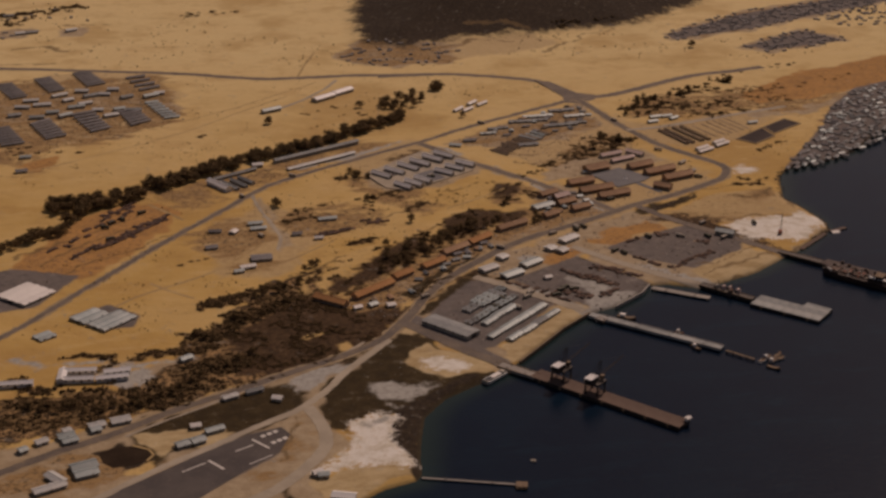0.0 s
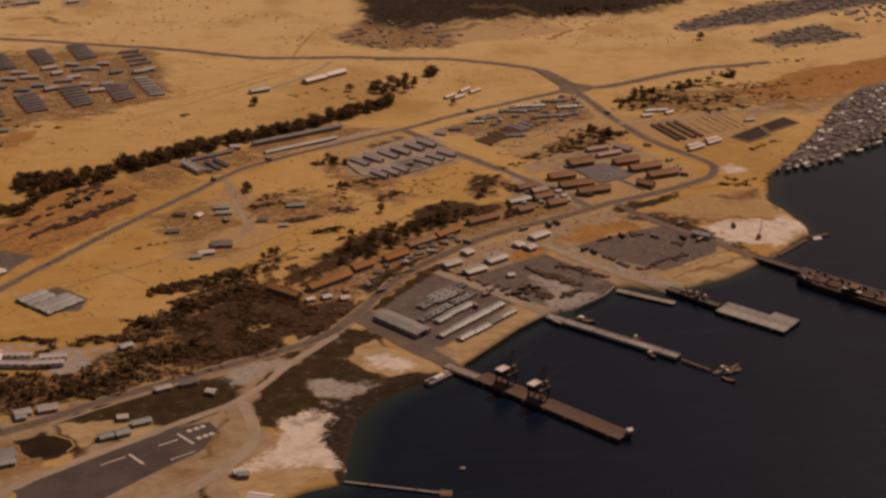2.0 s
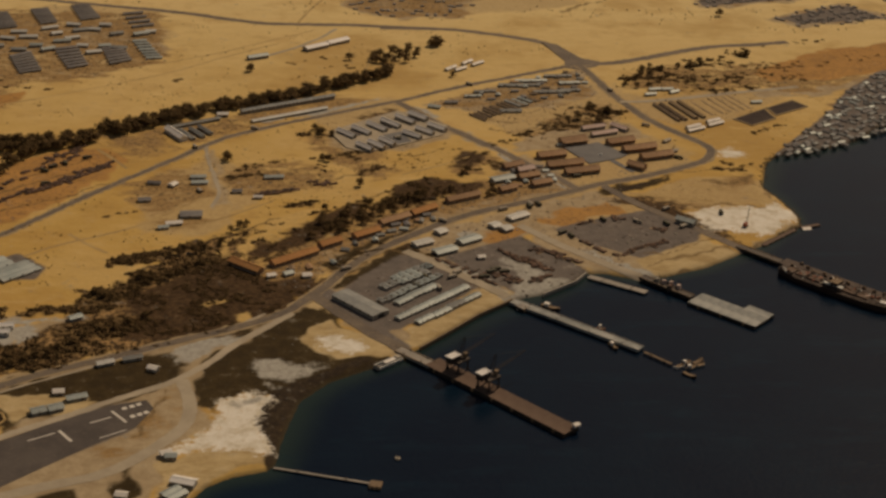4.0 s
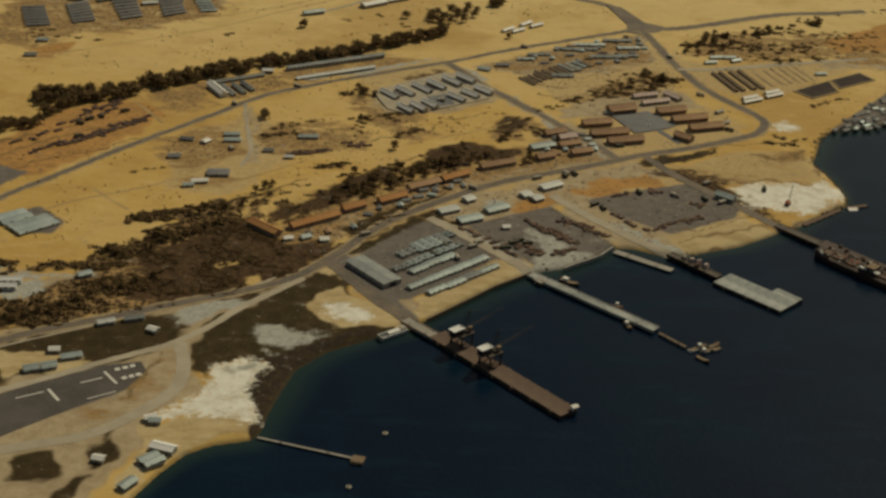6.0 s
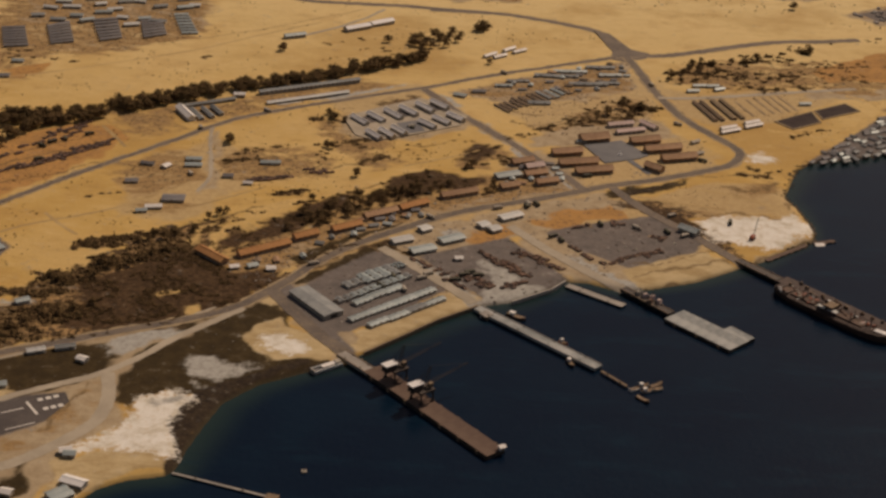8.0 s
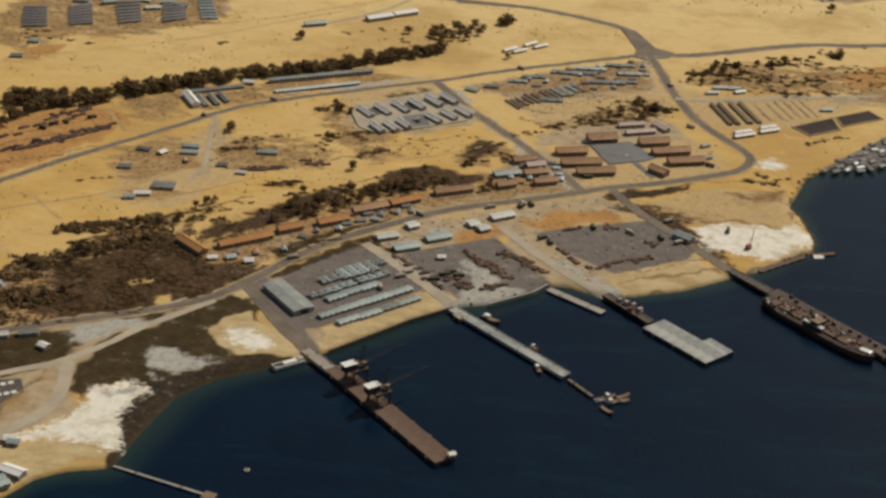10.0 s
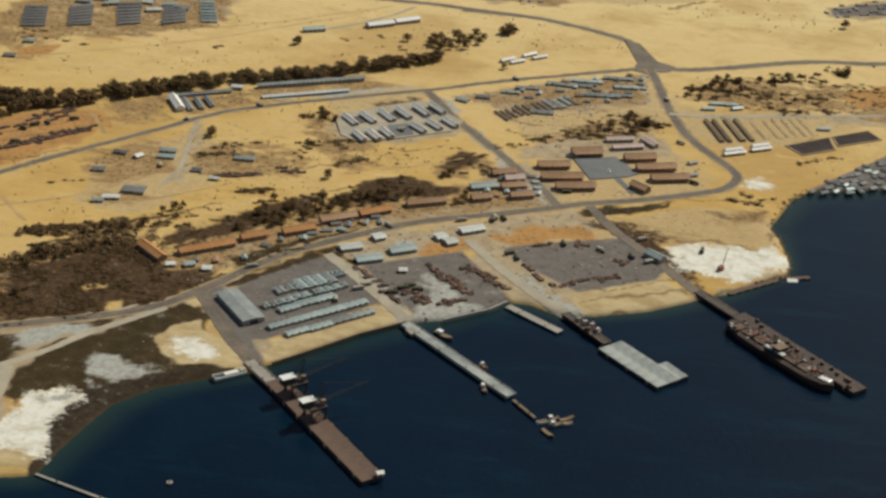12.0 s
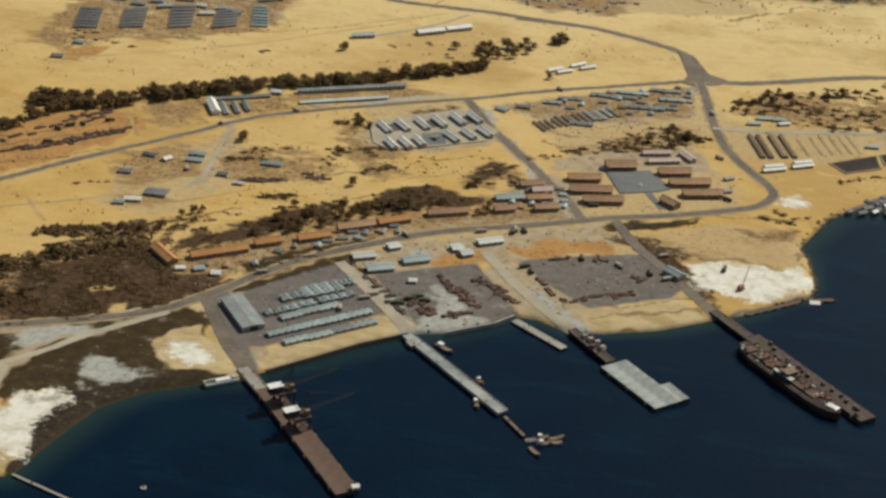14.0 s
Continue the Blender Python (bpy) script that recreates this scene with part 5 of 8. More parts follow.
TILED = "brown barracks with a tiled gable roof on sand"
for args in ((109.5, 1174.1, 24.2, 17.1), (117.5, 1152.7, 30.9, 15), (128.7, 1137.3, 29, 16.8),
             (173.4, 1207, 24.6, 19.8), (186.3, 1190.4, 30.4, 19.1), (197.2, 1172.6, 28.8, 19)):
    gabled("barracks", *args, 7.6, 3.5, 2.0, M_PLASTER, M_TILE_BROWN, TILED, "barracks", "barracks round the square", porch=1.8)
gabled("headquarters", *(132.4, 1205.8, 23.3, 20), 9.5, 4.2, 2.4, M_PLASTER, M_TILE_BROWN, "large brown tiled headquarters house beside a paved square", "house", porch=2.5)
gabled("guard_house", *(176, 1148.4, 14.7, -39.4), 7.5, 3.5, 2.0, M_PLASTER, M_TILE_BROWN, "short brown tiled guard house beside the square", "house")
for args in ((156, 1241.1, 21.6, 20.5), (163.1, 1227, 24.5, 22.6), (179.7, 1241.9, 17.4, -51.2)):
    gabled("long_shed", *args, 5.5, 2.6, 1.2, M_WALL, M_PINK, "low shed with a pale pink roof", "shed", "pink roofed sheds")
for args, roof in (((-134.7, 956.9, 26.5, -42.1), M_TILE), ((-102.1, 971.2, 38.1, 37.1), M_TILE), ((-76.8, 995.2, 17.7, 36.5), M_TILE),
                   ((-50.1, 1012.7, 22.1, 35.2), M_TILE), ((-28.2, 1038.5, 26, 35.1), M_TILE_BROWN), ((-5.5, 1054.9, 23.2, 37.9), M_TILE),
                   ((26.8, 1080.9, 28.7, 28.3), M_TILE_BROWN), ((63.7, 1099.6, 14.6, 28.3), M_TILE_BROWN), ((92, 1110.7, 16.9, 23.4), M_TILE_BROWN),
                   ((83.8, 1126, 17.1, 23.6), M_TILE_BROWN), ((74.3, 1149.6, 17.8, 27.2), M_TILE_BROWN), ((83.3, 1140.8, 14.4, 25.2), M_PINK)):
    gabled("row_house", *args, 7.0, 3.0, 1.8, M_PLASTER, roof, "long low house with an orange tiled roof below the dune", "house", "tiled houses below the dune")
for args in ((62.7, 1121.4, 19.4, 25.9), (4.4, 982.8, 17.2, 30.1), (23.5, 1001.9, 17.5, 33.2)):
    gabled("tin_house", *args, 8.5, 2.2, 0.9, M_WALL, M_TIN, "low house with a pale blue tin roof", "house", "tin roofed houses")
for args in ((-10.4, 996.5, 14.6, 29.8), (64.6, 1044.9, 17.2, 34.6), (45.4, 1027.7, 7.3, 37.4), (53.2, 1021.8, 7.7, 36.1), (4.4, 1016.6, 7.6, 36.7)):
    gabled("white_house", *args, 7.5, 2.2, 0.8, M_WALL, M_BLEACHED, "small house with a bleached white roof", "house", "white roofed houses by the yard")
gabled("pier_office", *(190.7, 1034.5, 14.4, -39.2), 7, 3.2, 1.4, M_WALL, M_TIN, "grey office hut beside the pier road", "hut")

# the hospital compound: light ward huts on a grey yard
for p in ((-57.7, 1221.8, 20.8, -51.9), (-44.8, 1229.7, 21.2, -50.2), (-31.2, 1238.6, 22.5, -51.1), (-19, 1247, 21.5, -50.1), (-6, 1256.5, 21.6, -50.6),
          (6, 1264.9, 20.6, -49.4), (-43.8, 1189.4, 18.5, -52.5), (-33.6, 1195.1, 18.7, -51.7), (-24.5, 1202.2, 17.5, -51.7), (-2.4, 1219.1, 18.6, -46.2), (9, 1229, 18.7, -46.7),
          (20.2, 1237.6, 18.8, -47.2)):
    gabled("ward_hut", *p, 4.8, 3.0, 1.5, M_WALL, M_WHITE, "long hut with a pale grey metal roof", "hut", "huts of the paved compound")

for cx, cy in ((-51.2, 1225.8), (-25.1, 1242.8), (0, 1260.7)):
    solid("compound_court", Geo().box(cx, cy, LAND - 1.0, 15, 9.5, 1.82, -51), M_RUNWAY, "dark asphalt court between two long huts", "yard", kind="structure")

# the harbour yard's warehouses
shed("warehouse", *(-59, 896.6, 41, -51), 14, 3.2, M_TIN_OLD, "large warehouse with a flat blue-grey metal roof", "harbour warehouses", 1, 0.06)


def shed_row(line, n, depth, offset, across, slim=0.86):
    """Sheds side by side along a line of the yard, their ridges across it or along it."""
    x0, y0, ln, hd = line
    c, s = math.cos(radians(hd)), math.sin(radians(hd))
    for i in range(n):
        u = ((i + 0.5) / n - 0.5) * ln
        d = depth * rng.uniform(0.85, 1.08)
        v = offset + rng.uniform(-0.5, 0.5)
        roof = rng.choice((M_TIN, M_TIN, M_TIN, M_TIN_OLD))
        x, y = x0 + u * c - v * s, y0 + u * s + v * c
        if across:
            gabled("store_shed", x, y, d, hd - 90, ln / n * slim * rng.uniform(0.85, 1.05), 1.5, 0.6, M_WALL, roof, "store shed with a pale blue-grey tin roof", "shed", "sheds of the harbour yard", over=0.3)
        else:
            gabled("long_shed", x, y, ln / n * 0.96, hd, d, 1.5, 0.6, M_WALL, roof, "long store shed with a pale blue-grey tin roof", "shed", "long sheds of the harbour yard", over=0.3)


shed_row((-36.5, 930, 20, 41.8), 3, 8, -1, True)
shed_row((-22.5, 942.5, 28, 41.8), 4, 14, 0, True, 0.95)
shed_row((-9.5, 954.3, 10, 41.8), 3, 6, 2, True)
shed_row((-20.8, 919.2, 62, 44.3), 11, 5.5, 4.5, True)
shed_row((-24, 915.6, 40, 44.3), 3, 6.2, -4.0, False)
shed_row((-8, 897.5, 70, 43.8), 4, 6.0, 3.8, False)
shed_row((-4, 894.5, 62, 43.8), 4, 5.6, -4.2, False)

# white sheds, long stores and scattered buildings inland
for p in ((246.4, 1238.6, 18.6, 31.2), (245.6, 1246.1, 15.1, 30.4), (267.4, 1253.4, 17.6, 32.3), (267, 1261.2, 14.4, 31.3),
          (47.2, 1407.5, 15.1, 48.3), (56.3, 1405, 14.6, 42.6), (64.8, 1426.2, 15, 49.3), (74.4, 1422.2, 14.9, 42.6)):
    gabled("white_shed", *p, 3.6, 2.0, 0.8, M_WALL, M_WHITE, "white painted shed standing on bare sand", "shed", "white sheds on the sand")
for p in ((-80.3, 1467.9, 26.3, 37.9), (-58.5, 1488, 24.7, 39.5)):
    gabled("white_hall", *p, 9, 3.2, 1.4, M_WALL, M_BRIGHT, "long hall with a bright white roof", "hall", "white halls")
gabled("grey_hut", *(-136.3, 1436.6, 20.3, 28.5), 6, 3, 1.2, M_WALL, M_TIN, "low grey hut on open sand", "hut")
gabled("long_store", *(-106.8, 1298.1, 92.2, 28.5), 5.0, 3.0, 0.9, M_WALL, M_TIN_OLD, "very long store with a pale metal roof", "store", "long stores")
gabled("long_store", *(-105.5, 1270.9, 73.5, 29.6), 4.6, 2.0, 0.7, M_WALL, M_BLEACHED, "long low store with a pale metal roof", "store", "long stores")
gabled("white_gable_house", *(-199.7, 1217.9, 28.6, -59.4), 6.5, 3.4, 2.0, M_WHITE, M_WHITE, "white house at the end of a walled yard", "house")
for p in ((-185.4, 1246.9, 46.2, 31.2), (-191, 1219.4, 25.9, -59.5), (-182.6, 1223.4, 23.4, -59.5), (-176, 1229.5, 21, -58.2)):
    gabled("yard_shed", *p, 3.2, 2.0, 0.7, M_WALL, M_TIN_OLD, "narrow dark roofed shed in a walled yard", "shed", "yard sheds")
hut(*(-163, 1268.1), 5, 9, 5, 3, 1.2, M_WHITE, "small hut with a white roof by the trees")

# rows of long low timber sheds, and lumber stacks
for i, (x, y) in enumerate([(230.5, 1283.9), (236.8, 1285.8), (247, 1290.3), (254.7, 1292.7), (266, 1297.6), (276.5, 1302.2), (284.4, 1306), (291.7, 1309.6), (298.7, 1313.1), (305.6, 1316.6)]):
    x0, y0, ln, hd = (231.8, 1284.6, 45.9, -72.9)
    if i < 4:
        gabled("timber_shed", x, y, ln, hd, 3.4 if i != 2 else 4.6, 1.3, 0.7, M_WOOD, rng.choice((M_TIMBER, M_WOOD)), "long brown timber shed on sand", "shed", "long timber sheds", over=0.3)
    else:
        b = thing("timber_stack", place(x, y, hd), "long low stack of weathered timber on sand", "timber", "rows of timber stacks")
        for k in range(6):
            part("baulk", Geo().box(((k + 0.5) / 6 - 0.5) * ln * 0.85, 0, -0.1, ln * 0.85 / 6 - 0.5, 2.4, rng.uniform(0.35, 0.6)), M_TIMBER, b)

# the hutted camp to the north-west: blocks of parallel long huts
for near, far, n, roof in (((-381.7, 1371.4, 22, 17.3), (-397.6, 1420.9, 21.3, 14.7), 7, M_TIN_DARK), ((-343.7, 1387.2, 21.6, 29.8), (-360, 1437.2, 23.3, 41.9), 7, M_TIN_DARK),
                           ((-302.7, 1403.2, 21.3, 32.3), (-320.2, 1457.6, 23.8, 24.1), 7, M_TIN_DARK), ((-264.8, 1417.7, 23.4, 35.1), (-276.8, 1460.8, 20.3, 24.9), 6, M_TIN_DARK),
                           ((-234, 1429.3, 15.3, 11.7), (-252.5, 1485.4, 13.7, 16.1), 7, M_TIN), ((-385.6, 1527.1, 18, 24.3), (-403.4, 1578, 18.8, 17), 7, M_TIN_DARK),
                           ((-348.6, 1545.7, 17.5, 26.5), (-364.2, 1593.1, 18.2, 18.8), 7, M_TIN_DARK), ((-309, 1561.2, 21.4, 27), (-324.7, 1608.7, 18.7, 18.8), 7, M_TIN_DARK),
                           ((-254, 1537.7, 23.7, 29), (-267.6, 1581.7, 21.3, 21.6), 4, M_TIN_DARK)):
    for i in range(n):
        u = i / (n - 1)
        x, y, ln, hd = (a + (b - a) * u for a, b in zip(near, far))
        hut(x, y, hd, ln * 0.96, 3.8, 2.0, 0.9, roof, "long camp hut with a weathered grey roof", "huts of the hutted camp", "camp_hut")
for x, y in [(-344.5, 1524.9), (-335.5, 1506.9), (-322.1, 1537.7), (-313.3, 1519.4), (-299.1, 1521), (-290.5, 1536.4), (-277.2, 1509), (-244.3, 1515.8), (-253, 1509), (-326.5, 1481.1), (-318.4, 1491.7), (-305, 1467.6), (-284.4, 1467.9), (-371.9, 1509.3), (-360.1, 1493.1), (-349, 1465.6), (-385.7, 1462.5), (-363.5, 1452.8), (-336.6, 1453.7), (-292.5, 1446.1), (-379, 1486.5), (-270.4, 1461.6), (-417, 1885.8), (-398.7, 1797), (-385.9, 1800.2), (-340.5, 1800.5)]:
    hut(x, y, rng.uniform(-12, 30), rng.uniform(10, 17), rng.uniform(5, 7), 2.6, 1.1, rng.choice((M_TIN, M_BLEACHED, M_TIN_OLD, M_BLEACHED)), "camp store hut with a weathered metal roof", "camp stores")

# houses and sheds of the western edge
shed("hangar", *(-350.8, 1009, 29.8, 45.4), 30, 2.0, M_WHITE, "huge white roofed hall on a dark paved yard", "", 4, 0.1)
shed("depot_shed", *(-305.2, 961.6, 21.9, 42), 16, 1.5, M_TIN, "grey ribbed depot shed on sand", "depot sheds", 2, 0.11)
shed("depot_shed", *(-289.5, 950.5, 29.6, 42.9), 19, 1.5, M_TIN, "grey ribbed depot shed on sand", "depot sheds", 3, 0.11)
shed("depot_shed", *(-334.4, 933, 12.5, 36.1), 11, 1.5, M_TIN, "grey ribbed depot shed on sand", "depot sheds", 2, 0.11)
for p in ((-320.1, 866.8, 16.3, 84.9), (-309.1, 872.2, 20.5, -5.9), (-310.1, 860, 19.6, -5.7), (-288.5, 858.4, 20.2, 3.4), (-285.4, 867.4, 16.2, 4.3), (-349.3, 860.6, 21.8, -1.9)):
    gabled("white_block", *p, 4.6, 3.0, 1.0, M_WHITE, M_BRIGHT, "white block of a walled sandy compound", "house", "white compound blocks")
for p, w, roof in (((-240.8, 880.8, 8.9, 32), 5, M_TIN), ((-283.3, 800, 12.4, 14.5), 7, M_BLEACHED), ((-297.5, 795.9, 10.4, 19), 6, M_BLEACHED), ((-298, 790.6, 6.2, 17.6), 5, M_TIN),
                   ((-315.3, 785.4, 10.5, 18), 6, M_TIN), ((-312.8, 778.7, 9.6, 20.6), 5, M_TIN), ((-315.2, 792.1, 5, 24.9), 4.5, M_BLEACHED), ((-329.5, 780.1, 7.8, 28.2), 5, M_BLEACHED), ((-339.9, 771.5, 5.1, 32), 5, M_TIN),
                   ((-215.6, 819, 10.9, 24.4), 4, M_BLEACHED), ((-199.9, 825, 12.3, 20.7), 3.6, M_TIN_OLD), ((-247.2, 762.8, 8.6, 23.8), 6, M_TIN), ((-238, 766.1, 8.7, 23.8), 6.5, M_TIN), ((-227.5, 777.6, 12.3, 21.3), 4.5, M_TIN),
                   ((-304.2, 746.6, 15.9, 19.6), 9, M_TIN), ((-302.6, 737.9, 14.3, 16.9), 7, M_TIN), ((-322.7, 724.8, 20.3, 23.5), 6, M_BLEACHED), ((-319.7, 735, 14.6, -52.9), 6, M_BLEACHED), ((-173.5, 652.8, 10.8, 59), 5, M_TIN)):
    gabled("coast_house", p[0], p[1], p[2] * 0.9, p[3], w, 2.0, w * 0.17, M_WALL, roof, "small house with a pale metal roof near the coast road", "house", "houses near the coast road", step=5)
gabled("beach_house", *(-160.6, 686.1, 12.7, -20), 6, 2.2, 0.9, M_WALL, M_BRIGHT, "low house with a bright white roof behind the beach", "house")
shed("boat_shed", *(-165.1, 674.3, 11.3, 43.5), 10, 2.4, M_TIN, "pale ribbed boat shed behind the beach", "", 2)
for x, y in [(-191.9, 673.8), (-172, 714.6), (-169, 711.5), (-186.4, 811.4), (-238.5, 783.9)]:
    hut(x, y, rng.uniform(-30, 30), 6, 4.5, 2.5, 1.0, rng.choice((M_WHITE, M_TIN)), "tiny hut with a pale roof on grass", "tiny huts")

# scattered buildings of the middle sand
for x, y, l, w, a, roof in (((*(-177.3, 1047.4), 19, 12, 3, M_TIN_DARK), (*(-188.8, 1031.8), 14, 6, 12, M_WHITE), (*(-196, 1024.6), 9, 5, 15, M_TIN),
                            (*(-176.2, 1124.9), 14, 6, 4, M_TIN), (*(-174.5, 1112.9), 15, 6, 4, M_TIN), (*(-209, 1111.3), 12, 5, -8, M_TIN_DARK), (*(-194.6, 1107.8), 8, 6, 60, M_WHITE),
                            (*(-213.7, 1076.4), 11, 7, 10, M_TIN_DARK), (*(-117.6, 1123.8), 18, 6, 5, M_TIN), (*(-129.2, 1082.9), 8, 4, 2, M_WHITE), (*(-145.4, 1094.1), 9, 6, 5, M_TIN_DARK))
                            + ((*(22.6, 1293.9), 13, 7, -20, M_TIN), (*(38.5, 1307.3), 14, 6, 5, M_TIN_DARK), (*(-367.8, 1329.4), 12, 7, 0, M_TIN), (*(-369.3, 1289.2), 12, 8, 10, M_TIN_DARK),
                            (*(225.9, 1333.5), 13, 5, 15, M_TIN), (*(233.2, 1348.2), 14, 5, 10, M_TIN), (*(245, 1349.2), 13, 5, 10, M_TIN), (*(249.7, 1341.2), 12, 5, 30, M_TIN),
                            (*(122.2, 1199.1), 9, 5, 0, M_TIN), (*(214.2, 1210.2), 10, 4, 40, M_WALL), (*(215, 1185.7), 8, 4, 30, M_WALL), (*(320.5, 1313.5), 12, 4, 10, M_TIN),
                            (*(-117.7, 942.4), 7, 5, 20, M_WHITE), (*(-106.2, 945.7), 8, 6, 30, M_TIN), (*(-93.5, 942.7), 7, 6, 10, M_WHITE), (*(29.3, 972.1), 6, 5, 10, M_WHITE))):
    hut(x, y, a, l * 0.82, w * 0.85, 2.1, 0.9, roof, "single hut with a weathered roof on sand", "scattered huts", "outlying_hut")

# the depot town by the junction
for x, y, l, w, a in ((*(98.5, 1355.4), 22, 9, -5), (*(119.7, 1371.1), 30, 8, 4), (*(147.6, 1386.2), 26, 8, 4), (*(134.5, 1338.5), 34, 9, 6), (*(155.4, 1365.3), 20, 8, 8),
                      (*(90, 1285.9), 19, 9, 5), (*(153, 1344.5), 18, 7, 2), (*(118.5, 1357.6), 16, 7, 0), (*(72.5, 1338.2), 20, 6, 6), (*(59.9, 1324.1), 15, 6, 4)):
    shed("depot_store", x, y, l, a, w * 0.7, 1.8, rng.choice((M_TIN, M_TIN_OLD, M_TIN_OLD)), "weathered tin roofed store of the depot", "depot stores", 2)
for i in range(14):
    x, y = (55.7, 1268.4)
    x2, y2 = (112.5, 1320.3)
    u = (i + 0.5) / 14
    hut(x + (x2 - x) * u + rng.uniform(-1, 1), y + (y2 - y) * u + rng.uniform(-2, 2), 128, rng.uniform(15, 22), 2.4 if i < 9 else 3.2, 1.3, 0.5, (M_WOOD if i < 9 else rng.choice((M_TIN, M_TIN_OLD, M_WOOD))), "narrow stack shed of the depot", "stack sheds", "stack_shed")


def scatter(poly, n, rnd, margin=0.0):
    xs, ys = [p[0] for p in poly], [p[1] for p in poly]
    tries = [(rnd.uniform(min(xs), max(xs)), rnd.uniform(min(ys), max(ys))) for _ in range(n * 6)]
    keep = signed_distance(poly, np.array([t[0] for t in tries]), np.array([t[1] for t in tries])) > margin
    return [t for t, k in zip(tries, keep) if k][:n]


def house_sites(poly, n, gap, seed):
    rnd = random.Random(seed)
    kept = []
    for x, y in scatter(poly, n * 4, rnd):
        if len(kept) >= n:
            break
        if all((x - a) ** 2 + (y - b) ** 2 > gap * gap for a, b in kept):
            kept.append((x, y))
    return kept, rnd


def village(poly, n, gap, group, label, base=None, turn=0):
    kept, rnd = house_sites(poly, n, gap, len(group) * 31 + n)
    for x, y in kept:
        h = hut(x, y, (turn + rnd.choice((0, 0, 90)) if turn else rnd.choice((8, 100))) + rnd.uniform(-18, 18), rnd.uniform(4.2, 7.2), rnd.uniform(2.7, 3.8), 1.2 if turn else 1.7, rnd.uniform(0.4, 0.75),
                rnd.choice(((M_TIN_OLD, M_TIN_DARK, M_TIN_OLD, M_TIN_DARK, M_TIN) if turn else (M_TIN_OLD, M_TIN_OLD, M_TIN, M_TIN_DARK, M_WOOD, M_TILE_BROWN))), label, group, "village_house", door=False)
        if base is not None and h.location.z < base:
            h.location.z = base
            for sx in (-0.35, 0.35):
                part("stilt", Geo().box(sx * 6, 0, -4.5, 0.4, 0.4, 4.5), M_WOOD, h)


M_FAR_ROOF = island_surface("far_roofs", (0.17, 0.16, 0.155), (0.34, 0.32, 0.30), 0.85)


def far_village(poly, n, gap, label):
    """A far cluster of small houses, too small to pick apart."""
    kept, rnd = house_sites(poly, n, gap, n)
    g = Geo()
    for x, y in kept:
        x, y = x + rnd.gauss(0, 5), y + rnd.gauss(0, 6)
        a, l, w, z = rnd.choice((8, 100)) + rnd.uniform(-18, 18), rnd.uniform(3.4, 6.4), rnd.uniform(2.4, 3.6), gz(x, y)
        g.box(x, y, z - 0.2, l, w, 1.3, a)
        one = Geo().gable(0, 0, 1.1, l, w, rnd.uniform(0.4, 0.7), 0.3, 0.12)
        c, s = math.cos(radians(a)), math.sin(radians(a))
        g.add([(x + vx * c - vy * s, y + vx * s + vy * c, z + vz) for vx, vy, vz in one.v], one.f)
    solid("far_houses", g, M_FAR_ROOF, label, "houses", kind="stuff")


village([(298.7, 1178.4), (366.6, 1267.3), (420.6, 1352.1), (468.9, 1405.5), (575, 1453.3), (493.7, 1290.4), (410.5, 1238.2), (370.9, 1201), (331.3, 1185.3)], 270, 5.4, "shore village", "weathered tin roofed house of the shore village", 1.6, 38)
far_village([(349.4, 1669.7), (467.1, 1750.2), (630.4, 1816.7), (710.4, 1853.5), (695.6, 1788.8), (452.8, 1673.7), (350.7, 1642.3)], 270, 5.6, "many small grey roofed houses of a far village")
far_village([(417.6, 1598.8), (519.5, 1662), (550.1, 1601.7), (440.1, 1569.1)], 70, 7, "many small grey roofed houses of an outlying hamlet")
far_village([(548.7, 1697.1), (639, 1766.5), (695.6, 1756.6), (617.8, 1656)], 60, 7, "many small weathered houses near the far road")
far_village([(-47.8, 1646.8), (-9, 1691.7), (40, 1665), (92.5, 1661.2), (72, 1589.5), (14.1, 1587.4), (-34.3, 1602.8)], 42, 8, "many small weathered huts at the foot of the hill")
far_village([(-434.9, 1765.1), (-419, 1918.4), (-323.1, 1932.6), (-314.9, 1840.6), (-385.8, 1796.7), (-383.9, 1756.1)], 14, 10, "many small weathered huts on far sand")
village([(60.8, 1100.9), (63.5, 1137.5), (95.1, 1153.7), (108.9, 1125.7), (100.2, 1112.8)], 16, 8, "huts beside the barracks", "small rusty roofed hut beside the barracks")
village([(-45.1, 1024.3), (-19.4, 1051), (8.8, 1071.2), (11.4, 1058.2), (-22, 1027.4)], 9, 9, "huts below the dune", "small pale roofed hut below the dune")
village([(55.2, 1324), (89.4, 1359.6), (126.2, 1380.6), (168.5, 1406.6), (173.3, 1362.5), (140.4, 1323.8), (94.2, 1315.7), (70.6, 1315)], 30, 11, "huts of the depot", "small tin roofed hut of the depot")
village([(-116, 946.5), (-84.3, 967.6), (-54.9, 1001.1), (-22.8, 1030.9), (4.5, 1052.3), (6, 1045.1), (-20.7, 1022.1), (-58.1, 984), (-86.6, 949.9)], 18, 8, "huts by the coast road", "small pale roofed hut by the coast road")

# monument on the square
x, y = (151.3, 1176.3)
mon = thing("monument", place(x, y, 0), "small white monument on the paved square", "monument")
part("base", Geo().box(0, 0, 0.5, 3.0, 2.4, 0.5).box(0, 0, 1.0, 2.2, 1.8, 0.4), M_BRIGHT, mon)
part("pillar", Geo().box(0, 0, 1.4, 0.8, 0.8, 2.0, 0, 0.6), M_BRIGHT, mon)


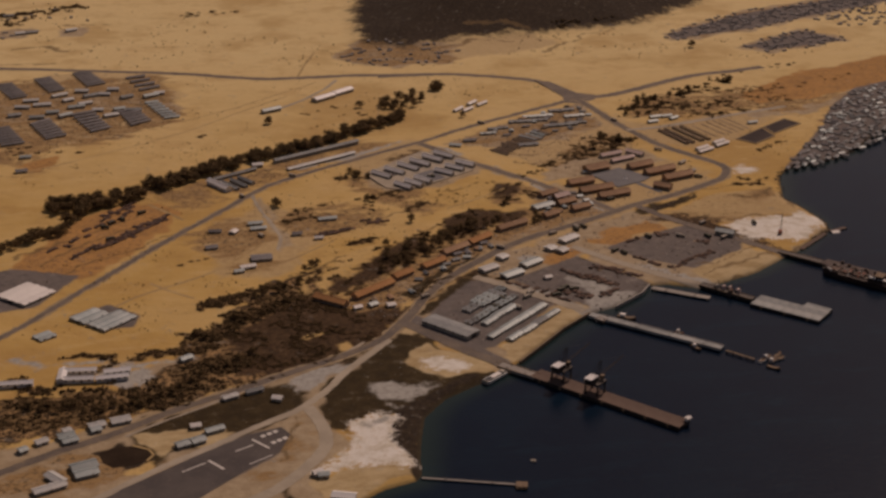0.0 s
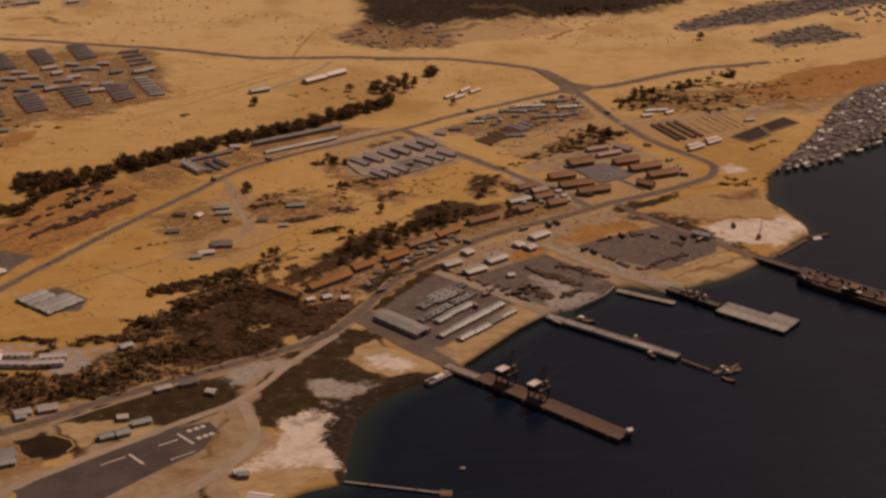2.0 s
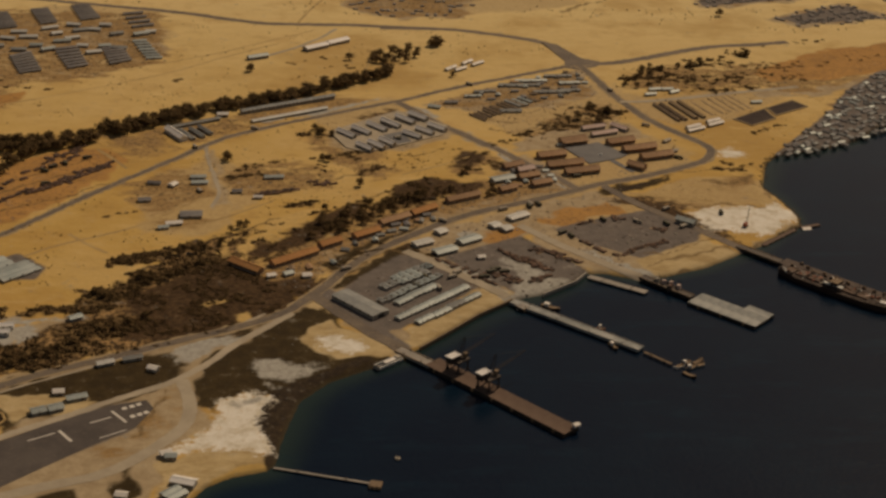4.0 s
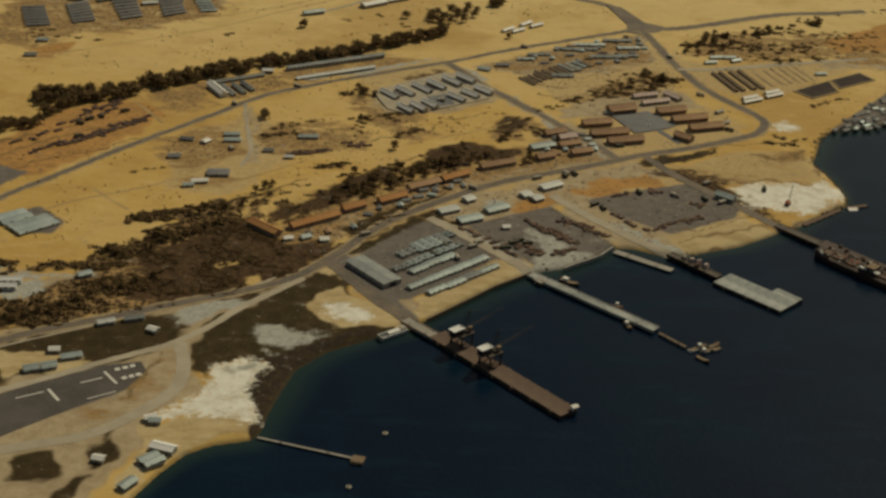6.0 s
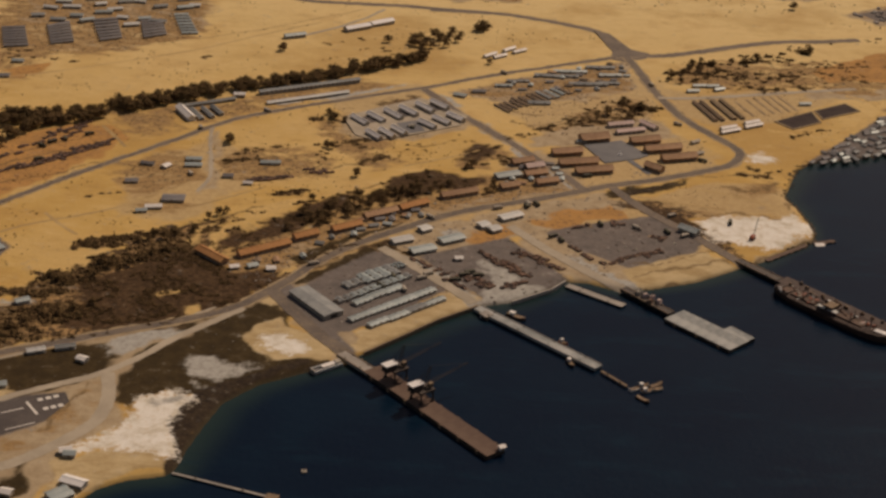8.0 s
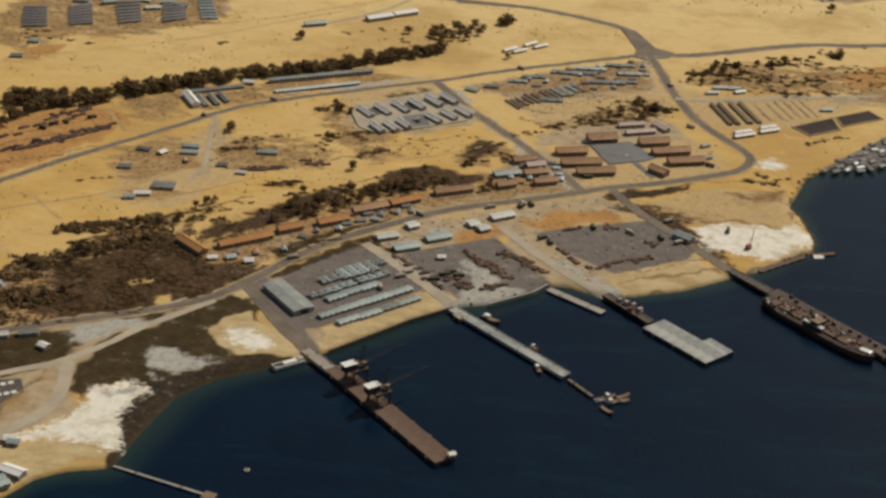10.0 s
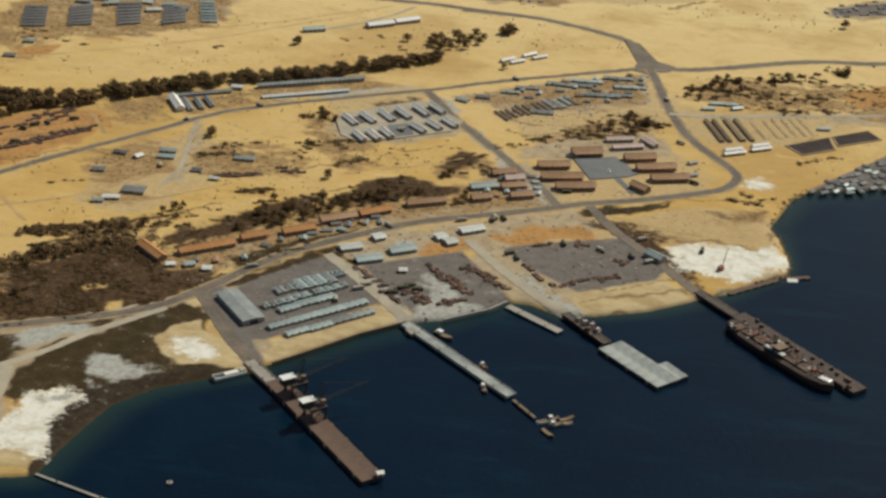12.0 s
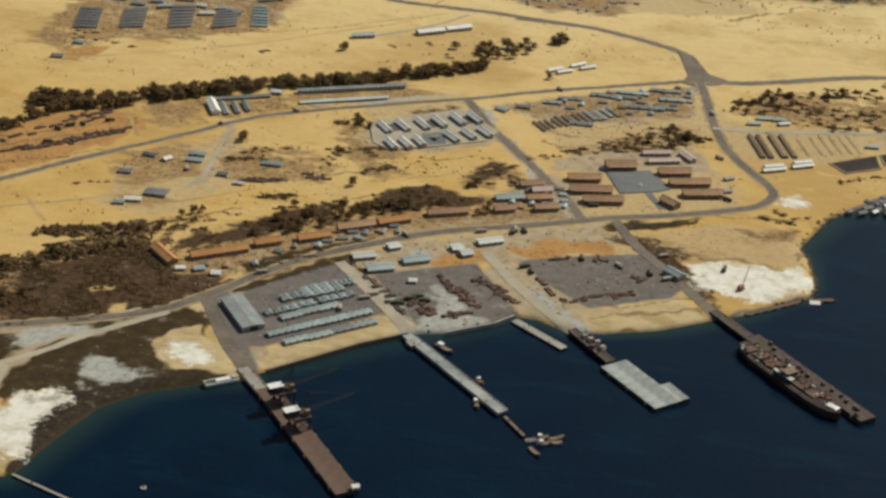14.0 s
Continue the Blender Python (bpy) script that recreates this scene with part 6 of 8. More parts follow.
# ---- harbour: quays, piers, cranes, ship and boats ----
def along(pts, width, z0, z1):
    g = Geo()
    for (ax, ay), (bx, by) in zip(pts, pts[1:]):
        g.box((ax + bx) / 2, (ay + by) / 2, z0, math.hypot(bx - ax, by - ay) + width * 0.5, width, z1 - z0, math.degrees(math.atan2(by - ay, bx - ax)))
    return g


solid("quay_wall", along([(-23.8, 838.6), (-3.6, 860.4), (18.3, 884.8), (42.6, 906.1)], 1.0, -3, 2.75), M_WOOD, "dark timber sheet piling along the sandy quay", "quay", kind="structure")
solid("quay_wall", along([(65.1, 914.6), (90.3, 934.5), (100.2, 948.1)], 1.2, -3, 2.8), M_CONCRETE, "concrete edge of the cargo quay", "quay", kind="structure")


def pier(name, line, width, top, deck, label, bents=8.0, thick=1.6, edge=True):
    """A deck on bents of piles, with kerbs and bollards."""
    x, y, ln, hd = line
    p = thing(name, pose(x, y, 0, 0, 0, hd), label, "pier", "piers")
    part("deck", Geo().box(0, 0, top - thick, ln, width, thick), deck, p)
    if edge:
        for s in (-1, 1):
            part("kerb", Geo().box(0, s * (width / 2 - 0.25), top, ln, 0.45, 0.35), M_CONCRETE if deck is M_GREYDECK else M_WOOD, p)
    n = max(2, int(ln / bents))
    pile = Geo().tube((0, 0, -7), (0, 0, top - thick + 0.1), 0.45, 0.45, 8).mesh("pile", M_STEEL_DARK)
    bollard = Geo().tube((0, 0, 0), (0, 0, 0.9), 0.35, 0.45, 8).mesh("bollard", M_STEEL_DARK)
    for i in range(n + 1):
        for s in (-1, 1):
            part("pile", pile, None, p).matrix_basis = pose((i / n - 0.5) * (ln - 1.5), s * (width / 2 - 0.8), 0)
    for i in range(max(2, n // 3)):
        for s in (-1, 1):
            part("bollard", bollard, None, p).matrix_basis = pose(((i + 0.5) / max(2, n // 3) - 0.5) * ln, s * (width / 2 - 0.9), top)
    return p


def barge_pier(name, line, width, top, deck, label, draught=2.5, panels=8):
    """A floating barge deck of steel panels, with a dark hull and fenders."""
    x, y, ln, hd = line
    p = thing(name, pose(x, y, 0, 0, 0, hd), label, "pier", "piers")
    part("hull", Geo().box(0, 0, -draught, ln, width, draught + top - 0.12), M_STEEL_DARK, p)
    pl = ln / panels
    me = Geo().box(0, 0, 0, pl - 0.05, width - 0.3, 0.2).mesh("deck_panel", deck)
    for i in range(panels):
        part("deck_panel", me, None, p).matrix_basis = pose((i + 0.5) * pl - ln / 2, 0, top - 0.12)
    fend = Geo().box(0, 0, 0, 1.6, 0.5, 2.2).mesh("fender", M_WOOD)
    n = max(3, int(ln / 14))
    for i in range(n):
        for s in (-1, 1):
            u = (i + 0.5) / n * ln - ln / 2
            part("fender", fend, None, p).matrix_basis = pose(u, s * (width / 2 + 0.26), top - 2.4)
    return p


P1 = (18.8, 777.8, 111.7, -49.3)
pier("pier", (-27.4, 826.5, 28.7, -46.5), 8, 2.6, M_CONCRETE, "short concrete trestle leading onto the crane pier", 6)
barge_pier("crane_pier", P1, 13, 2.6, M_DECK, "long rusty brown barge pier carrying two cranes", panels=11)
hut(*(58.4, 738.9), 30, 3.2, 2.6, 2.2, 0.6, M_WHITE, "tiny white cabin at the head of the crane pier", name="pier_cabin", wall=M_WHITE).location.z = 2.7
pier("pier", (79.4, 870.1, 100.7, -43.4), 7.5, 2.4, M_GREYDECK, "long narrow pale grey pier on piles")
barge_pier("landing_stage", (48.7, 895.7, 6.7, 40.2), 7, 2.6, M_CONCRETE, "small pale landing stage beside the pier root", panels=2)
pier("catwalk", (124.5, 824.2, 21.6, -49.2), 1.8, 1.6, M_WOOD, "narrow timber catwalk out to moored boats", 5, 0.4, False)
pier("ramp_jetty", (119.1, 931.6, 43.7, -35.6), 5.5, 1.5, M_CONCRETE, "pale concrete landing ramp", 7, 0.7, False)
pier("pier", (152, 925.1, 43.2, -48.9), 6, 3.0, M_STEEL_DARK, "dark trestle leading to a barge pier", 6)
BP = barge_pier("barge_pier", (186.2, 889.6, 52.4, -45.8), 19, 2.3, M_GREYDECK, "wide pale grey barge pier", panels=7)
barge_pier("pontoon", (206, 886.1, 19.3, -48.1), 8, 2.42, M_GREYDECK, "pale square pontoon against the barge pier", panels=2)
pier("pier", (231.9, 979.6, 36.5, -49.3), 7, 2.8, M_STEEL_DARK, "dark trestle leading to the ship pier", 7)
P4 = (280.3, 927.4, 104.4, -48.3)
barge_pier("ship_pier", P4, 11.5, 3.0, M_SHIPDECK, "long brown barge pier with a ship alongside", panels=10)
pier("jetty", (-87.6, 694.6, 54.4, -18.1), 1.5, 1.0, M_CONCRETE, "thin pale timber jetty on piles", 7, 0.3, False)
barge_pier("mooring_platform", (-59, 684.3, 6.8, -14.1), 6, 1.7, M_WOOD, "weathered timber platform ending the jetty", 1.0, 2)


def crane(x, y, hd, hx, hy, label):
    """A portal crane: lattice legs, cab house with a white roof at (hx, hy) from the base, mast and boom."""
    c = thing("portal_crane", pose(x, y, 2.75, 0, 0, hd), label, "crane", "pier cranes")
    for sx in (-4.2, 4.2):
        for sy in (-4.6, 4.6):
            leg = part("leg", Geo().box(sx, sy, 0, 0.9, 0.9, 7.2, 0, 0.8), M_STEEL_DARK, c)
            part("wheel_bogie", Geo().box(sx, sy, 0, 2.0, 1.3, 0.9), M_STEEL_DARK, leg)
    for sy in (-4.6, 4.6):
        part("side_brace", Geo().tube((-4.2, sy, 1), (4.2, sy, 6.8), 0.22, 0.22).tube((4.2, sy, 1), (-4.2, sy, 6.8), 0.22, 0.22), M_STEEL_DARK, c)
    part("portal_platform", Geo().box(0, 0, 6.9, 10.5, 11, 1.1), M_STEEL_DARK, c)
    part("turntable", Geo().tube((0, 0, 7.9), (0, 0, 9.0), 2.6, 2.2, 14), M_STEEL_DARK, c)
    h = part("machinery_house", Geo().box(hx * 0.6, hy * 0.6, 8.6, 7.4, 4.8, 3.4).box(hx * 0.6, hy * 0.6, 8.0, 8.2, 5.6, 0.6), M_STEEL_DARK, c)
    part("house_roof", Geo().box(hx * 0.6, hy * 0.6, 12.0, 8.6, 5.6, 0.3), M_BRIGHT, h, "bright white flat roof")
    part("cab", Geo().box(3.4, -3.0, 8.8, 2.6, 2.2, 2.6), M_WOOD, c)
    mast = Geo()
    for s in (-1.4, 1.4):
        mast.tube((2.5, s, 8), (5.6, s * 0.4, 20), 0.28, 0.2)
        mast.tube((-3, s, 12), (5.6, s * 0.4, 20), 0.16, 0.14)
    for k in range(4):
        mast.tube((2.5 + k * 0.7, -1.3 + k * 0.2, 9 + k * 2.7), (2.5 + k * 0.7, 1.3 - k * 0.2, 9 + k * 2.7), 0.12, 0.12)
    part("mast", mast, M_STEEL_DARK, c)
    boom = Geo()
    for s in (-0.9, 0.9):
        for zz in (0, 1.3):
            boom.tube((5, s, 9 + zz), (33, s * 0.3, 13 + zz * 0.4), 0.13, 0.1, 4)
    for k in range(12):
        u, v = 5 + 28 * k / 12, 5 + 28 * (k + 1) / 12
        f = lambda q: 9 + 4 * (q - 5) / 28
        w = 0.9 * (1 - 0.7 * k / 12)
        boom.tube((u, -w, f(u)), (v, w * 0.95, f(v)), 0.07, 0.07, 4).tube((u, -w, f(u)), (v, -w, f(v) + 1.0), 0.07, 0.07, 4)
    part("boom", boom, M_STEEL_DARK, c)
    part("boom_stay", Geo().tube((5.6, 0, 20), (32, 0, 13.4), 0.06, 0.06, 4), M_STEEL_DARK, c)
    return c


for base, head in (((-3.2, 809.3), (-6.7, 804.6)), ((13, 786.8), (9.4, 783.6))):
    HD = P1[3] + 90
    dx, dy = head[0] - base[0], head[1] - base[1]
    ca, sa = math.cos(radians(-HD)), math.sin(radians(-HD))
    crane(base[0], base[1], HD, (dx * ca - dy * sa) / 0.6, (dx * sa + dy * ca) / 0.6, "dark portal crane with a bright white house roof")


def hull(length, beam, z0, z1, stern=0.75, sheer=1.2):
    """A ship's hull, bow towards +x."""
    g = Geo()
    st = []
    for k in range(17):
        u = k / 16
        w = min(1, stern + (1 - stern) * u / 0.18) * (1 if u < 0.72 else math.sqrt(max(0, 1 - ((u - 0.72) / 0.28) ** 2)))
        st.append(((u - 0.5) * length, w * beam / 2, sheer * (2 * u - 1) ** 2 * (1.0 if u > 0.5 else 0.4)))
    vs, fs = [], []
    for x, w, s in st:
        vs += [(x, -w * 0.8, z0), (x, -w, z1 + s), (x, w, z1 + s), (x, w * 0.8, z0)]
    for i in range(16):
        a = i * 4
        fs += [(a, a + 4, a + 5, a + 1), (a + 1, a + 5, a + 6, a + 2), (a + 2, a + 6, a + 7, a + 3), (a + 3, a + 7, a + 4, a)]
    fs += [(0, 1, 2, 3)]
    return g.add(vs, fs), st


def ship(line):
    x, y, ln, hd = line
    beam = 15.0
    s = thing("cargo_ship", pose(x, y, 0, 0, 0, hd), "rust-brown cargo ship with a cluttered deck moored at its pier", "ship")
    g, st = hull(ln, beam, -3, 4.0, 0.35, 0.9)
    part("hull", g, M_HULL, s)
    gd, _ = hull(ln * 0.975, beam * 0.93, 4.02, 4.1, 0.35, 0.9)
    part("main_deck", gd, M_SHIPDECK, s)
    for side in (-1, 1):
        bw = Geo()
        for (ax, aw, az), (bx, bw2, bz) in zip(st, st[1:]):
            bw.tube((ax, side * aw * 0.985, 4.8 + az), (bx, side * bw2 * 0.985, 4.8 + bz), 0.14, 0.14, 4)
        part("rail", bw, M_SHIPDECK, s)
    for u, l in ((-0.40, 7), (-0.30, 8), (-0.18, 9), (0.12, 9), (0.24, 9)):
        hc = part("hatch_coaming", Geo().box(u * ln, 0, 4.0, l, 7.2, 1.0), M_HULL, s)
        part("hatch_cover", Geo().box(u * ln, 0, 5.0, l - 0.4, 6.8, 0.25), M_DECK, hc)
    sup = part("superstructure", Geo().box(-0.02 * ln, 0, 4.0, 12, 11, 2.4).box(-0.01 * ln, 0, 6.4, 7, 8, 2.0), M_SHIPDECK, s, "low rust stained superstructure")
    part("bridge_roof", Geo().box(-0.01 * ln, 0, 8.4, 7.4, 8.4, 0.2), M_WOOD, sup)
    part("boat_deck_awning", Geo().box(0.035 * ln, -3.0, 6.5, 7.0, 3.6, 0.18, 4), M_BLEACHED, sup, "bleached canvas awning")
    part("funnel", Geo().tube((-0.05 * ln, 0, 6.4), (-0.055 * ln, 0, 10.5), 1.3, 1.1, 12), M_HULL, s)
    for side in (-1, 1):
        lb, _ = hull(5.5, 1.9, 0, 1.0)
        o = part("lifeboat", lb, M_BLEACHED, s)
        o.matrix_basis = pose(-0.05 * ln, side * 5.2, 6.5)
    for u in (-0.24, 0.18, 0.32):
        k = part("king_post", Geo().tube((u * ln, -2.4, 4.0), (u * ln, -2.4, 11), 0.28, 0.2, 8).tube((u * ln, 2.4, 4.0), (u * ln, 2.4, 11), 0.28, 0.2, 8).tube((u * ln, -2.4, 10.4), (u * ln, 2.4, 10.4), 0.18, 0.18), M_SHIPDECK, s)
        for sy in (-2.4, 2.4):
            for sx in (-1, 1):
                part("derrick", Geo().tube((u * ln, sy, 5.5), (u * ln + sx * 8, sy * 1.2, 8.2), 0.13, 0.1), M_SHIPDECK, k)
    part("forecastle", Geo().box(0.39 * ln, 0, 4.1, 0.08 * ln, 6.0, 1.1, 0, 0.9), M_SHIPDECK, s)
    part("bow_awning", Geo().box(0.42 * ln, 0.6, 5.4, 7.5, 4.2, 0.2, 12, 0.8), M_BRIGHT, s, "bleached canvas awning over the bow")
    part("poop_house", Geo().box(-0.46 * ln, 0, 4.0, 4.5, 6, 1.8), M_SHIPDECK, s)
    rnd = random.Random(4)
    for i in range(90):
        part("deck_cargo", Geo().box(rnd.uniform(-0.46, 0.38) * ln, rnd.uniform(-5.8, 5.8), 4.1, rnd.uniform(0.8, 2.6), rnd.uniform(0.6, 1.8), rnd.uniform(0.5, 1.9), rnd.uniform(0, 90)),
             rnd.choice((M_CRATE, M_CRATE, M_SHIPDECK, M_DECK, M_BLEACHED, M_RED, M_WALL, M_HULL)), s)


ship((269.6, 920.1, 89, -48.1))
for i in range(20):
    x, y, ln, hd = P4
    u, v = rng.uniform(-0.47, 0.47) * ln, rng.uniform(-4.5, 4.5)
    c, s = math.cos(radians(hd)), math.sin(radians(hd))
    cr = thing("cargo_crate", pose(x + u * c - v * s, y + u * s + v * c, 3.08, 0, 0, hd + rng.uniform(-20, 20)), "wooden cargo crate on the ship pier", "crate", "crates on the ship pier")
    part("box", Geo().box(0, 0, 0, rng.uniform(1.5, 3), rng.uniform(1.2, 2), rng.uniform(1, 1.8)), rng.choice((M_CRATE, M_WALL, M_CRATE, M_SHIPDECK)), cr)
    part("lid", Geo().box(0, 0, 1.0, 1.2, 1.0, 0.95), M_WOOD, cr)


def boat(name, line, beam, free, hullmat, label, cabin=True, z=0.0, group="boats"):
    x, y, ln, hd = line
    b = thing(name, pose(x, y, z, 0, 0, hd), label, "boat", group)
    g, st = hull(ln, beam, -0.8, free, 0.85, 0.5)
    part("hull", g, hullmat, b)
    gd, _ = hull(ln * 0.9, beam * 0.82, free + 0.02, free + 0.1)
    part("deck", gd, M_WOOD, b)
    if cabin:
        h = part("wheelhouse", Geo().box(-ln * 0.2, 0, free, ln * 0.24, beam * 0.6, 2.0), M_WHITE, b)
        part("wheelhouse_roof", Geo().box(-ln * 0.2, 0, free + 2.0, ln * 0.27, beam * 0.7, 0.15), M_WHITE, h)
    part("mast", Geo().tube((ln * 0.02, 0, free), (ln * 0.02, 0, free + 4), 0.09, 0.05), M_WOOD, b)
    return b


def landing_craft(line):
    x, y, ln, hd = line
    b = thing("landing_craft", pose(x, y, 0, 0, 0, hd), "grey landing craft moored beside the bank", "boat", "boats")
    part("hull", Geo().box(0, 0, -0.8, ln * 0.94, 5.6, 1.6), M_TIN_DARK, b)
    for s in (-1, 1):
        part("side_wall", Geo().box(0, s * 2.5, 0.8, ln * 0.9, 0.8, 1.5), M_BLEACHED, b)
    part("well_deck", Geo().box(0, 0, 0.8, ln * 0.7, 4.3, 0.1), M_TIN_DARK, b)
    part("bow_ramp", Geo().box(-ln * 0.46, 0, 0.3, 0.5, 4.6, 2.6), M_WALL, b)
    part("wheelhouse", Geo().box(ln * 0.36, 0, 0.8, 3.4, 3.6, 2.6), M_WALL, b)
    part("canopy", Geo().box(ln * 0.1, 0, 2.6, ln * 0.5, 3.0, 0.2), M_WHITE, b, "bleached canvas canopy")


landing_craft((-44.6, 820.8, 21.6, 39.3))
boat("workboat", (67.6, 897.3, 14.2, -33.4), 4, 1.2, M_SHIPDECK, "rusty workboat with a white bow at the pier")
boat("motor_boat", (96.2, 866, 6, -41.4), 3, 1.0, M_RED, "small red and white boat beside the pier")
boat("motor_boat", (99.5, 841, 9.7, -70.8), 3, 1.0, M_SHIPDECK, "small dark boat beside the pier")
boat("motor_boat", (47.6, 896.1, 5.9, 3.5), 3, 1.0, M_WHITE, "small white boat at the landing stage", False)
for p, mt in (((136.4, 814.5, 8, 31.7), M_WHITE), ((141.4, 818.2, 8, 31.7), M_TIN_DARK), ((149.1, 820, 10.1, 38.6), M_SHIPDECK), ((149.8, 815.7, 6, 25.9), M_WALL), ((139.8, 802.8, 9.7, -45.4), M_SHIPDECK),
              ((143.3, 812.8, 8.6, 30.4), M_TIN_DARK)):
    boat("moored_boat", p, 2.9, 1.0, mt, "small boat moored in a cluster off the catwalk", mt is M_TIN_DARK, group="boats off the catwalk")
for p in ((248.1, 1005.4, 21.7, 41.5), (264.5, 1019.9, 22.1, 41.5), (286.3, 1033.6, 17.2, 21.3)):
    barge_pier("rusty_barge", p, 3.6, 0.9, M_DECK, "low rusty barge lying along the headland", 1.0, 3)
hut(*(282.3, 1030.4), 10, 6, 5, 2.5, 0.8, M_WHITE, "white hut at the tip of the headland", name="tip_hut")
for x, y in [(-45.5, 711.5)] + [(-62.5, 660.2)]:
    b = thing("mooring_buoy", pose(x, y, 0), "pale mooring buoy on open water", "buoy", "buoys")
    part("float", Geo().tube((0, 0, -0.6), (0, 0, 0.9), 1.5, 1.5, 14), M_WALL, b)
    part("mooring_ring", Geo().tube((0, 0, 0.9), (0, 0, 1.7), 0.5, 0.3, 8), M_STEEL_DARK, b)

# machinery on the barge pier's trestle
for x, y in [(147.3, 931.9), (151.1, 929.3), (155.6, 926.8), (159.6, 921.4), (154, 921.3)]:
    k = thing("winch_engine", pose(x, y, 3.0, 0, 0, rng.uniform(0, 90)), "rusty and pale winch machinery on the trestle", "machine", "trestle machines")
    part("housing", Geo().box(0, 0, 0, 3.6, 2.6, 2.6, 0, 0.8), rng.choice((M_PINK, M_WALL, M_CRATE)), k)
    part("drum", Geo().tube((-1.5, 1.8, 1), (1.5, 1.8, 1), 0.8, 0.8, 10), M_STEEL_DARK, k)
    part("gantry", Geo().tube((-1, -1, 2.5), (0, 0, 6.5), 0.14, 0.1).tube((1, -1, 2.5), (0, 0, 6.5), 0.14, 0.1), M_STEEL_DARK, k)

# ---- vehicles and stores on the yards ----
WHEEL = Geo().tube((0, -0.2, 0), (0, 0.2, 0), 0.52, 0.52, 10).mesh("wheel", M_STEEL_DARK)


def truck(m, paint, cover, label):
    t = thing("cargo_truck", m, label, "truck", "trucks")
    part("chassis", Geo().box(0, 0, 0.7, 7.0, 1.1, 0.3), M_STEEL_DARK, t)
    cb = part("cab", Geo().box(2.5, 0, 0.9, 1.7, 2.2, 1.5, 0, 0.92), paint, t)
    part("windscreen", Geo().box(3.3, 0, 1.75, 0.1, 1.8, 0.55), M_DARKOPEN, cb)
    part("bonnet", Geo().box(3.7, 0, 0.8, 1.1, 1.6, 0.9), paint, t)
    part("cargo_bed", Geo().box(-1.0, 0, 1.0, 4.9, 2.4, 0.9), paint, t)
    part("canvas_cover", Geo().gable(-1.0, 0, 2.5, 4.7, 2.3, 0.4, 0.05).box(-1.0, 0, 1.9, 4.7, 2.3, 0.6), cover, t)
    for u in (2.9, -1.3, -2.6):
        for s in (-1, 1):
            part("wheel", WHEEL, None, t).matrix_basis = pose(u, s * 1.05, 0.52)
    return t


first = truck(place(*(33.4, 948.1), 20), M_OLIVE, M_OLIVE, "olive canvas covered cargo truck on the yard")
second = truck(place(*(68.3, 1052.1), 10), M_WALL, M_WALL, "dusty pale cargo truck by the road")
for t0, pts in ((first, [(37, 952.3), (42.6, 948.2), (128.5, 1040.1), (93.9, 1015.8), (99.6, 1010.4), (175.2, 1032.2), (-12.8, 940.5), (-20.4, 926.4), (27.7, 940.1), (-295.7, 1136.1), (-290.3, 1145.2), (-281.9, 1152.8), (-266.5, 1166.5), (-291.1, 1108.8), (123.2, 1127.9), (76.2, 1065.8), (83.6, 1069.9), (-14.8, 1212.8), (215.6, 1170.7)]),
                (second, [(5.7, 940.2), (9.7, 946.9), (-4.9, 923), (77.6, 1070.1), (180.9, 1060.8), (186.9, 1026.9), (7.5, 1037.9), (-66.9, 953.9), (190.7, 1346.9), (204.1, 1249.6), (60.3, 1358.9), (-135.1, 1234.8), (-182.3, 1189.7), (55.2, 1059.6), (153.9, 1036.7), (-15.3, 1215.2), (-173.8, 1095.4)])):
    for x, y in pts:
        copy_thing(t0, place(x, y, rng.choice((20, 35, 110, -40)) + rng.uniform(-8, 8)))


def stack(x, y, hd, n, mats, label, group):
    """A stack of crates on dunnage."""
    s = thing("crate_stack", place(x, y, hd), label, "crates", group)
    part("dunnage", Geo().box(0, 0, 0.05, n * 2.3, 3.4, 0.2), M_WOOD, s)
    for i in range(n):
        for j in range(2):
            if rng.random() < 0.9:
                part("crate", Geo().box((i - (n - 1) / 2) * 2.3, (j - 0.5) * 1.7, 0.25, 2.1, 1.5, rng.choice((0.5, 0.8, 1.1))), rng.choice(mats), s)
    return s


def stacks(p, n, spread, group, label, mats=None):
    x0, y0, ln, hd = p
    c, s = math.cos(radians(hd)), math.sin(radians(hd))
    for i in range(n):
        u, v = ((i + 0.5) / n - 0.5) * ln, rng.uniform(-spread, spread)
        stack(x0 + u * c - v * s, y0 + u * s + v * c, hd + rng.choice((0, 0, 90)) + rng.uniform(-6, 6), rng.randint(3, 5), mats or (M_CRATE, M_CRATE, M_CRATE, M_SHIPDECK), label, group)


DK = "dark wooden crates stacked on the yard"
stacks((60.2, 968.9, 43.1, -47.5), 11, 4, "crates of the cargo yard", DK)
stacks((41.3, 941.1, 28.9, -44.7), 7, 3.5, "crates of the cargo yard", DK)
stacks((83.4, 977.7, 39.8, -42.6), 11, 3.5, "crates of the cargo yard", DK)
stacks((65.3, 937.5, 15.2, 34.2), 4, 0.5, "crates of the cargo yard", DK)
stacks((14.5, 953.4, 66.4, -51.5), 9, 3, "crates by the pier road", DK)
stacks((159, 996, 24.7, 27.1), 4, 1.5, "crates of the gravel yard", DK)
stacks((169.2, 1023.5, 10.6, -23), 2, 3, "crates of the gravel yard", DK)
stacks((140, 1044.8, 8.5, -1.6), 2, 2, "crates of the gravel yard", DK)
stacks((116.5, 1035.7, 17.9, 21.8), 2, 1, "crates of the gravel yard", DK)
stacks((138.5, 982.8, 17.1, 37.4), 2, 2, "crates of the gravel yard", DK)
stacks((115.8, 985.7, 43, -52), 3, 4, "crates by the sandy road", DK)
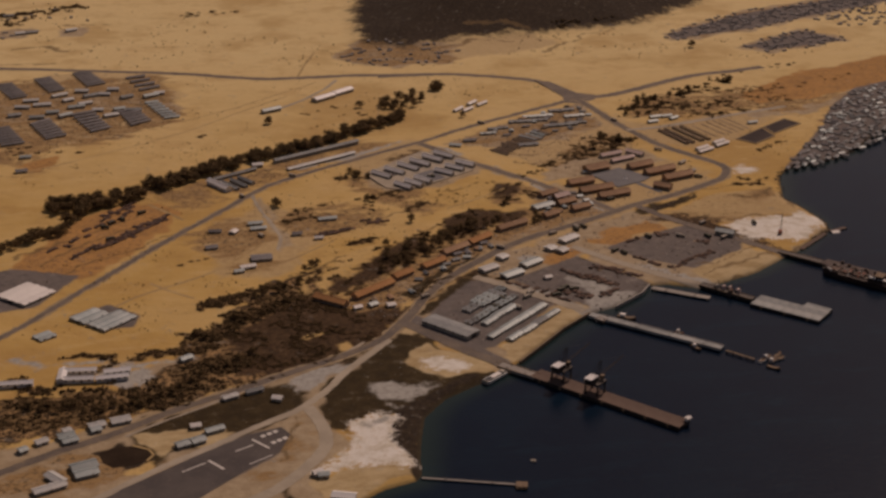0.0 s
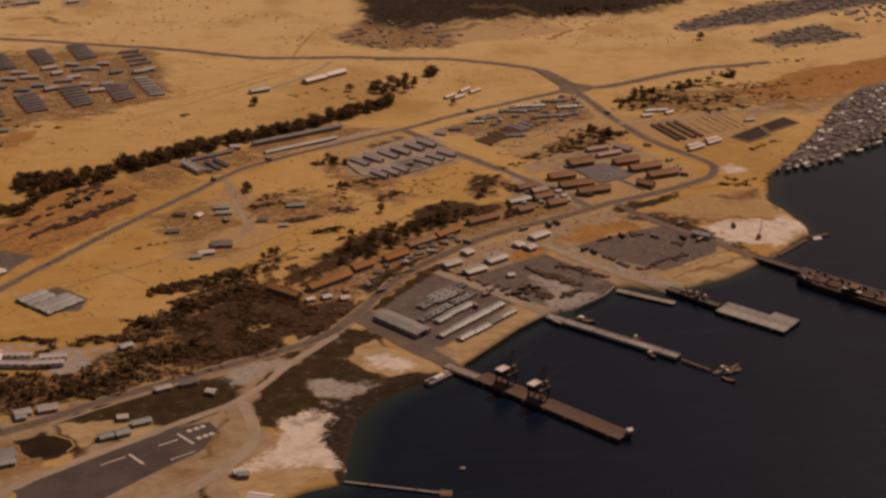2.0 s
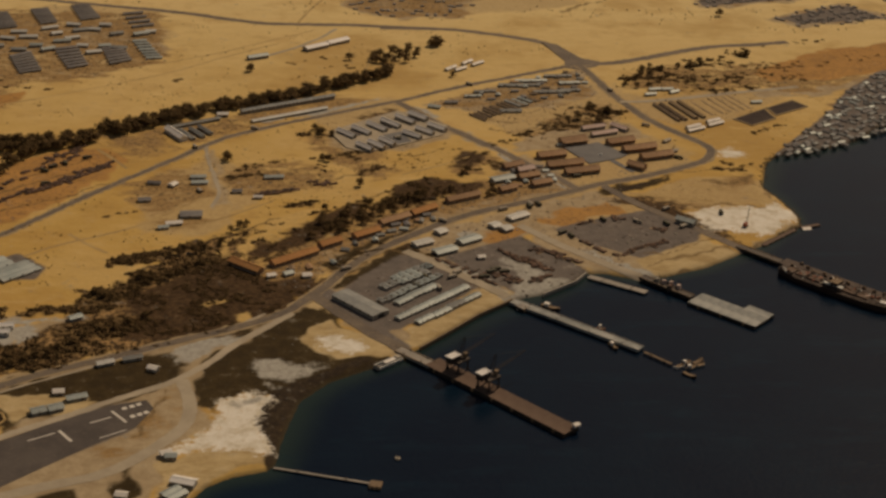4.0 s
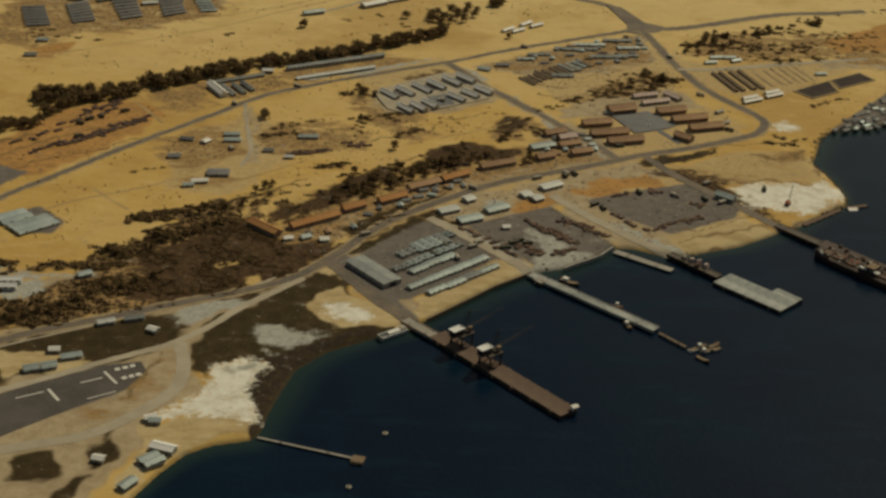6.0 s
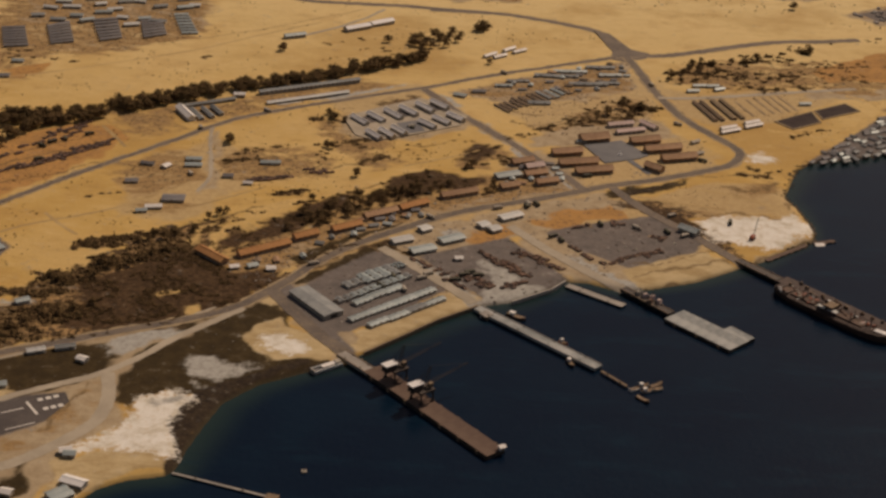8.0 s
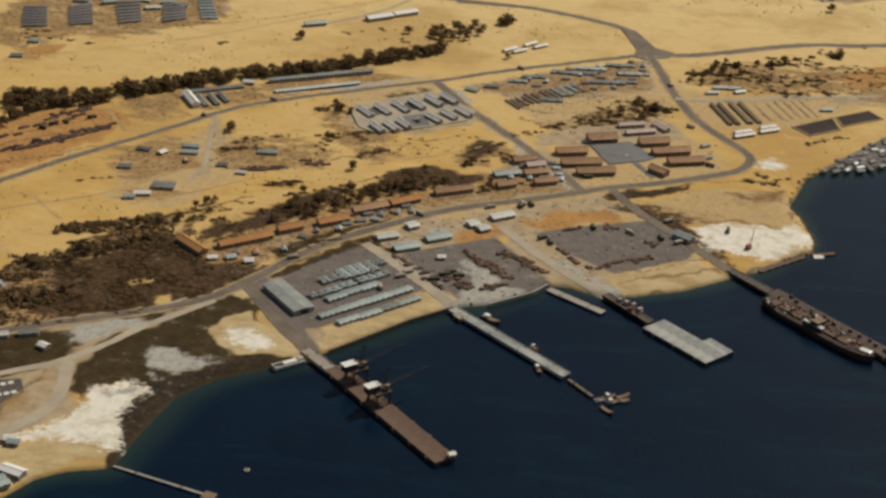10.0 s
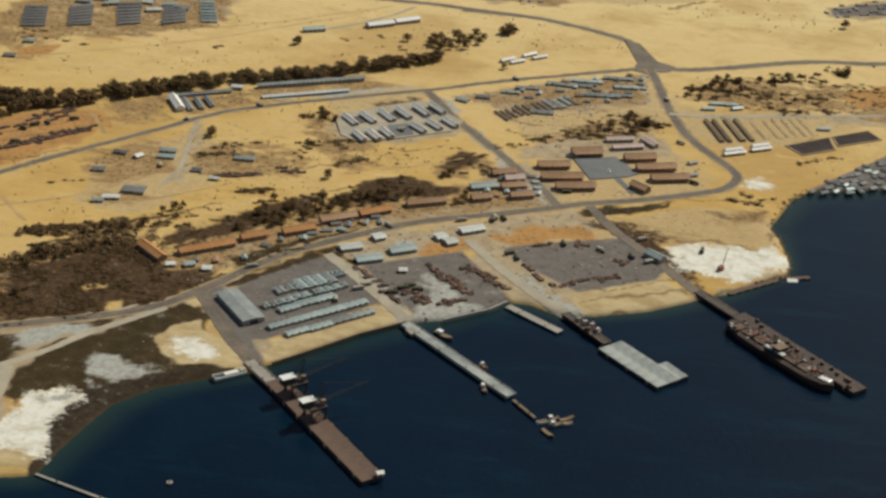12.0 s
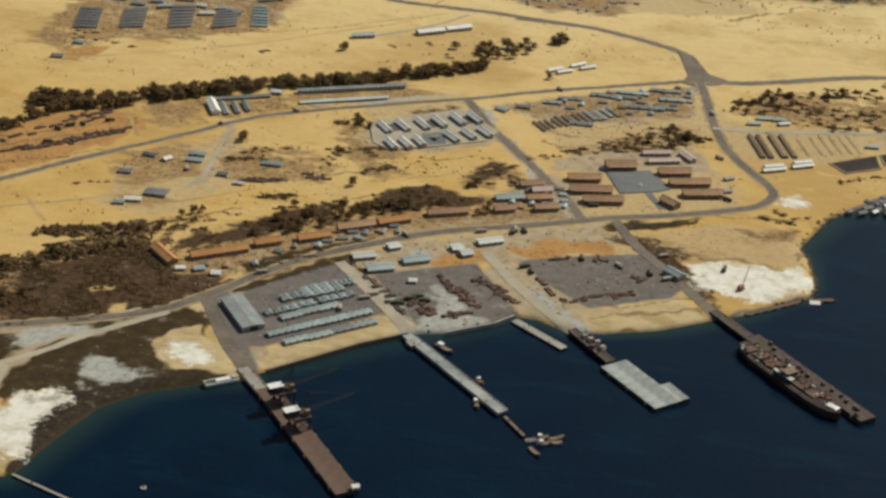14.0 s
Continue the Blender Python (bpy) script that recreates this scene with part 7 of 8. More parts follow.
stacks((-263.4, 1131.5, 62.6, 52.1), 16, 2.5, "stores on the orange earth", "dark stores laid out in rows on orange earth")
stacks((-293.8, 1096.9, 18.8, 34.4), 5, 2, "stores on the orange earth", "dark stores laid out in rows on orange earth")
stacks((-284.4, 1174.3, 47.3, 50.8), 9, 3, "stores on the orange earth", "dark stores laid out in rows on orange earth")
stacks((-284.4, 1113.3, 107.5, 48), 16, 3, "stores on the orange earth", "dark stores laid out in rows on orange earth")
stacks((-305.8, 1131.6, 106.3, 55.7), 9, 5, "stores on the orange earth", "dark stores laid out in rows on orange earth")
stacks((-115, 1096, 30.7, 17), 8, 2.5, "stores among the bushes", "low dark stores lined up on sand")
stacks((-79.5, 1114.5, 18.7, 10.6), 5, 4, "stores among the bushes", "low dark stores lined up on sand")


def mobile_crane(x, y, hd):
    c = thing("mobile_crane", place(x, y, hd), "small rusty crawler crane on white sand", "crane")
    for s in (-1, 1):
        part("track", Geo().box(0, s * 1.4, 0, 4.5, 0.8, 1.0), M_STEEL_DARK, c)
    part("cab", Geo().box(-0.3, 0, 1.0, 4.0, 2.8, 2.2), M_RED, c)
    part("boom", Geo().tube((1.5, -0.5, 1.5), (7, 0, 15), 0.18, 0.1).tube((1.5, 0.5, 1.5), (7, 0, 15), 0.18, 0.1), M_STEEL_DARK, c)


mobile_crane(*(234.7, 1028.6), 60)
for x, y in [(222.4, 1053.8)]:
    copy_thing(first, place(x, y, rng.uniform(0, 180)))

# settling ponds with banks
for p, q in (([(287.6, 1268.4), (323.5, 1296.8), (326.6, 1270.8), (300.4, 1252)], 0), ([(326.3, 1299), (356.6, 1321.1), (366, 1303.9), (329.7, 1279)], 0)):
    solid("pond", Geo().prism(p, 1.0, 3.05), M_TANKBLACK, "dark lined settling pond in a sand bank", "pond", "settling ponds", "structure")
    solid("bank", along(p + p[:1], 1.3, 1.0, 3.25), M_VERGE, "raised earth bank round a pond", "bank", "pond banks", "structure")

M_POND = surface("brown_pond", (0.030, 0.019, 0.012), (0.045, 0.029, 0.018), 0.8, 0.05, 0.5, 0.05, wear=0.1)
M_POND.node_tree.nodes["Principled BSDF"].inputs["Specular IOR Level"].default_value = 0.05
basin = [(-296.1, 761), (-288.2, 767.2), (-276.1, 767.9), (-266.9, 761.6), (-264.2, 754.4), (-268.1, 748.3), (-278, 744.7), (-287.6, 743.6), (-293.2, 749.8)]
solid("pond", Geo().prism(basin, 1.0, LAND + 0.22), M_POND, "brown pond in a sandy hollow beside the airstrip", "pond", kind="structure")
solid("bank", along(basin[2:6], 1.4, 1.0, LAND + 0.4), M_RUT, "low earth bank round the brown pond", "bank", kind="structure")

# airstrip markings
def mark(line, width):
    x, y, ln, hd = line
    g = Geo()
    g.box(0, 0, 0, ln, width, 0.05)
    o = solid("runway_marking", g, M_MARK, "white painted airstrip marking", "marking", "airstrip markings", "structure")
    o.matrix_world = pose(x, y, gz(x, y) + 0.16, 0, 0, hd)


runway = [(-314.4, 696.6), (-272.3, 725.5), (-235.7, 752), (-207.7, 769.1), (-187.8, 775.7), (-182.7, 765.9), (-191.3, 744.4), (-208.9, 730), (-241, 699.4), (-296.8, 645)]
solid("airstrip", Geo().prism(runway, LAND - 0.4, LAND + 0.10), M_RUNWAY, "dark worn asphalt airstrip", "airstrip", kind="structure")
for ln, w in (((-201.4, 756.8, 15.8, -53.2), 1.5), ((-199.2, 766.2, 3.0, 27.4), 3.0), ((-195.2, 768.4, 3.0, 27.4), 3.0), ((-191.5, 770.6, 3.0, 27.4), 3.0),
              ((-193.7, 757.1, 3.0, 37.2), 3.0), ((-190, 759.2, 3.0, 37.2), 3.0), ((-186.5, 761.3, 3.0, 40.2), 3.0), ((-211.3, 753.2, 12.7, 29.9), 0.9),
              ((-202.7, 737.8, 16.5, 32), 0.8), ((-228.8, 736.3, 14.3, -54.6), 1.7), ((-241.6, 735.6, 16, 30.5), 0.9)):
    mark(ln, w)

# ---- rubble on the shore, litter on the yards ----
M_RUBBLE = island_surface("shore_rubble", (0.055, 0.040, 0.028), (0.20, 0.15, 0.10), 0.9)
M_LITTER = island_surface("yard_litter", (0.12, 0.085, 0.068), (0.38, 0.35, 0.31), 0.85)
litter_rnd = random.Random(21)


def rubble(pts, n, spread, label):
    """Stones and broken timber along the water's edge."""
    line = smooth_line(pts, 2)
    g = Geo()
    for _ in range(n):
        q = line[litter_rnd.randrange(len(line))]
        x, y = q.x + litter_rnd.gauss(0, spread), q.y + litter_rnd.gauss(0, spread)
        r = litter_rnd.uniform(0.35, 1.1)
        g.clump(x, y, max(gz(x, y), -0.2) + 0.2 * r, r * litter_rnd.uniform(0.8, 1.6), r * 0.6, litter_rnd, 4)
    solid("rubble", g, M_RUBBLE, label, "rubble", kind="stuff")


rubble(SHORE[34:41], 260, 1.6, "dark stones and wreckage along the headland shore")
rubble(SHORE[29:35], 150, 0.9, "dark stones along the foot of the sand bank")


def yard_litter(poly, n, lo, hi, label):
    """Small boxes, drums and planks strewn about."""
    g = Geo()
    for x, y in scatter(poly, n, litter_rnd):
        g.box(x, y, gz(x, y) - 0.05, litter_rnd.uniform(lo, hi), litter_rnd.uniform(lo, hi) * 0.6, litter_rnd.uniform(0.2, 0.5), litter_rnd.choice((-45, 45, 40, -50)) + litter_rnd.uniform(-12, 12))
    solid("litter", g, M_LITTER, label, "litter", kind="stuff")


yard_litter(GREY[3], 60, 0.6, 2.6, "small crates and scrap strewn over the gravel yard")
yard_litter(GREY[2], 60, 0.6, 2.6, "small crates and scrap strewn over the cargo yard")
yard_litter(GREY[1], 60, 0.5, 1.8, "drums and boxes strewn over the shed yard")
yard_litter(DUST[6], 160, 0.5, 2.2, "planks, drums and scrap round the houses below the dune")
yard_litter(DUST[9], 100, 0.6, 2.6, "scrap and crates of the depot by the junction")
yard_litter(DUST[16], 110, 0.5, 2.2, "drums and boxes beside the coast road")
yard_litter(TAN[0], 90, 0.5, 1.8, "small clutter round the barracks")
yard_litter(TAN[1], 90, 0.5, 2.0, "small clutter on the depot sand")
yard_litter(TAN[5], 130, 0.6, 2.6, "small clutter between the camp huts")

# ---- trees and scrub ----
TREE_KINDS = []
for k in range(7):
    rnd = random.Random(100 + k)
    h = rnd.uniform(7.5, 10.0)
    tr = thing("tree", pose(0, -3000 + 30 * k, LAND), "dark green windbreak tree with a ragged crown", "tree", "trees")
    g = Geo()
    lean = Vector((rnd.uniform(-0.6, 0.6), rnd.uniform(-0.6, 0.6), 0))
    p0 = Vector((0, 0, -0.4))
    for i in range(5):
        p1 = Vector((0, 0, h * 0.82 * (i + 1) / 5)) + lean * ((i + 1) / 5) ** 2 + Vector((rnd.uniform(-0.15, 0.15), rnd.uniform(-0.15, 0.15), 0))
        g.tube(p0, p1, 0.32 * (1 - i / 6), 0.32 * (1 - (i + 1) / 6), 7)
        p0 = p1
    crown = Geo()
    for i in range(14):
        w = i * 2.4 + rnd.uniform(-0.4, 0.4)
        z = h * (0.16 + 0.6 * i / 14) + rnd.uniform(-0.4, 0.4)
        reach = rnd.uniform(2.0, 3.9) * (1.1 - 0.3 * i / 14)
        tip = Vector((math.cos(w) * reach, math.sin(w) * reach, 0.35 * reach + z))
        g.tube((0, 0, z), tip, 0.11, 0.04, 5)
        for j in range(8):
            q = tip * 1.0 + Vector((rnd.gauss(0, 0.95), rnd.gauss(0, 0.95), rnd.gauss(0.1, 0.6)))
            q.z = max(q.z, 0.7)
            crown.clump(q.x, q.y, q.z, rnd.uniform(0.5, 1.05), rnd.uniform(0.35, 0.75), rnd)
    for j in range(26):
        q = Vector((rnd.gauss(0, 0.9), rnd.gauss(0, 0.9), h * rnd.uniform(0.35, 1.0)))
        crown.clump(q.x, q.y, q.z, rnd.uniform(0.4, 0.9), rnd.uniform(0.35, 0.8), rnd)
    part("trunk", g, M_BARK, tr)
    part("crown", crown, M_LEAF, tr)
    TREE_KINDS.append(tr)
planted = []


def plant(x, y, size=1.0, label=""):
    m = pose(x, y, gz(x, y), 0, 0, rng.uniform(0, 360)) @ Matrix.Diagonal((size * rng.uniform(0.9, 1.25), size * rng.uniform(0.9, 1.25), size, 1))
    if len(planted) < len(TREE_KINDS):
        t = TREE_KINDS[len(planted)]
        t.matrix_world = m
    else:
        t = copy_thing(TREE_KINDS[rng.randrange(len(TREE_KINDS))], Matrix())
        t.matrix_world = m
    planted.append(t)


def belt(pts, spacing, depth, size, skip=0.08):
    for p in smooth_line(pts, spacing):
        for r in range(max(1, round(depth / 6))):
            if rng.random() > skip:
                plant(p.x + rng.uniform(-2.5, 2.5), p.y + rng.uniform(-0.5, 0.5) * depth, size * rng.uniform(0.7, 1.15))


belt([(-391.3, 1095.4), (-374.8, 1100.7), (-350.3, 1120.4), (-329.1, 1132.8)] , 5.5, 12, 0.8)
belt([(-342.5, 1183.4), (-322.2, 1189.3), (-303.8, 1194.2), (-275.9, 1206.1), (-247, 1229.8), (-227.3, 1238.2)], 4.2, 24, 0.92, 0.40)
belt([(-229.6, 1240.7), (-208.1, 1256.1), (-183.7, 1271.2), (-163.4, 1285), (-143.2, 1300.4), (-117.1, 1313.5), (-91.4, 1329.4), (-66.1, 1349.9), (-40.4, 1370.8), (-13.5, 1389.1)], 4.2, 19, 0.9, 0.38)
belt([(-325.5, 1153.9), (-308.1, 1181.3), (-289.9, 1194.5)], 6, 10, 0.9)
for x, y in [(-143, 1393.4), (-22.2, 1424.8), (-16.5, 1421.8), (-13, 1431.3), (-6.6, 1423.6), (-1.7, 1435.1), (4.6, 1427.4), (-21.9, 1438.2), (-16.5, 1443.4), (7.1, 1451.5), (14.5, 1443.9), (17.5, 1458.5), (9.1, 1465.8), (37.2, 1478.9), (41.1, 1476.8), (43.3, 1484.5), (37.8, 1486.1), (0.2, 1445.8), (-5.7, 1450.5), (-25.7, 1430.2)]:
    plant(x + rng.uniform(-2, 2), y + rng.uniform(-2, 2), rng.uniform(0.7, 1.0))
for x, y in [(-77.2, 1022), (-71.1, 1020), (-68.2, 1028.5), (-62.6, 1022.6), (-71.5, 1033.3), (-51.8, 1043), (-50.6, 1049.3), (-53.1, 1036.8), (-33.7, 1060.2), (-30.8, 1065.1), (-24.9, 1060.9), (-24.4, 1073.1), (-18.9, 1066.7), (-30.6, 1073.2), (-12.5, 1078.7), (-6.5, 1085.5), (6.5, 1082.3), (19.8, 1098.6), (15.5, 1089.1), (-4, 1093.5), (-91.9, 1006.4), (-42.3, 1053.7), (-35.3, 1049.9), (44.7, 1085.7), (50.1, 1102.6), (54.1, 1090.5)]:
    plant(x + rng.uniform(-3, 3), y + rng.uniform(-3, 3), rng.uniform(0.45, 0.75))
for x, y in [(232.8, 1400.9), (244.9, 1413.8), (249.9, 1409.5), (223.3, 1383.1), (213.8, 1371.4), (204.4, 1362.6), (237.7, 1390.8), (254.8, 1411.1), (269.6, 1419), (342.4, 1455.2), (349.8, 1454.6), (165.9, 1291.7), (173.2, 1284.9), (161, 1296.7), (178.2, 1276.3), (157.4, 1282.5), (149.3, 1269.7), (-81.3, 1224.6), (-78.1, 1230.8), (-71.9, 1219.9), (-156, 1160.9), (-154.5, 1166.2), (217.9, 1358.5), (228, 1390.5), (281.9, 1420), (296.9, 1432.5)]:
    plant(x + rng.uniform(-3, 3), y + rng.uniform(-3, 3), rng.uniform(0.5, 0.8))


def grove(pts, lo, hi):
    """Single trees at places of the plan."""
    for x, y in pts:
        plant(x, y, rng.uniform(lo, hi))


grove([(-80.6, 1041.3), (-78.9, 1058.9), (-82.5, 1033), (-65.2, 1042.7), (-67.1, 1032.5), (-63.1, 1050.1), (-52.4, 1048), (-48.7, 1058.7), (-44.9, 1067.5), (-34.4, 1066.4), (-31.3, 1073), (-25.1, 1080), (-20, 1076.3), (-15.1, 1083.2), (-7.5, 1077.5), (-3.3, 1084.3)], 0.5, 0.8)
grove([(-154.7, 989.4), (-153.3, 997.1), (-147.3, 1019), (-140.8, 1025.5), (-136.4, 1029.9), (-165.3, 990.3), (-171.9, 984.1), (-178.6, 987.2), (-182.2, 980.4), (-187.9, 977.1)], 0.45, 0.7)
grove([(-204.6, 919.4), (-226.3, 914.2), (-221.1, 909.7), (-204.5, 939.9), (-197, 935.3), (-190.8, 934.2), (-185.7, 939.8), (-180.2, 947.2), (-174, 956.6), (-166.5, 962.7), (-209.5, 922.4)], 0.45, 0.7)
grove([(47.1, 1383.2), (-75.1, 1160.5), (-78.8, 1163.8), (-84, 1236.3), (-77.9, 1227.6), (-50.7, 1108.2), (31.5, 1130.2), (35.9, 1135.3)], 0.5, 0.75)
grove([(-339.4, 827.6), (-333, 824.3), (-328.5, 828.1), (-322, 820.9), (-316.7, 824.6), (-311.3, 825.2), (-305.4, 816.7), (-299.4, 820.2), (-294.5, 816.4), (-287.8, 821.3), (-282.2, 815.8), (-276.1, 820.9), (-270.6, 818.4), (-265.1, 825.2)], 0.4, 0.62)
grove([(-258.5, 829.5), (-251.4, 832.3), (-246.1, 839.3), (-238.1, 846), (-232.2, 854.8), (-223.9, 864.2), (-214.7, 865.2), (-207, 874.1), (-197.2, 882.9), (-228, 913), (-232.8, 917.4)], 0.4, 0.65)
grove([(-79, 1018.1), (-77.1, 1028.2), (-66.1, 1044.1), (-51.6, 1060.3), (-48.1, 1069.4), (233.7, 1409.5), (243.7, 1373.5), (253.3, 1391), (349.3, 1460), (167.7, 1275), (177.2, 1284.4), (185.7, 1278.2)], 0.45, 0.7)
grove([(-142, 1397.4), (358.8, 1604.1), (33.9, 1479.7), (-48.5, 1432)], 0.7, 0.9)


BUSH = Geo()
bush_rnd = random.Random(55)


def bush(x, y, r):
    for k in range(bush_rnd.randint(8, 12)):
        a, d = bush_rnd.uniform(0, 6.28), bush_rnd.uniform(0, r * 1.1)
        BUSHES.append((x + 1.5 * d * math.cos(a), y + d * math.sin(a), r * bush_rnd.uniform(0.2, 0.5)))


BUSHES = []


def thicket(poly, n, r0, r1, patch=0.35):
    """Bushes over a polygon, gathered in patches."""
    k = 0
    for x, y in scatter(poly, n, bush_rnd):
        if noise.noise(Vector((x * 0.035, y * 0.05, 3.1))) + 0.5 * noise.noise(Vector((x * 0.12, y * 0.15, 7))) > patch - 0.35:
            bush(x, y, bush_rnd.uniform(r0, r1))


def streak(pts, n, spread, r0, r1):
    line = smooth_line(pts, 3)
    for i in range(n):
        p = line[bush_rnd.randrange(len(line))]
        bush(p.x + bush_rnd.gauss(0, spread), p.y + bush_rnd.gauss(0, spread * 0.8), 1.35 * bush_rnd.uniform(r0, r1))


thicket(SCRUB[0], 1100, 0.5, 1.7)
thicket(SCRUB[1], 700, 0.5, 1.5)
thicket(SCRUB[2], 1500, 0.5, 1.9)
thicket(SCRUB[3], 480, 0.5, 1.7)
thicket(SCRUB[4], 160, 0.7, 1.6)
thicket(SCRUB[5], 220, 0.7, 1.8)
thicket(SCRUB[7], 120, 0.7, 1.6)
streak([(-224.3, 964.9), (-205.3, 976.9), (-178.4, 990.5), (-163.1, 992.2)], 30, 4.6, 1, 2.4)
streak([(-223.2, 925.6), (-205.8, 939.3), (-184.5, 954.2), (-155.7, 960.8)], 40, 6.9, 1, 2.4)
streak([(-152.1, 1122.3), (-143.4, 1129.5), (-128.7, 1131.8)], 13, 3.45, 0.8, 1.8)
streak([(-145.9, 1138), (-130.2, 1152.3), (-114.5, 1159.6)], 12, 3.45, 0.8, 1.8)
streak([(-96.5, 1221), (-82.8, 1221.5), (-73, 1224.6)], 12, 3.45, 0.9, 2.0)
streak([(-80.2, 1164.4), (-69.1, 1173.8), (-53.4, 1172.8)], 15, 4.6, 0.8, 1.8)
streak([(-53.6, 1126.9), (-39.2, 1139.1), (-30.4, 1148.6)], 12, 2.875, 0.6, 1.4)
streak([(-102.6, 1064), (-96.3, 1071), (-87.4, 1076.8)], 11, 2.875, 0.8, 1.7)
streak([(-211.3, 1363.6), (-201.9, 1366.8)], 6, 2.3, 0.6, 1.2)
streak([(-248.6, 1038.2), (-237, 1046), (-223.3, 1054.3)], 6, 3.45, 0.7, 1.4)
streak([(-86.4, 1154.2), (-78.8, 1141.6), (-78.2, 1130.4)], 6, 3.45, 0.7, 1.4)
streak([(-158.5, 990.8), (-144.2, 1007.2), (-134.6, 1014.8), (-112.8, 1035.9)], 25, 4.6, 0.8, 1.8)
streak([(-91.6, 1047.2), (-70.8, 1061.4), (-49.5, 1074.9), (-28.5, 1091.6), (-7.7, 1111.6), (14.2, 1129)], 35, 3.45, 0.7, 1.7)
streak([(86.7, 1222.6), (111.7, 1237.8), (137.9, 1243.6), (146, 1253.6)], 20, 3.45, 0.8, 1.7)
streak([(63, 1200.8), (75.1, 1209.3), (84.1, 1207.4)], 10, 3.45, 0.8, 1.6)
streak([(249, 1159.5), (257.2, 1156.7), (269.4, 1153.1)], 9, 3.45, 0.7, 1.5)
streak([(-382.7, 1339.5), (-362.9, 1344.2), (-316.9, 1332.7)], 10, 3.45, 0.8, 1.6)
streak([(-212.2, 1852.4), (-183.8, 1865.7), (-148.7, 1865.8)], 13, 5.75, 1.2, 2.6)
streak([(-428.3, 1854.8), (-390, 1883.1), (-336.7, 1919.4)], 25, 9.2, 1.5, 3.0)
streak([(228, 1719), (271.8, 1725.5), (302.6, 1734.5)], 15, 5.75, 1.5, 3)
streak([(-304.5, 877.8), (-286.6, 883), (-253.5, 889.9)], 15, 3.45, 0.8, 1.8)
streak([(210.5, 1379.7), (244.3, 1393.6), (332.3, 1388)], 20, 5.75, 0.8, 2.0)
streak([(332.5, 1473.7), (352.7, 1476.9), (407.1, 1501.8), (446.5, 1518.6)], 15, 4.6, 0.8, 2.0)
streak([(351, 1405.4), (397.4, 1429), (451.4, 1452.5), (507.5, 1476.9)], 20, 9.2, 0.7, 1.6)
streak([(295.4, 1228.3), (308.6, 1243.9), (330.8, 1256.6)], 10, 3.45, 0.8, 1.8)
streak([(-32.4, 1127.9), (5.9, 1173.7), (37.7, 1192.9)], 15, 9.2, 0.5, 1.2)
streak([(-390.2, 1351.3), (-368, 1362.4), (-351.6, 1361.4)], 8, 3.45, 0.7, 1.5)
streak([(-55.8, 1424.9), (-34.2, 1391.7), (-24, 1403.1)], 7, 4.6, 0.7, 1.5)
streak([(-113.1, 1425.4), (-92, 1424.2), (-59.7, 1445.5)], 6, 4.6, 0.7, 1.4)
streak([(-356.7, 858.5), (-303.5, 840.8), (-233.1, 843.8)], 60, 9.2, 1.0, 2.6)
streak([(-352.7, 804.4), (-332.9, 808.1), (-299.4, 813.1), (-251.3, 823.3)], 45, 6.9, 1.0, 2.2)
streak([(-435.2, 1890.1), (-402.3, 1899.8), (-369.3, 1919), (-335.1, 1926)], 35, 5.75, 2.0, 3.4)
streak([(-431.7, 1846.1), (-405.5, 1847.7)], 8, 4.6, 1.5, 2.5)
streak([(-268.9, 893.4), (-251.5, 895.7), (-236.3, 892.2), (-219.6, 898.4)], 30, 2.53, 1.0, 2.0)
streak([(-226.5, 962.7), (-210.8, 971.3), (-197.2, 981.8), (-183.2, 992.5), (-166.1, 995.9)], 35, 3.45, 1.2, 2.4)
streak([(-216, 968.1), (-194.8, 967.3), (-176.3, 971.7), (-158.4, 982.6)], 20, 3.45, 1.2, 2.2)
streak([(-233.7, 914.4), (-223.4, 917.8), (-213.4, 913.7)], 13, 2.3, 1.2, 2.2)
streak([(-208.9, 929.2), (-202.4, 945.3), (-190.9, 943.7), (-177.8, 956.3), (-160.2, 966.8)], 45, 4.6, 1.3, 2.6)
streak([(-249.9, 828.5), (-242.3, 839.9), (-227, 848.4), (-213.6, 868.3), (-195, 862.2)], 45, 6.9, 1.2, 2.4)
streak([(-274.9, 833.6), (-262.4, 838.3), (-242.4, 825.5), (-263.8, 816.8)], 30, 5.75, 1.2, 2.4)
streak([(-242.2, 854.6), (-232.8, 859.1), (-217.8, 871.8), (-203.2, 869.1)], 20, 4.6, 1.0, 2.0)
streak([(-343.1, 832), (-322.6, 832.4), (-301.7, 825.1), (-281, 825.5), (-263.7, 830.4)], 55, 6.9, 1.4, 2.6)
streak([(-270.7, 831.6), (-253.1, 840.5), (-235, 857.7), (-209.2, 866), (-189.9, 880)], 45, 9.2, 1.2, 2.4)
streak([(-228.3, 970.4), (-212, 977.8), (-195.8, 980.3)], 15, 3.45, 1.2, 2.2)
streak([(-318.9, 896.1), (-304.3, 897.1), (-291.4, 893.3)], 20, 2.3, 1.2, 2.2)
streak([(-269.3, 894.8), (-256.4, 896.2), (-237.9, 892.3), (-218.8, 902.4)], 25, 2.76, 1.2, 2.2)
streak([(-237.4, 916.4), (-227.7, 922.1), (-222.3, 912)], 13, 3.45, 1.2, 2.2)
streak([(-364.5, 1119.8), (-347.8, 1129.4), (-335.1, 1136)], 17, 3.45, 1.2, 2.4)
streak([(339.2, 1463.4), (348.8, 1455.4)], 7, 3.45, 1.2, 2.2)
streak([(216.2, 1379.9), (244.1, 1395.1), (274.6, 1416.5), (314.6, 1445.7)], 30, 6.9, 1.2, 2.4)
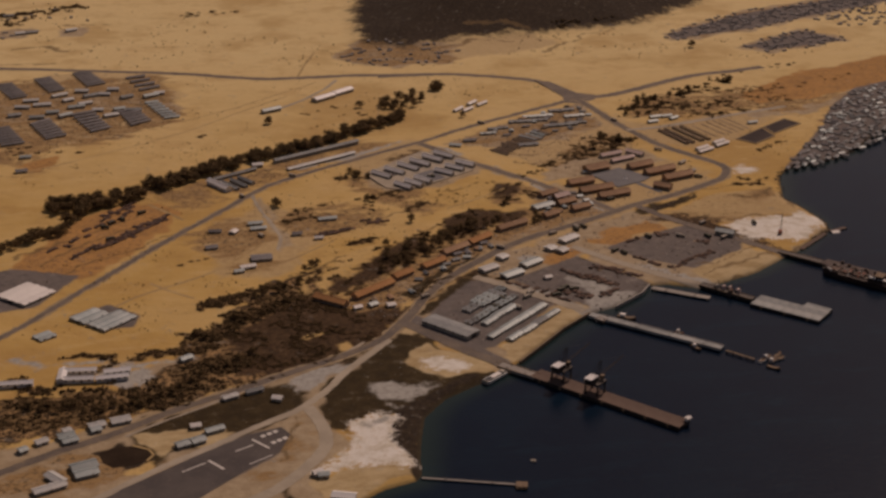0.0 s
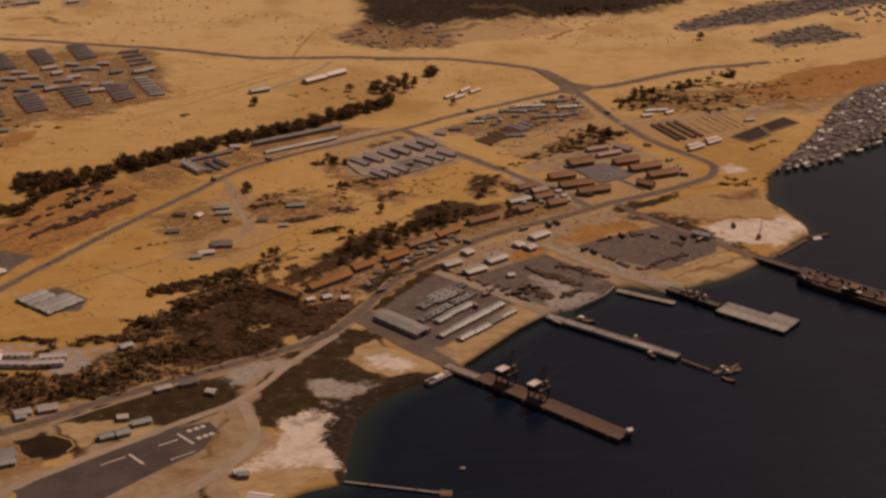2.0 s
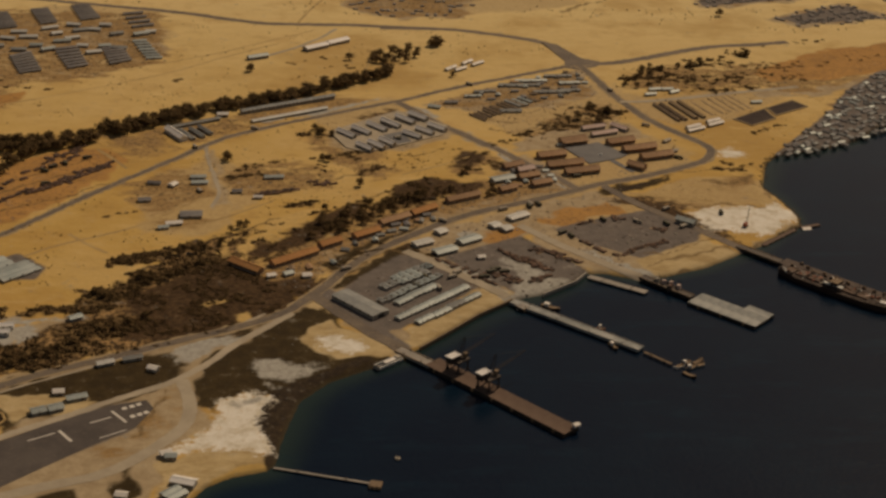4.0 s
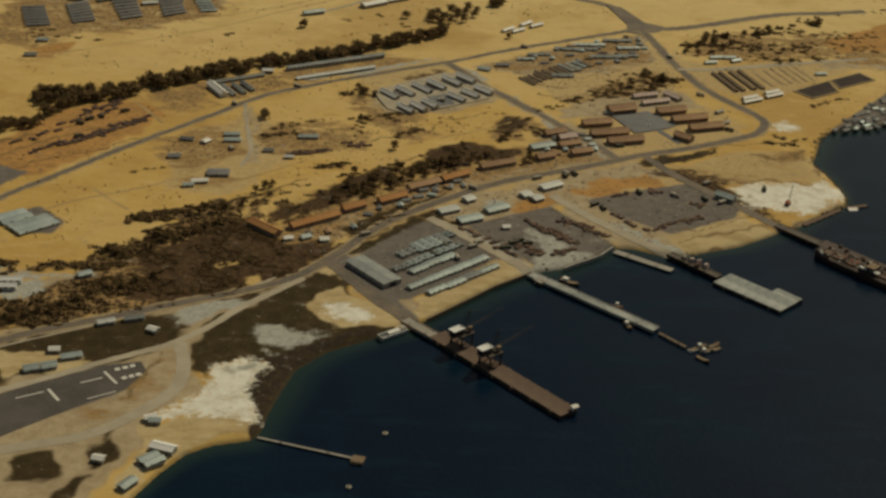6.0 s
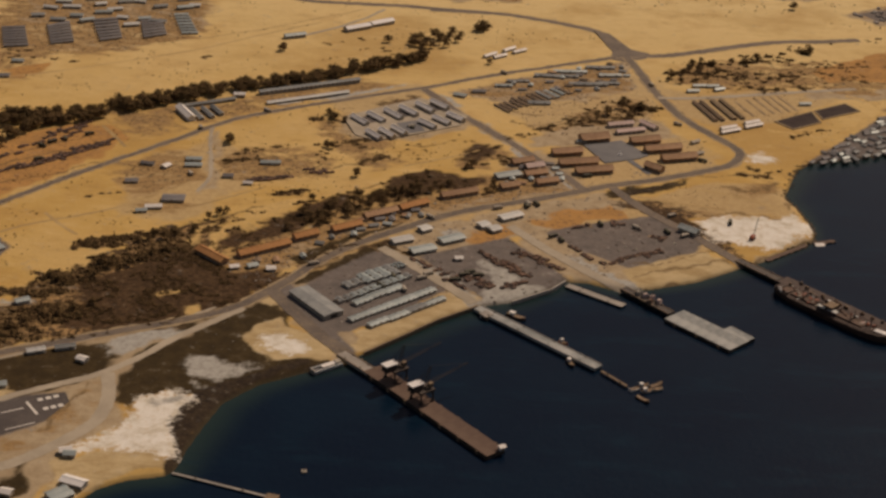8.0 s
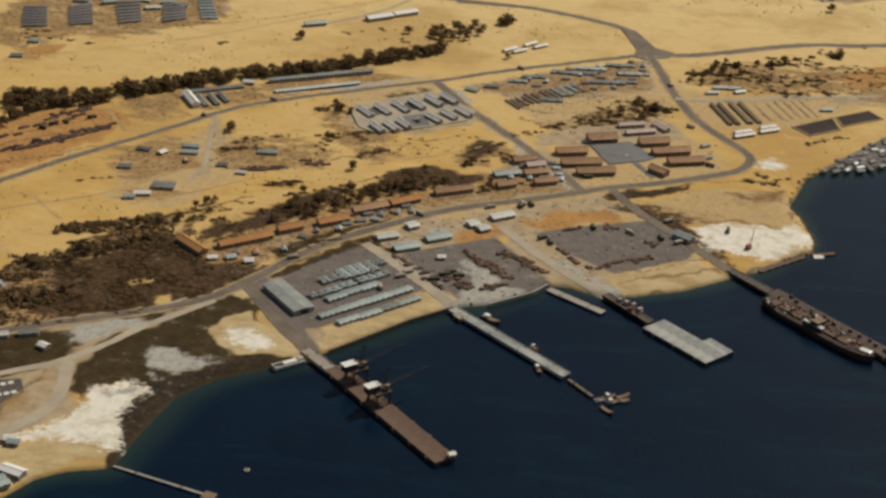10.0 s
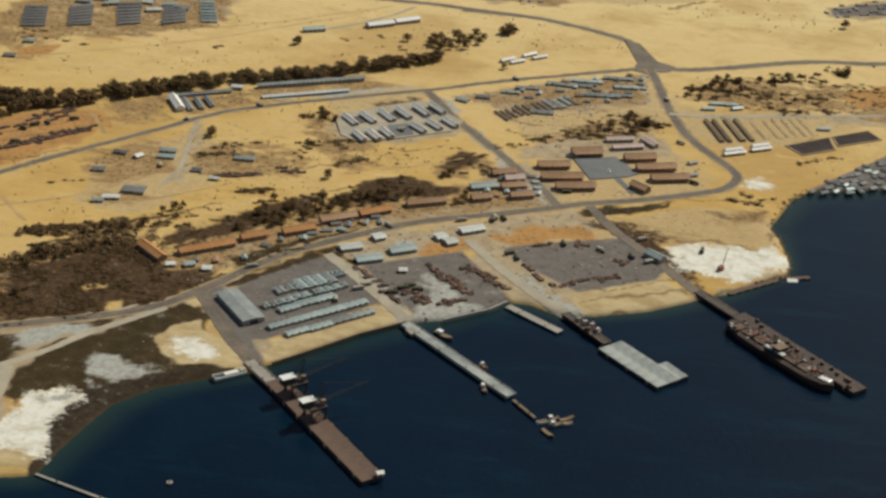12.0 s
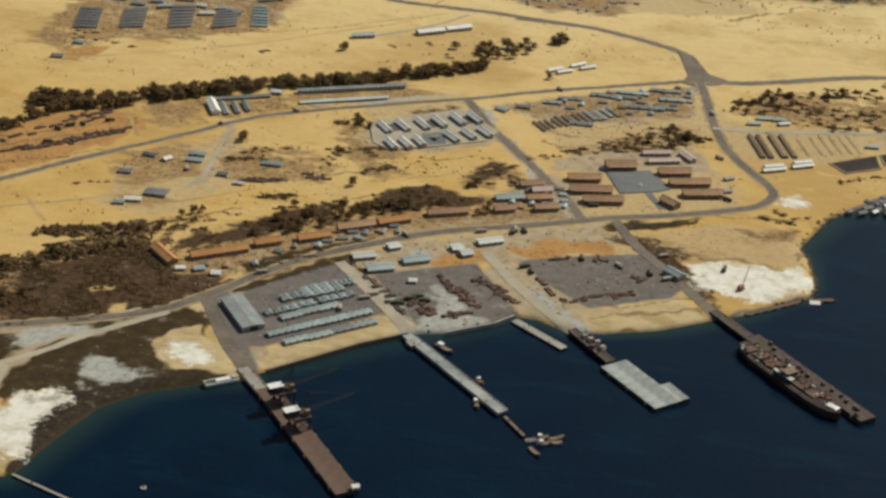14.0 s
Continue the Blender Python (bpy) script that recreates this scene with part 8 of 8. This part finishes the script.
streak([(260.6, 1372.8), (297.2, 1376.8), (337.6, 1390.2)], 25, 9.2, 1.0, 2.0)
streak([(228.8, 1404.9), (258.2, 1414.6), (292.6, 1426), (327.4, 1437.6)], 25, 4.6, 1.2, 2.2)
streak([(229.4, 1368.8), (243.6, 1387.8), (262.9, 1379.8)], 20, 5.75, 1.2, 2.4)
streak([(281.4, 1344.2), (304.7, 1347.7), (328.5, 1359.4)], 18, 4.6, 1.0, 2.0)
streak([(167.3, 1281.3), (185.1, 1290.8), (164, 1261.2)], 25, 5.75, 1.2, 2.2)
streak([(241.4, 1146.7), (253.6, 1144.2), (265.8, 1145.8)], 12, 2.3, 0.8, 1.6)
streak([(136.4, 1267.5), (154.8, 1264.5), (129.9, 1238)], 12, 5.75, 0.8, 1.8)
streak([(-57.2, 979.8), (-34.2, 989.2), (-10.6, 982.1), (4.9, 956.6)], 30, 1.38, 0.5, 1.1)
streak([(-78.8, 956.2), (-64.3, 968.2), (-42.1, 993.2)], 25, 2.53, 0.6, 1.3)
streak([(-151.1, 1123), (-134.5, 1130.5)], 10, 2.3, 1.0, 1.9)
streak([(-107.2, 1066.7), (-86.9, 1074)], 10, 2.3, 1.0, 1.9)
streak([(-83.4, 1023), (-60.2, 1040.2)], 12, 3.45, 1.0, 2.0)
def tufts(poly, n, r0, r1):
    """Single low tufts, thinly strewn in drifts over open sand."""
    for x, y in scatter(poly, n, bush_rnd):
        if noise.noise(Vector((x * 0.02, y * 0.03, 9.4))) + 0.4 * noise.noise(Vector((x * 0.09, y * 0.12, 1))) > 0.05:
            BUSHES.append((x, y, bush_rnd.uniform(r0, r1)))


tufts([(-400, 940), (-260, 1180), (-120, 1290), (60, 1180), (-30, 1090), (-140, 1000), (-250, 930)], 1500, 0.25, 0.8)
tufts([(-420, 1180), (-230, 1260), (-10, 1400), (160, 1480), (60, 1530), (-200, 1570), (-430, 1300)], 1100, 0.3, 0.9)
tufts([(110, 1180), (240, 1200), (180, 1400), (20, 1310)], 500, 0.25, 0.8)
tufts([(190, 1320), (270, 1180), (330, 1230), (420, 1400), (200, 1420)], 400, 0.25, 0.8)
tufts([(-360, 1640), (120, 1560), (480, 1540), (560, 1640), (300, 1680), (-20, 1700), (-420, 2000)], 700, 0.4, 1.2)
tufts([(150, 1105), (240, 1150), (275, 1100), (240, 1070), (170, 1080)], 160, 0.2, 0.6)
bz = ground_z(np.array([b[0] for b in BUSHES]), np.array([b[1] for b in BUSHES]))
for (x, y, r), z in zip(BUSHES, bz.tolist()):
    BUSH.clump(x, y, z + r * bush_rnd.uniform(0.2, 1.1), r, r * bush_rnd.uniform(0.5, 0.9), bush_rnd, 4)
solid("scrub", BUSH, M_SCRUB, "dark olive scrub bushes on sand", "scrub", kind="stuff")


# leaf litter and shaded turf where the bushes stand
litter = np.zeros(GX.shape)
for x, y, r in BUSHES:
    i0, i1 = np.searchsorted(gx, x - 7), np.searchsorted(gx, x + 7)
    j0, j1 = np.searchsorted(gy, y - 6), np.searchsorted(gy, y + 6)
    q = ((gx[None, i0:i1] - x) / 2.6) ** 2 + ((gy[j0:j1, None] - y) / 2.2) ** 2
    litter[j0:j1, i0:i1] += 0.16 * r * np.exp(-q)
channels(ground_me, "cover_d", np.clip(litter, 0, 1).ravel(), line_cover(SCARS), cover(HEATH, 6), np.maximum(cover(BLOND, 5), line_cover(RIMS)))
tan_cover = cover(TAN, 8)
channels(ground_me, "cover_e", tan_cover, tan_cover, tan_cover, tan_cover)
